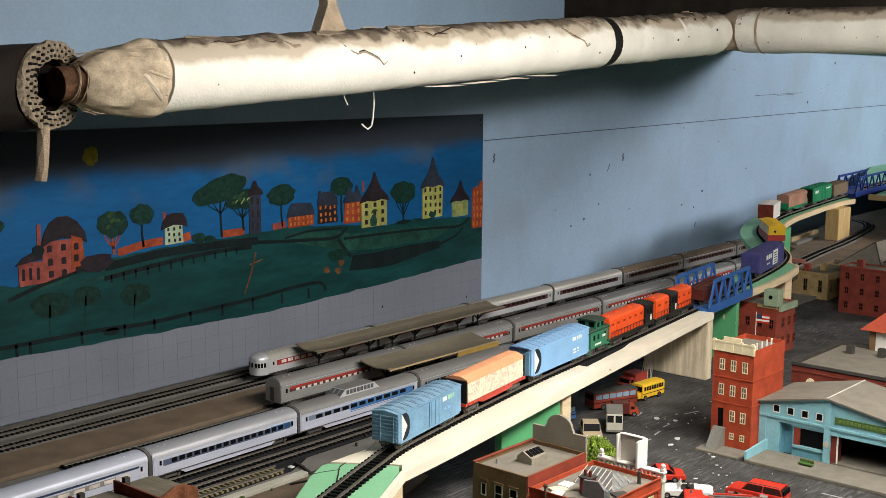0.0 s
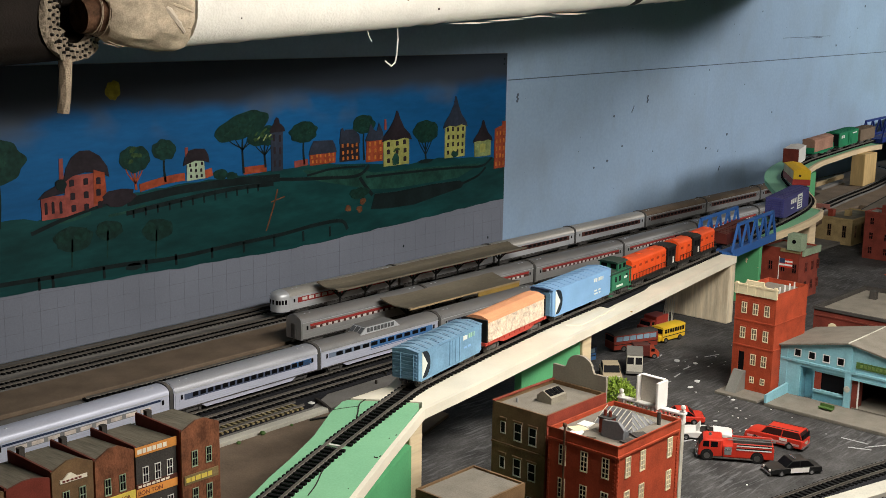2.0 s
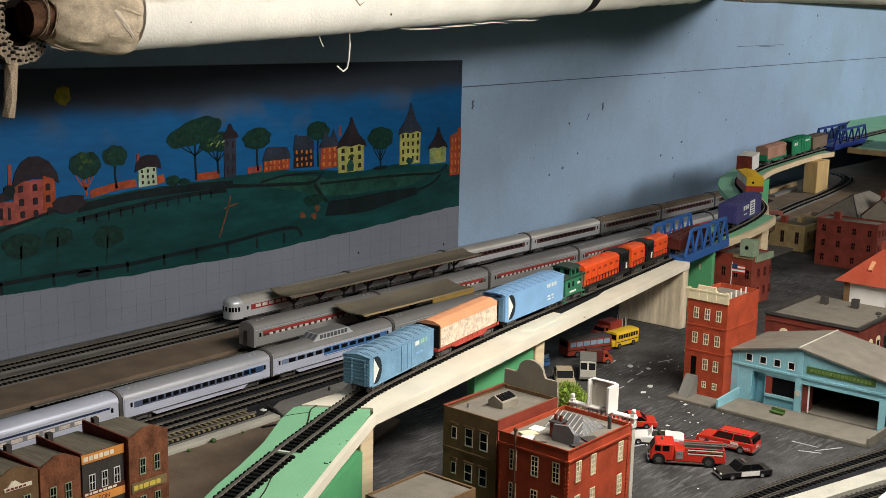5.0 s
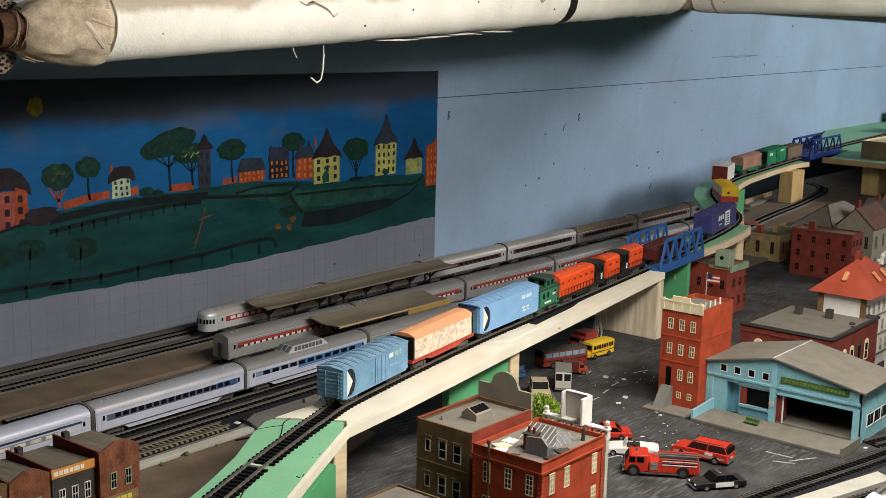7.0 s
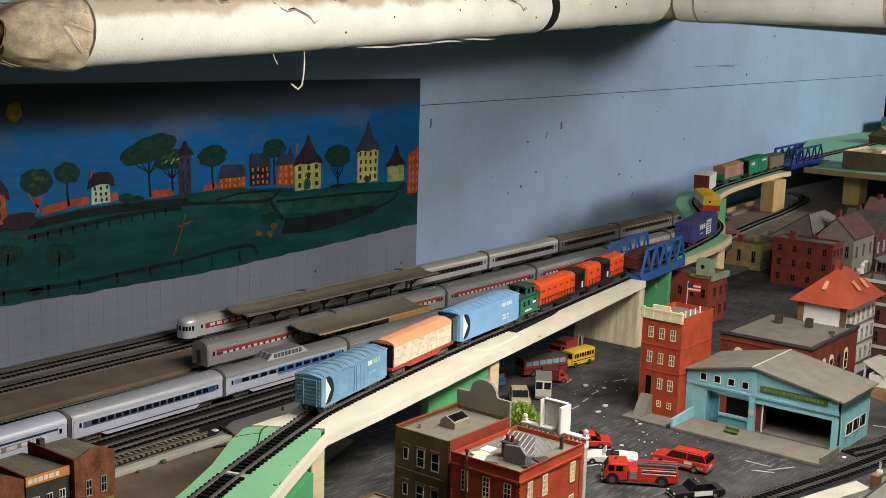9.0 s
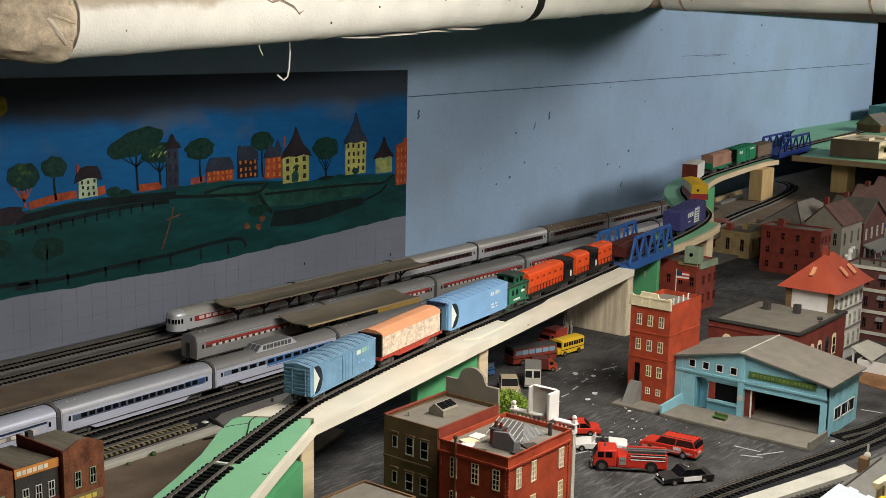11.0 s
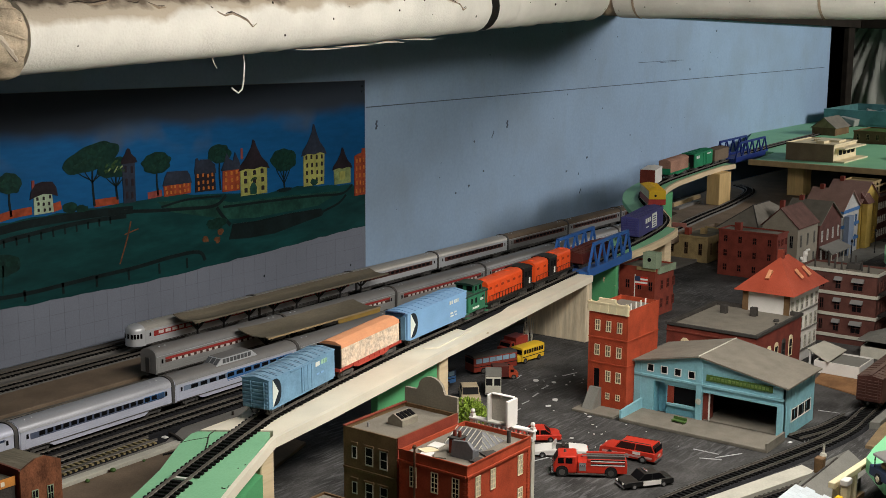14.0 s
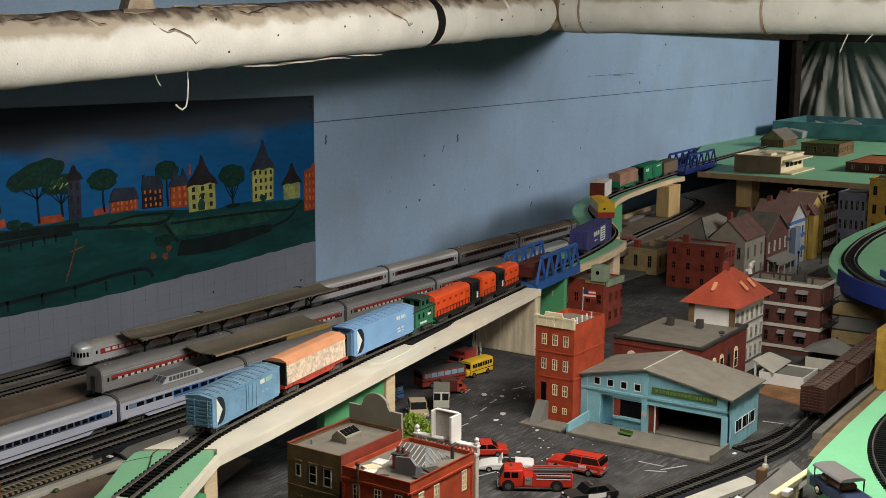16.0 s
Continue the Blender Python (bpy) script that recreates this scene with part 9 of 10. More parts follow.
def toy_car(label, m, L, wd, h, paint, cab=(0.30, 0.42, 0.80, 0.95), belt=0.55, open_top=False, rim_m=None, doors=None, light_bar=None):
    """Saloon car, front at -x: lower body, glazed cabin, roof, bumpers, lamps, wheels."""
    t = thing("toy_car", label, "toy car", "toy vehicles", m)
    z0, zb, w = h * 0.16, h * belt, wd / 2
    low = [(-L / 2, z0 * 1.2), (-L / 2 + L * 0.02, z0), (L / 2 - L * 0.02, z0), (L / 2, z0 * 1.3), (L / 2, zb * 0.92), (L / 2 - L * 0.03, zb), (-L / 2 + L * 0.10, zb * 0.96), (-L / 2 + L * 0.01, zb * 0.80)]
    x = [-L / 2 + L * c for c in cab]
    if h < 0.0171:
        low = [(-L / 2, z0 * 1.5), (-L * 0.48, z0), (L * 0.48, z0), (L / 2, z0 * 1.8), (L * 0.49, zb * 0.86), (L * 0.42, zb), (x[0], zb), (-L * 0.30, zb * 0.90), (-L * 0.45, zb * 0.68)]
    rounded(part("body", Geo().prism(low, "y", -w, w), paint, t, "", True), h * (0.14 if h < 0.0171 else 0.09))
    if not open_top:
        part("cabin_glass", Geo().prism([(x[0], zb - 0.0002), (x[3], zb - 0.0002), (x[2], h - 0.0006), (x[1], h - 0.0006)], "y", -w * 0.86, w * 0.86), M_WINDARK, t)
        rounded(part("roof", Geo().prism([(x[1] - 0.0006, h - 0.0014), (x[2] + 0.0008, h - 0.0014), (x[2], h), (x[1], h)], "y", -w * 0.84, w * 0.84), paint, t, "", True), 0.0009)
        for s in (-1, 1):
            for xa, xb in ((x[0], x[1]), (x[3], x[2]), ((x[0] + x[3]) / 2, (x[1] + x[2]) / 2)):
                part("pillar", Geo().prism([(xa - 0.0007, zb - 0.0002), (xa + 0.0007, zb - 0.0002), (xb + 0.0007, h - 0.0005), (xb - 0.0007, h - 0.0005)], "y", s * w * 0.84, s * w * 0.88), paint, t)
    else:
        part("cockpit", Geo().box(x[1], -w * 0.75, zb - 0.001, x[2], w * 0.75, zb + 0.0003), M_BLACK, t)
        part("windscreen", Geo().prism([(x[0], zb), (x[0] + 0.0008, zb), (x[1] + 0.0008, h), (x[1], h)], "y", -w * 0.8, w * 0.8), M_WHITE, t)
        part("seat", Geo().box((x[1] + x[2]) / 2, -w * 0.7, zb, (x[1] + x[2]) / 2 + 0.003, w * 0.7, h * 0.85, 0.0005), M_BLACK, t)
        rounded(part("tonneau", Geo().prism([(x[2], zb - 0.0006), (x[3] + L * 0.06, zb - 0.0006), (x[3], zb + 0.0010), (x[2], zb + 0.0018)], "y", -w * 0.8, w * 0.8), M_WHITE, t, "", True), 0.0006)
    if doors:
        for s in (-1, 1):
            part("door", Geo().box(-L * 0.12, s * w, z0 * 1.3, L * 0.24, s * (w + 0.0003), zb * 0.95), doors, t, "white door")
    for e in (-1, 1):
        part("bumper", Geo().box(e * (L / 2 - 0.0004), -w * 0.95, z0, e * (L / 2 + 0.0012), w * 0.95, z0 + h * 0.10), M_CHROME, t)
        for s in (-1, 1):
            part("lamp", Geo().box(e * (L / 2 - 0.001), s * w * 0.62 - 0.0015, zb * 0.62, e * (L / 2 + 0.0004), s * w * 0.62 + 0.0015, zb * 0.82), M_WHITE if e < 0 else M_CARRED, t)
    if light_bar:
        part("light_bar", Geo().box(-0.0015, -w * 0.5, h, 0.0015, w * 0.5, h + 0.0018, 0.0003), light_bar, t)
    for s in (-1, 1):
        for xx in (-L * 0.30, L * 0.29):
            part("wheel_arch", Geo().cyl((xx, s * w * 0.90, h * 0.20), (xx, s * (w + 0.0002), h * 0.20), h * 0.235, n=14), M_BLACK, t)
    wheels(t, (-L * 0.30, L * 0.29), w * 0.93, h * 0.20, rim_m or M_CHROME)
    return t


def heading(ax, ay, bx, by, z=0.0, off=0.0):
    """Pose for a vehicle whose front stands at a and whose rear at b."""
    a = math.atan2(by - ay, bx - ax)
    return pose((ax + bx) / 2 - off * math.sin(a), (ay + by) / 2 + off * math.cos(a), z, 0, 0, math.degrees(a))


wagon = toy_car("red toy station wagon with silver wheels on the street", heading(1.395, 0.752, 1.404, 0.668, off=0.011), 0.073, 0.028, 0.0235, M_CARRED, (0.28, 0.38, 0.93, 0.985), 0.62)
M_TINT = mat("tinted_toy_glass", (0.045, 0.018, 0.016), 0.15, spec=0.5)
for o in wagon.children:
    if o.name.startswith("cabin_glass"):
        o.data.materials[0] = M_TINT
part("rear_glass", Geo().box(0.0352, -0.0105, 0.0150, 0.0366, 0.0105, 0.0212), M_WINDARK, wagon)
part("number_plate", Geo().box(0.0366, -0.004, 0.0080, 0.0371, 0.004, 0.0105), M_CURB, wagon)
for s in (-1, 1):
    part("roof_rack", Geo().box(-0.012, s * 0.0095, 0.0235, 0.030, s * 0.0102, 0.0244), M_STEEL, wagon)
    part("side_badge", Geo().box(0.008, s * 0.0141, 0.0100, 0.018, s * 0.0144, 0.0135), M_WHITE, wagon, "faded white side marking")
    part("side_stripe", Geo().box(-0.032, s * 0.0141, 0.0066, 0.033, s * 0.0145, 0.0092), mat("pale_pink_stripe", (0.50, 0.26, 0.24), 0.5) if s < 0 else bpy.data.materials["pale_pink_stripe"], wagon, "faded pink side stripe")
toy_car("black and white toy police car on the street", heading(1.302, 0.668, 1.362, 0.624, off=0.010), 0.063, 0.0245, 0.0172, M_BLACK, (0.30, 0.42, 0.72, 0.84), 0.56, doors=M_WHITE, light_bar=M_CHROME)
toy_car("white open toy convertible beside the fire engine", heading(1.338, 0.812, 1.376, 0.750, off=0.010), 0.070, 0.028, 0.017, M_WHITE, (0.36, 0.43, 0.66, 0.80), 0.62, open_top=True)
toy_car("red toy sports car with silver wheels behind the block", heading(1.362, 0.866, 1.412, 0.806, off=0.010), 0.068, 0.028, 0.0165, M_CARRED, (0.36, 0.48, 0.70, 0.82), 0.60)


def fire_engine(m):
    """Cab-over fire engine, front at -x: rounded cab with windows all round, pump panel, hose body with pale strips, arched wheels."""
    t = thing("toy_fire_engine", "red toy fire engine on the black street", "toy truck", "toy vehicles", m)
    L, w = 0.083, 0.0145
    a = -L / 2
    rounded(part("cab", Geo().prism([(a - 0.004, 0.0050), (a + 0.024, 0.0050), (a + 0.024, 0.0262), (a + 0.002, 0.0262), (a - 0.0035, 0.0165)], "y", -w, w), M_CARRED, t, "", True), 0.0020)
    rounded(part("body", Geo().box(a + 0.0245, -w, 0.0050, L / 2, w, 0.0190), M_CARRED, t, "", True), 0.0012)
    part("pump_panel", Geo().box(a + 0.0265, -w - 0.0004, 0.0085, a + 0.0345, w + 0.0004, 0.0180), M_ROOFGREY, t, "grey pump panel")
    for k in range(3):
        part("pump_dial", Geo().cyl((a + 0.0282 + 0.0024 * k, -w - 0.0009, 0.0150), (a + 0.0282 + 0.0024 * k, -w - 0.0003, 0.0150), 0.0009, n=8), M_CHROME, t)
    for s in (-1, 1):
        part("bed_side", Geo().box(a + 0.036, s * (w - 0.0016), 0.0188, L / 2 - 0.001, s * w, 0.0228, 0.0004), M_CARRED, t)
        for z in (0.0150, 0.0196):
            part("pale_strip", Geo().box(a + 0.040, s * w, z, L / 2 - 0.003, s * (w + 0.0005), z + 0.0012), M_WHITE, t, "pale side strip")
            part("dark_strip", Geo().box(a + 0.040, s * w, z + 0.0013, L / 2 - 0.003, s * (w + 0.0004), z + 0.0026), M_BLACK, t)
        part("cab_window", Geo().box(a + 0.0015, s * w, 0.0168, a + 0.0085, s * (w + 0.0003), 0.0235), M_WINDARK, t)
        part("cab_window", Geo().box(a + 0.0105, s * w, 0.0168, a + 0.0185, s * (w + 0.0003), 0.0235), M_WINDARK, t)
        part("cab_door", Geo().box(a + 0.0100, s * w, 0.0058, a + 0.0190, s * (w + 0.0002), 0.0160), M_CARRED, t)
        part("running_board", Geo().box(a + 0.014, s * (w - 0.001), 0.0036, L / 2 - 0.024, s * (w + 0.0010), 0.0050), M_STEEL, t)
        for x in (a + 0.0065, L / 2 - 0.019):
            part("wheel_arch", Geo().cyl((x, s * w * 0.88, 0.0066), (x, s * (w + 0.0003), 0.0066), 0.0076, n=16), M_BLACK, t)
        part("head_lamp", Geo().cyl((a - 0.0050, s * 0.0098, 0.0100), (a - 0.0038, s * 0.0098, 0.0100), 0.0018, n=10), M_CHROME, t)
    part("hose_bed", Geo().box(a + 0.037, -w + 0.0018, 0.0188, L / 2 - 0.002, w - 0.0018, 0.0204), M_BLACK, t)
    part("ladder_rack", Geo().box(a + 0.030, -0.004, 0.0228, L / 2 + 0.002, -0.003, 0.0238).box(a + 0.030, 0.003, 0.0228, L / 2 + 0.002, 0.004, 0.0238), M_ROOFGREY, t)
    part("windscreen", Geo().prism([(a - 0.0034, 0.0172), (a + 0.0012, 0.0250), (a + 0.0018, 0.0248), (a - 0.0028, 0.0170)], "y", -w * 0.84, w * 0.84), M_WINDARK, t)
    part("beacon", Geo().cyl((a + 0.010, 0, 0.0260), (a + 0.010, 0, 0.0290), 0.0020, 0.0014, 10), M_CHROME, t)
    part("bumper", Geo().box(a - 0.0062, -w * 0.98, 0.0040, a - 0.0040, w * 0.98, 0.0068, 0.0005), M_CHROME, t)
    wheels(t, (a + 0.0065, L / 2 - 0.019), w * 0.95, 0.0062, M_STEEL)


fire_engine(heading(1.301, 0.752, 1.346, 0.681, off=0.010))


def bus(label, m, L, w, h, lower_m, upper_m, roof_m, n, nose=0.0):
    t = thing("toy_bus", label, "toy bus", "toy vehicles", m)
    part("body", Geo().box(-L / 2 + nose, -w, 0.004, L / 2, w, h * 0.55, 0.0006), lower_m, t)
    part("upper_body", Geo().box(-L / 2 + nose, -w, h * 0.55, L / 2, w, h * 0.90, 0.0004), upper_m, t)
    part("roof", Geo().prism(arc_roof(w, h * 0.90, h * 0.10), "x", -L / 2 + nose, L / 2), roof_m, t, "", True)
    if nose:
        part("hood", Geo().box(-L / 2, -w * 0.8, 0.004, -L / 2 + nose, w * 0.8, h * 0.5, 0.001), lower_m, t)
    span = L - nose - 0.006
    for k in range(n):
        for s in (-1, 1):
            part("window", Geo().box(-L / 2 + nose + 0.003 + span * k / n + 0.0008, s * w, h * 0.60, -L / 2 + nose + 0.003 + span * (k + 1) / n - 0.0008, s * (w + 0.0003), h * 0.84), M_WINDARK if nose else mat_bus_glass, t)
    part("windscreen", Geo().box(-L / 2 + nose - 0.0003, -w * 0.85, h * 0.58, -L / 2 + nose, w * 0.85, h * 0.86), M_WINDARK, t)
    for s in (-1, 1):
        part("side_strip", Geo().box(-L / 2 + nose, s * w, h * 0.40, L / 2, s * (w + 0.0004), h * 0.44), M_BLACK, t)
    wheels(t, (-L * 0.28, L * 0.28), w * 0.92, h * 0.17, M_STEEL)


# coach red made darker: the bridge's shade is put into its colour
M_COACH_SHADE = mat("bridge_shaded_red_coach", (0.21, 0.035, 0.022), 0.5, var=0.15, dust=0.2)
mat_bus_glass = mat("blue_tinted_bus_glass", (0.20, 0.30, 0.38), 0.25)
bus("yellow toy school bus under the bridge", heading(1.672, 1.0446, 1.735, 1.038, off=0.0125), 0.062, 0.0118, 0.0262, M_YELLOW, M_YELLOW, M_YELLOW, 8, 0.007)
bus("red and grey toy coach under the bridge", heading(1.583, 1.0705, 1.660, 1.0403, off=0.0125), 0.080, 0.0125, 0.0290, M_COACH_SHADE, M_COACH_SHADE, M_ROOFDK, 6)
bus("blue toy coach in the shade of the bridge", heading(1.450, 1.092, 1.535, 1.075, off=0.0), 0.080, 0.0125, 0.0260, M_BLUEST, M_NAVY, M_BLACK, 6)


def pickup(label, m, paint, box_m):
    t = thing("toy_truck", label, "toy truck", "toy vehicles", m)
    part("cab", Geo().prism([(-0.024, 0.004), (-0.006, 0.004), (-0.006, 0.0215), (-0.016, 0.0215), (-0.019, 0.0135), (-0.024, 0.0125)], "y", -0.011, 0.011), paint, t)
    part("box", Geo().box(-0.0055, -0.0125, 0.005, 0.026, 0.0125, 0.027, 0.0006), box_m, t)
    for s in (-1, 1):
        part("cab_window", Geo().box(-0.0150, s * 0.011, 0.0140, -0.0085, s * 0.0113, 0.0195), M_WINDARK, t)
    part("windscreen", Geo().prism([(-0.0192, 0.0140), (-0.0163, 0.0205), (-0.0157, 0.0203), (-0.0186, 0.0138)], "y", -0.0095, 0.0095), M_WINDARK, t)
    part("bumper", Geo().box(-0.0252, -0.011, 0.0035, -0.024, 0.011, 0.0065), M_CHROME, t)
    wheels(t, (-0.015, 0.016), 0.0105, 0.0048, M_STEEL)


def van(label, m):
    t = thing("toy_van", label, "toy truck", "toy vehicles", m)
    rounded(part("body", Geo().prism([(-0.026, 0.004), (0.026, 0.004), (0.026, 0.0285), (-0.020, 0.0285), (-0.0255, 0.0165)], "y", -0.0115, 0.0115), M_CURB, t), 0.0014)
    part("roof", Geo().box(-0.020, -0.0118, 0.0283, 0.0263, 0.0118, 0.0300, 0.0005), M_STONE, t)
    for y in (-0.0058, 0.0058):
        part("windscreen", Geo().prism([(-0.0252, 0.0172), (-0.0212, 0.0262), (-0.0206, 0.0259), (-0.0246, 0.0169)], "y", y - 0.0046, y + 0.0046), M_WINDARK, t)
    part("bumper", Geo().box(-0.0272, -0.0115, 0.004, -0.026, 0.0115, 0.007), M_STONE, t)
    wheels(t, (-0.016, 0.016), 0.0105, 0.0048, M_STEEL)


van("grey-white toy delivery van with split windscreen", heading(1.511, 0.985, 1.554, 1.014))
pickup("rusty orange toy pickup beside the coach", heading(1.618, 1.010, 1.588, 1.042) @ Matrix.Scale(0.78, 4), M_BRICK_HI, M_DEEPRED)
pickup("red toy truck in the shade of the bridge", heading(1.70, 1.100, 1.76, 1.095), M_FLATRED, M_FLATRED)
toy_car("beige toy saloon with dark windows behind the store", heading(1.462, 0.988, 1.500, 1.022), 0.051, 0.027, 0.022, mat("beige_enamel", (0.42, 0.34, 0.22), 0.4, var=0.12), (0.24, 0.36, 0.78, 0.92), 0.56)
# cut saplings and sticks behind the buses
st = thing("twig_bundle", "pale twigs standing behind the school bus", "twigs", m=Matrix.Translation((1.745, 1.085, 0.0)))
rt = random.Random(6)
for k in range(9):
    part("twig", Geo().cyl((0.004 * k, 0.006 * rt.random(), 0), (0.004 * k + 0.01 * rt.uniform(-1, 1), 0.006 * rt.random(), 0.045 + 0.012 * rt.random()), 0.0009, 0.0005, 5), M_CURB, st)
single("white_roof_sheet", Geo().box(-0.03, -0.004, 0, 0.03, 0.004, 0.0012), M_CURB, "pale scrap of card under the bridge", "card scrap", m=pose(1.66, 1.085, 0.0, 0, 0, -20))

# ---- scraps on the street ----
rs = random.Random(21)


def scrap(x, y, s, long=1.5):
    g = Geo()
    pts = [(s * long * math.cos(a) * rs.uniform(0.7, 1.1), s * math.sin(a) * rs.uniform(0.7, 1.1)) for a in [2 * math.pi * i / 7 for i in range(7)]]
    g.prism(pts, "z", 0.0, 0.0004 + s * 0.10)
    single("paper_scrap", g, M_PAPER, "crumpled white paper scrap on the street", "paper scrap", "street litter", m=pose(x, y, 0.0001, 0, 0, rs.uniform(-60, 60)))


for x, y, s in ((1.619, 0.981, 0.0048), (1.627, 0.955, 0.0034), (1.554, 0.908, 0.0046), (1.524, 0.901, 0.0034), (1.518, 0.831, 0.0026), (1.526, 0.842, 0.002), (1.536, 0.784, 0.0035), (1.427, 0.805, 0.0022), (1.491, 0.811, 0.0014), (1.486, 0.802, 0.0012), (1.458, 0.79, 0.0014), (1.464, 0.782, 0.0012), (1.46, 0.799, 0.001), (1.583, 0.574, 0.0026), (1.291, 0.877, 0.003)):
    scrap(x, y, s)
for _ in range(30):
    scrap(rs.uniform(1.16, 1.55), rs.uniform(0.60, 0.98), rs.uniform(0.0005, 0.0013), 1.3)
for _ in range(14):
    scrap(rs.uniform(1.56, 1.80), rs.uniform(0.88, 1.0), rs.uniform(0.0006, 0.0014), 1.3)
M_CHALK = mat("worn_white_line", (0.42, 0.42, 0.42), 0.8, var=0.3, size=0.004)
for x, y, l, a in ((1.598, 0.952, 0.020, 3), (1.558, 0.943, 0.020, 11), (1.519, 0.935, 0.019, 3), (1.482, 0.925, 0.017, 0), (1.489, 0.616, 0.039, -30), (1.485, 0.645, 0.034, -87), (1.587, 0.687, 0.018, -87), (1.464, 0.629, 0.027, -66), (1.738, 0.579, 0.029, -80), (1.336, 0.795, 0.040, -18), (1.679, 0.958, 0.029, -16), (1.62, 1.012, 0.02, 14), (1.23, 0.87, 0.02, 25), (1.14, 0.875, 0.012, 25), (1.20, 0.66, 0.018, -60), (1.245, 0.635, 0.020, -65)):
    single("street_line", Geo().prism([(-l / 2, -0.0008), (l / 2, -0.0012), (l / 2, 0.0008), (-l / 2, 0.0013)], "z", 0.0, 0.0004), M_CHALK, "short worn white street line", "street line", "street lines", m=pose(x, y, 0.0001, 0, 0, a))

# ---- near corner: huts, signal frame, pick-up car ----
M_SHINGLE = mat("pale_blue_white_shingle", (0.50, 0.55, 0.58), 0.6, var=0.08)
sh = House("shingled_shed", "small shed with pale blue-white shingle roof", 1.216, 0.381, 1.306, 0.461, 0.034, M_CURB, M_SHINGLE, roof=False)
shingle = Geo().box(0, 0, 0, 0.0092, 0.0105, 0.0010).mesh("shingle", M_SHINGLE)
sl = part("roof", Geo().add([(-0.006, -0.004, 0.034), (0.098, -0.004, 0.034), (0.098, 0.085, 0.052), (-0.006, 0.085, 0.052), (-0.006, -0.004, 0.032), (0.098, -0.004, 0.032), (0.098, 0.085, 0.050), (-0.006, 0.085, 0.050)], [(0, 1, 2, 3), (7, 6, 5, 4), (0, 4, 5, 1), (2, 6, 7, 3), (1, 5, 6, 2), (0, 3, 7, 4)]), M_SHINGLE, sh.t)
tilt = math.atan2(0.018, 0.089)
for r in range(9):
    for k in range(11):
        placed("shingle", shingle, sl, Matrix.Translation((-0.006 + 0.0094 * k + 0.0047 * (r % 2) - 0.002, -0.004 + 0.0099 * r * math.cos(tilt), 0.0341 + 0.0099 * r * math.sin(tilt))) @ Matrix.Rotation(tilt + 0.05, 4, "X"))
dep = House("depot", "low grey-roofed depot beside the tracks", 1.335, 0.446, 1.470, 0.482, 0.026, M_STONE, M_STONE, roof=False)
part("roof", Geo().prism([(-0.008, 0.0235), (0.044, 0.0235), (0.018, 0.0460)], "x", -0.017, 0.100), M_STONE, dep.t, "grey pitched roof")
part("side_roof", Geo().prism([(-0.004, 0.0225), (0.046, 0.0225), (0.022, 0.0405)], "x", 0.101, 0.152), M_STONE, dep.t, "lower grey pitched roof")
part("ridge_cap", Geo().cyl((-0.018, 0.018, 0.0462), (0.101, 0.018, 0.0462), 0.0010, n=7), M_ROOFDK, dep.t)
part("chimney", Geo().box(0.060, 0.020, 0.038, 0.070, 0.030, 0.056, 0.001), M_BRICK_BR, dep.t, "crumbling brown chimney")
part("roof_vent", Geo().ball((0.072, 0.024, 0.056), 0.0042, 8).cyl((0.072, 0.024, 0.056), (0.073, 0.024, 0.068), 0.0014, n=7), M_CURB, dep.t)
GM = GB + 0.0001
sig = thing("signal_stand", "cream wooden stand with a yellow post and white cap", "stand", m=pose(1.340, 0.4365, 0.0, 0, 0, -4))
part("arm", Geo().box(0, -0.0038, 0.0458, 0.106, 0.0038, 0.0525, 0.0006), M_TRIM, sig, "long cream beam")
part("worn_patch", Geo().box(0.070, -0.0041, 0.0470, 0.098, -0.0037, 0.0505), M_BRICK_BR, sig, "rubbed brown patch")
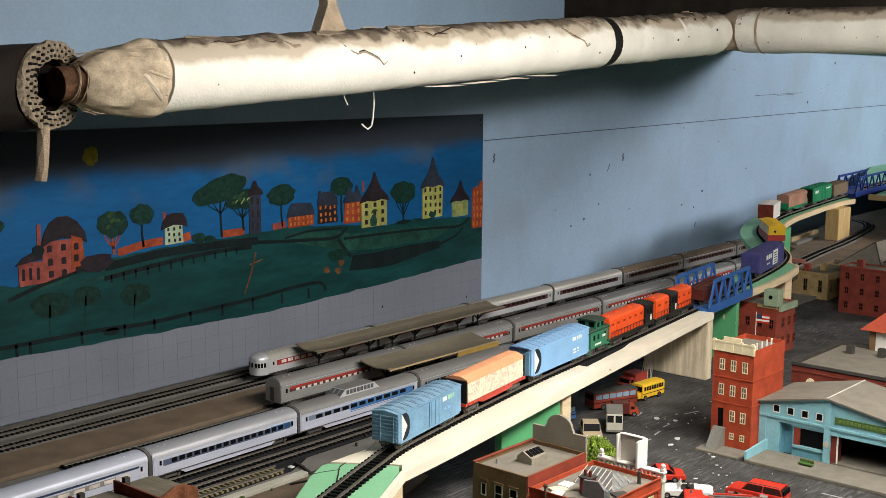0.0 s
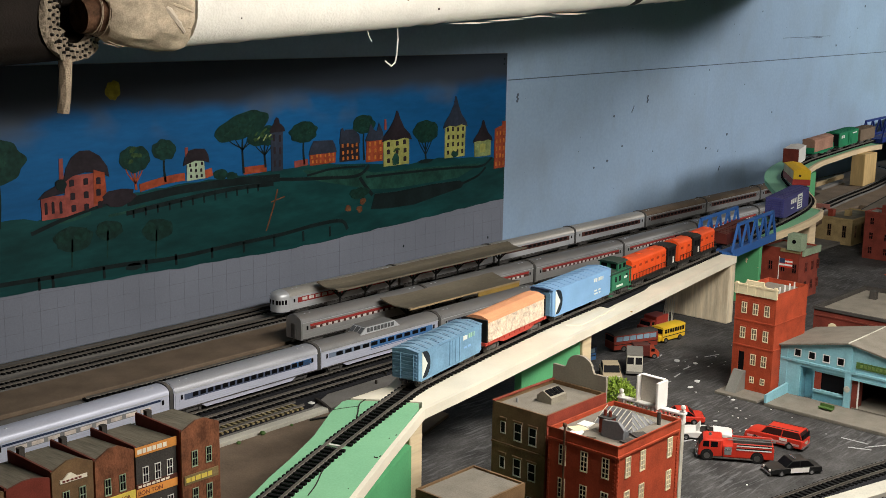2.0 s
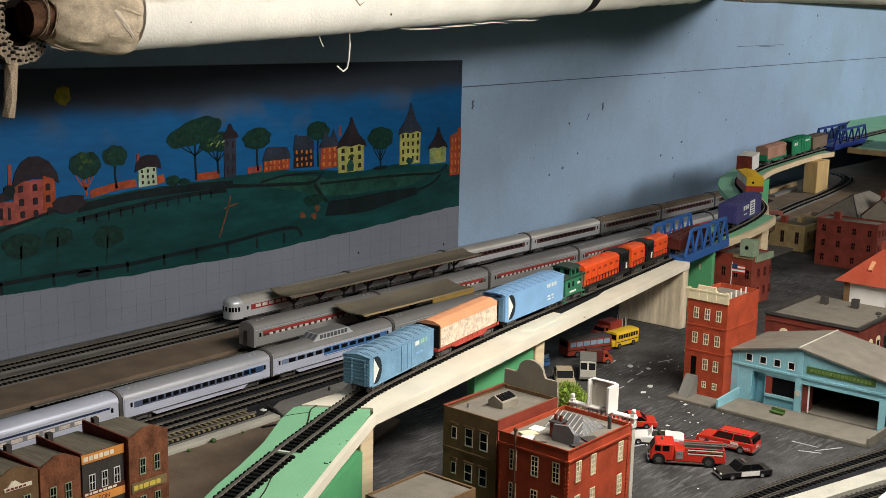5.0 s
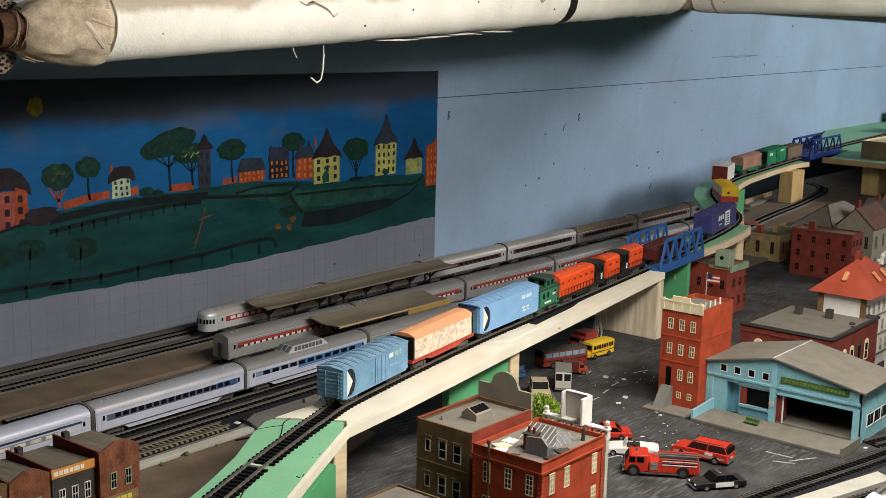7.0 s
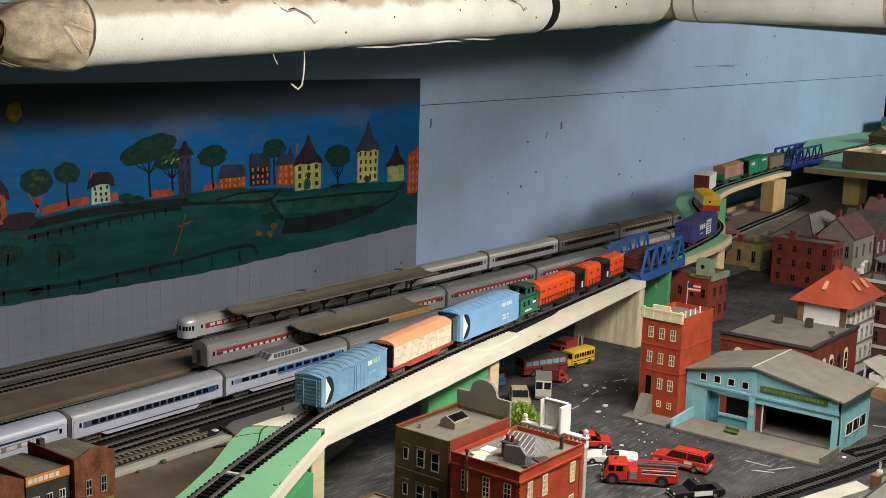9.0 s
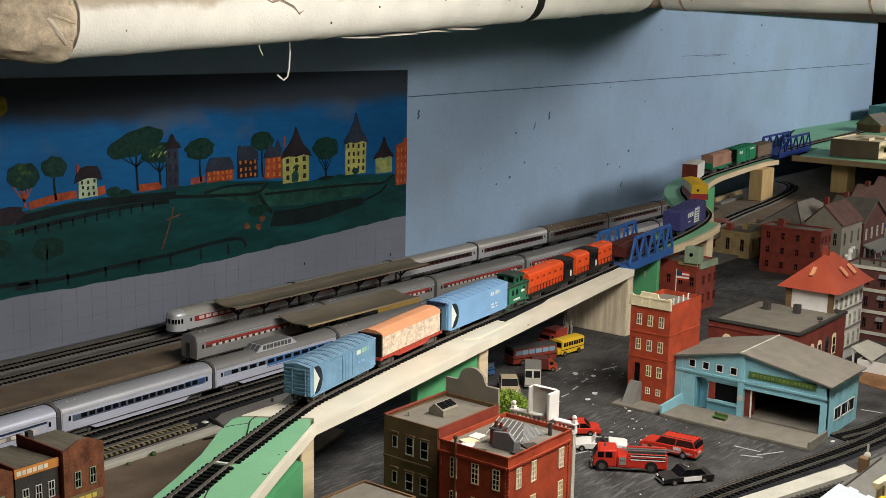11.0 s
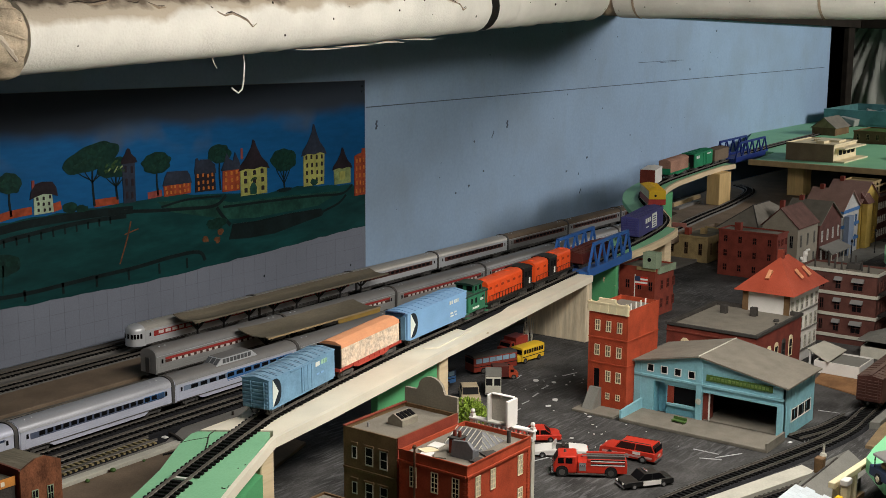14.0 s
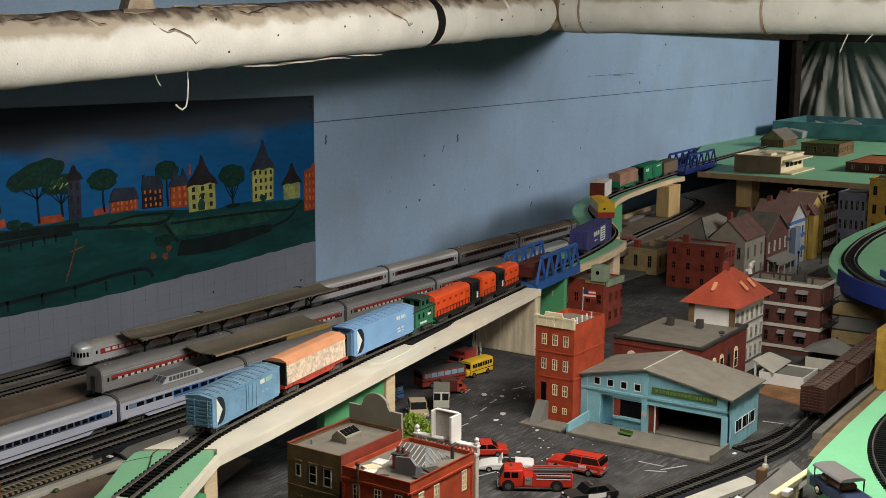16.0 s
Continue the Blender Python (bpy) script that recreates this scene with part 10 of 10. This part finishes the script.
for x in (0.014, 0.060):
    part("leg", Geo().box(x - 0.003, -0.003, 0.0, x + 0.003, 0.003, 0.0458), M_TRIM, sig)
part("cap", Geo().box(0.012, -0.0125, 0.0470, 0.026, -0.0039, 0.0535, 0.0008), M_WHITE, sig, "white square cap")
part("post", Geo().box(0.014, -0.0120, 0.0, 0.024, -0.0042, 0.0470, 0.0008), M_TRIM, sig)
part("yellow_post", Geo().box(-0.012, -0.0165, 0.0, -0.001, -0.0065, 0.0420, 0.0025), M_YELLOW, sig, "yellow plastic post")
part("brace", Geo().box(0.030, -0.0035, 0.012, 0.085, 0.0035, 0.018), M_BRICK_BR, sig)
pk = thing("toy_truck", "dark blue toy truck with grey canopy on the green board", "toy truck", "toy vehicles", pose(1.340, 0.364, GM, 0, 0, 49))
part("body", Geo().box(-0.040, -0.014, 0.005, 0.040, 0.014, 0.016, 0.001), M_NAVY, pk)
part("canopy", Geo().prism(arc_roof(0.0145, 0.028, 0.004), "x", -0.020, 0.034), M_ROOFGREY, pk, "grey canopy", True)
for x in (-0.018, 0.006, 0.030):
    for s in (-1, 1):
        part("canopy_post", Geo().box(x - 0.0007, s * 0.0135, 0.016, x + 0.0007, s * 0.0142, 0.029), M_BLACK, pk)
part("load", Geo().box(-0.014, -0.010, 0.016, 0.026, 0.010, 0.023, 0.002), M_BRICK_BR, pk)
part("hood", Geo().box(-0.058, -0.011, 0.005, -0.040, 0.011, 0.016, 0.002), M_ROOFGREY, pk)
wheels(pk, (-0.045, 0.022), 0.0130, 0.0060, M_CHROME)
# stones along the kerb
for x, y, s in ((0.985, 1.170, 0.004), (0.945, 1.166, 0.003), (1.03, 1.168, 0.0022)):
    single("pebble", Geo().ball((0, 0, s * 0.5), s, 8, 0.7), M_SIGN_G, "small mossy pebble beside the kerb", "pebble", "pebbles", m=Matrix.Translation((x, y, 0.004)))
stick = single("dark_stick", Geo().box(-0.018, -0.0012, 0, 0.018, 0.0012, 0.002), M_BLACK, "short dark stick on the brown board", "stick", m=pose(1.075, 1.160, 0.0041, 0, 0, -18))
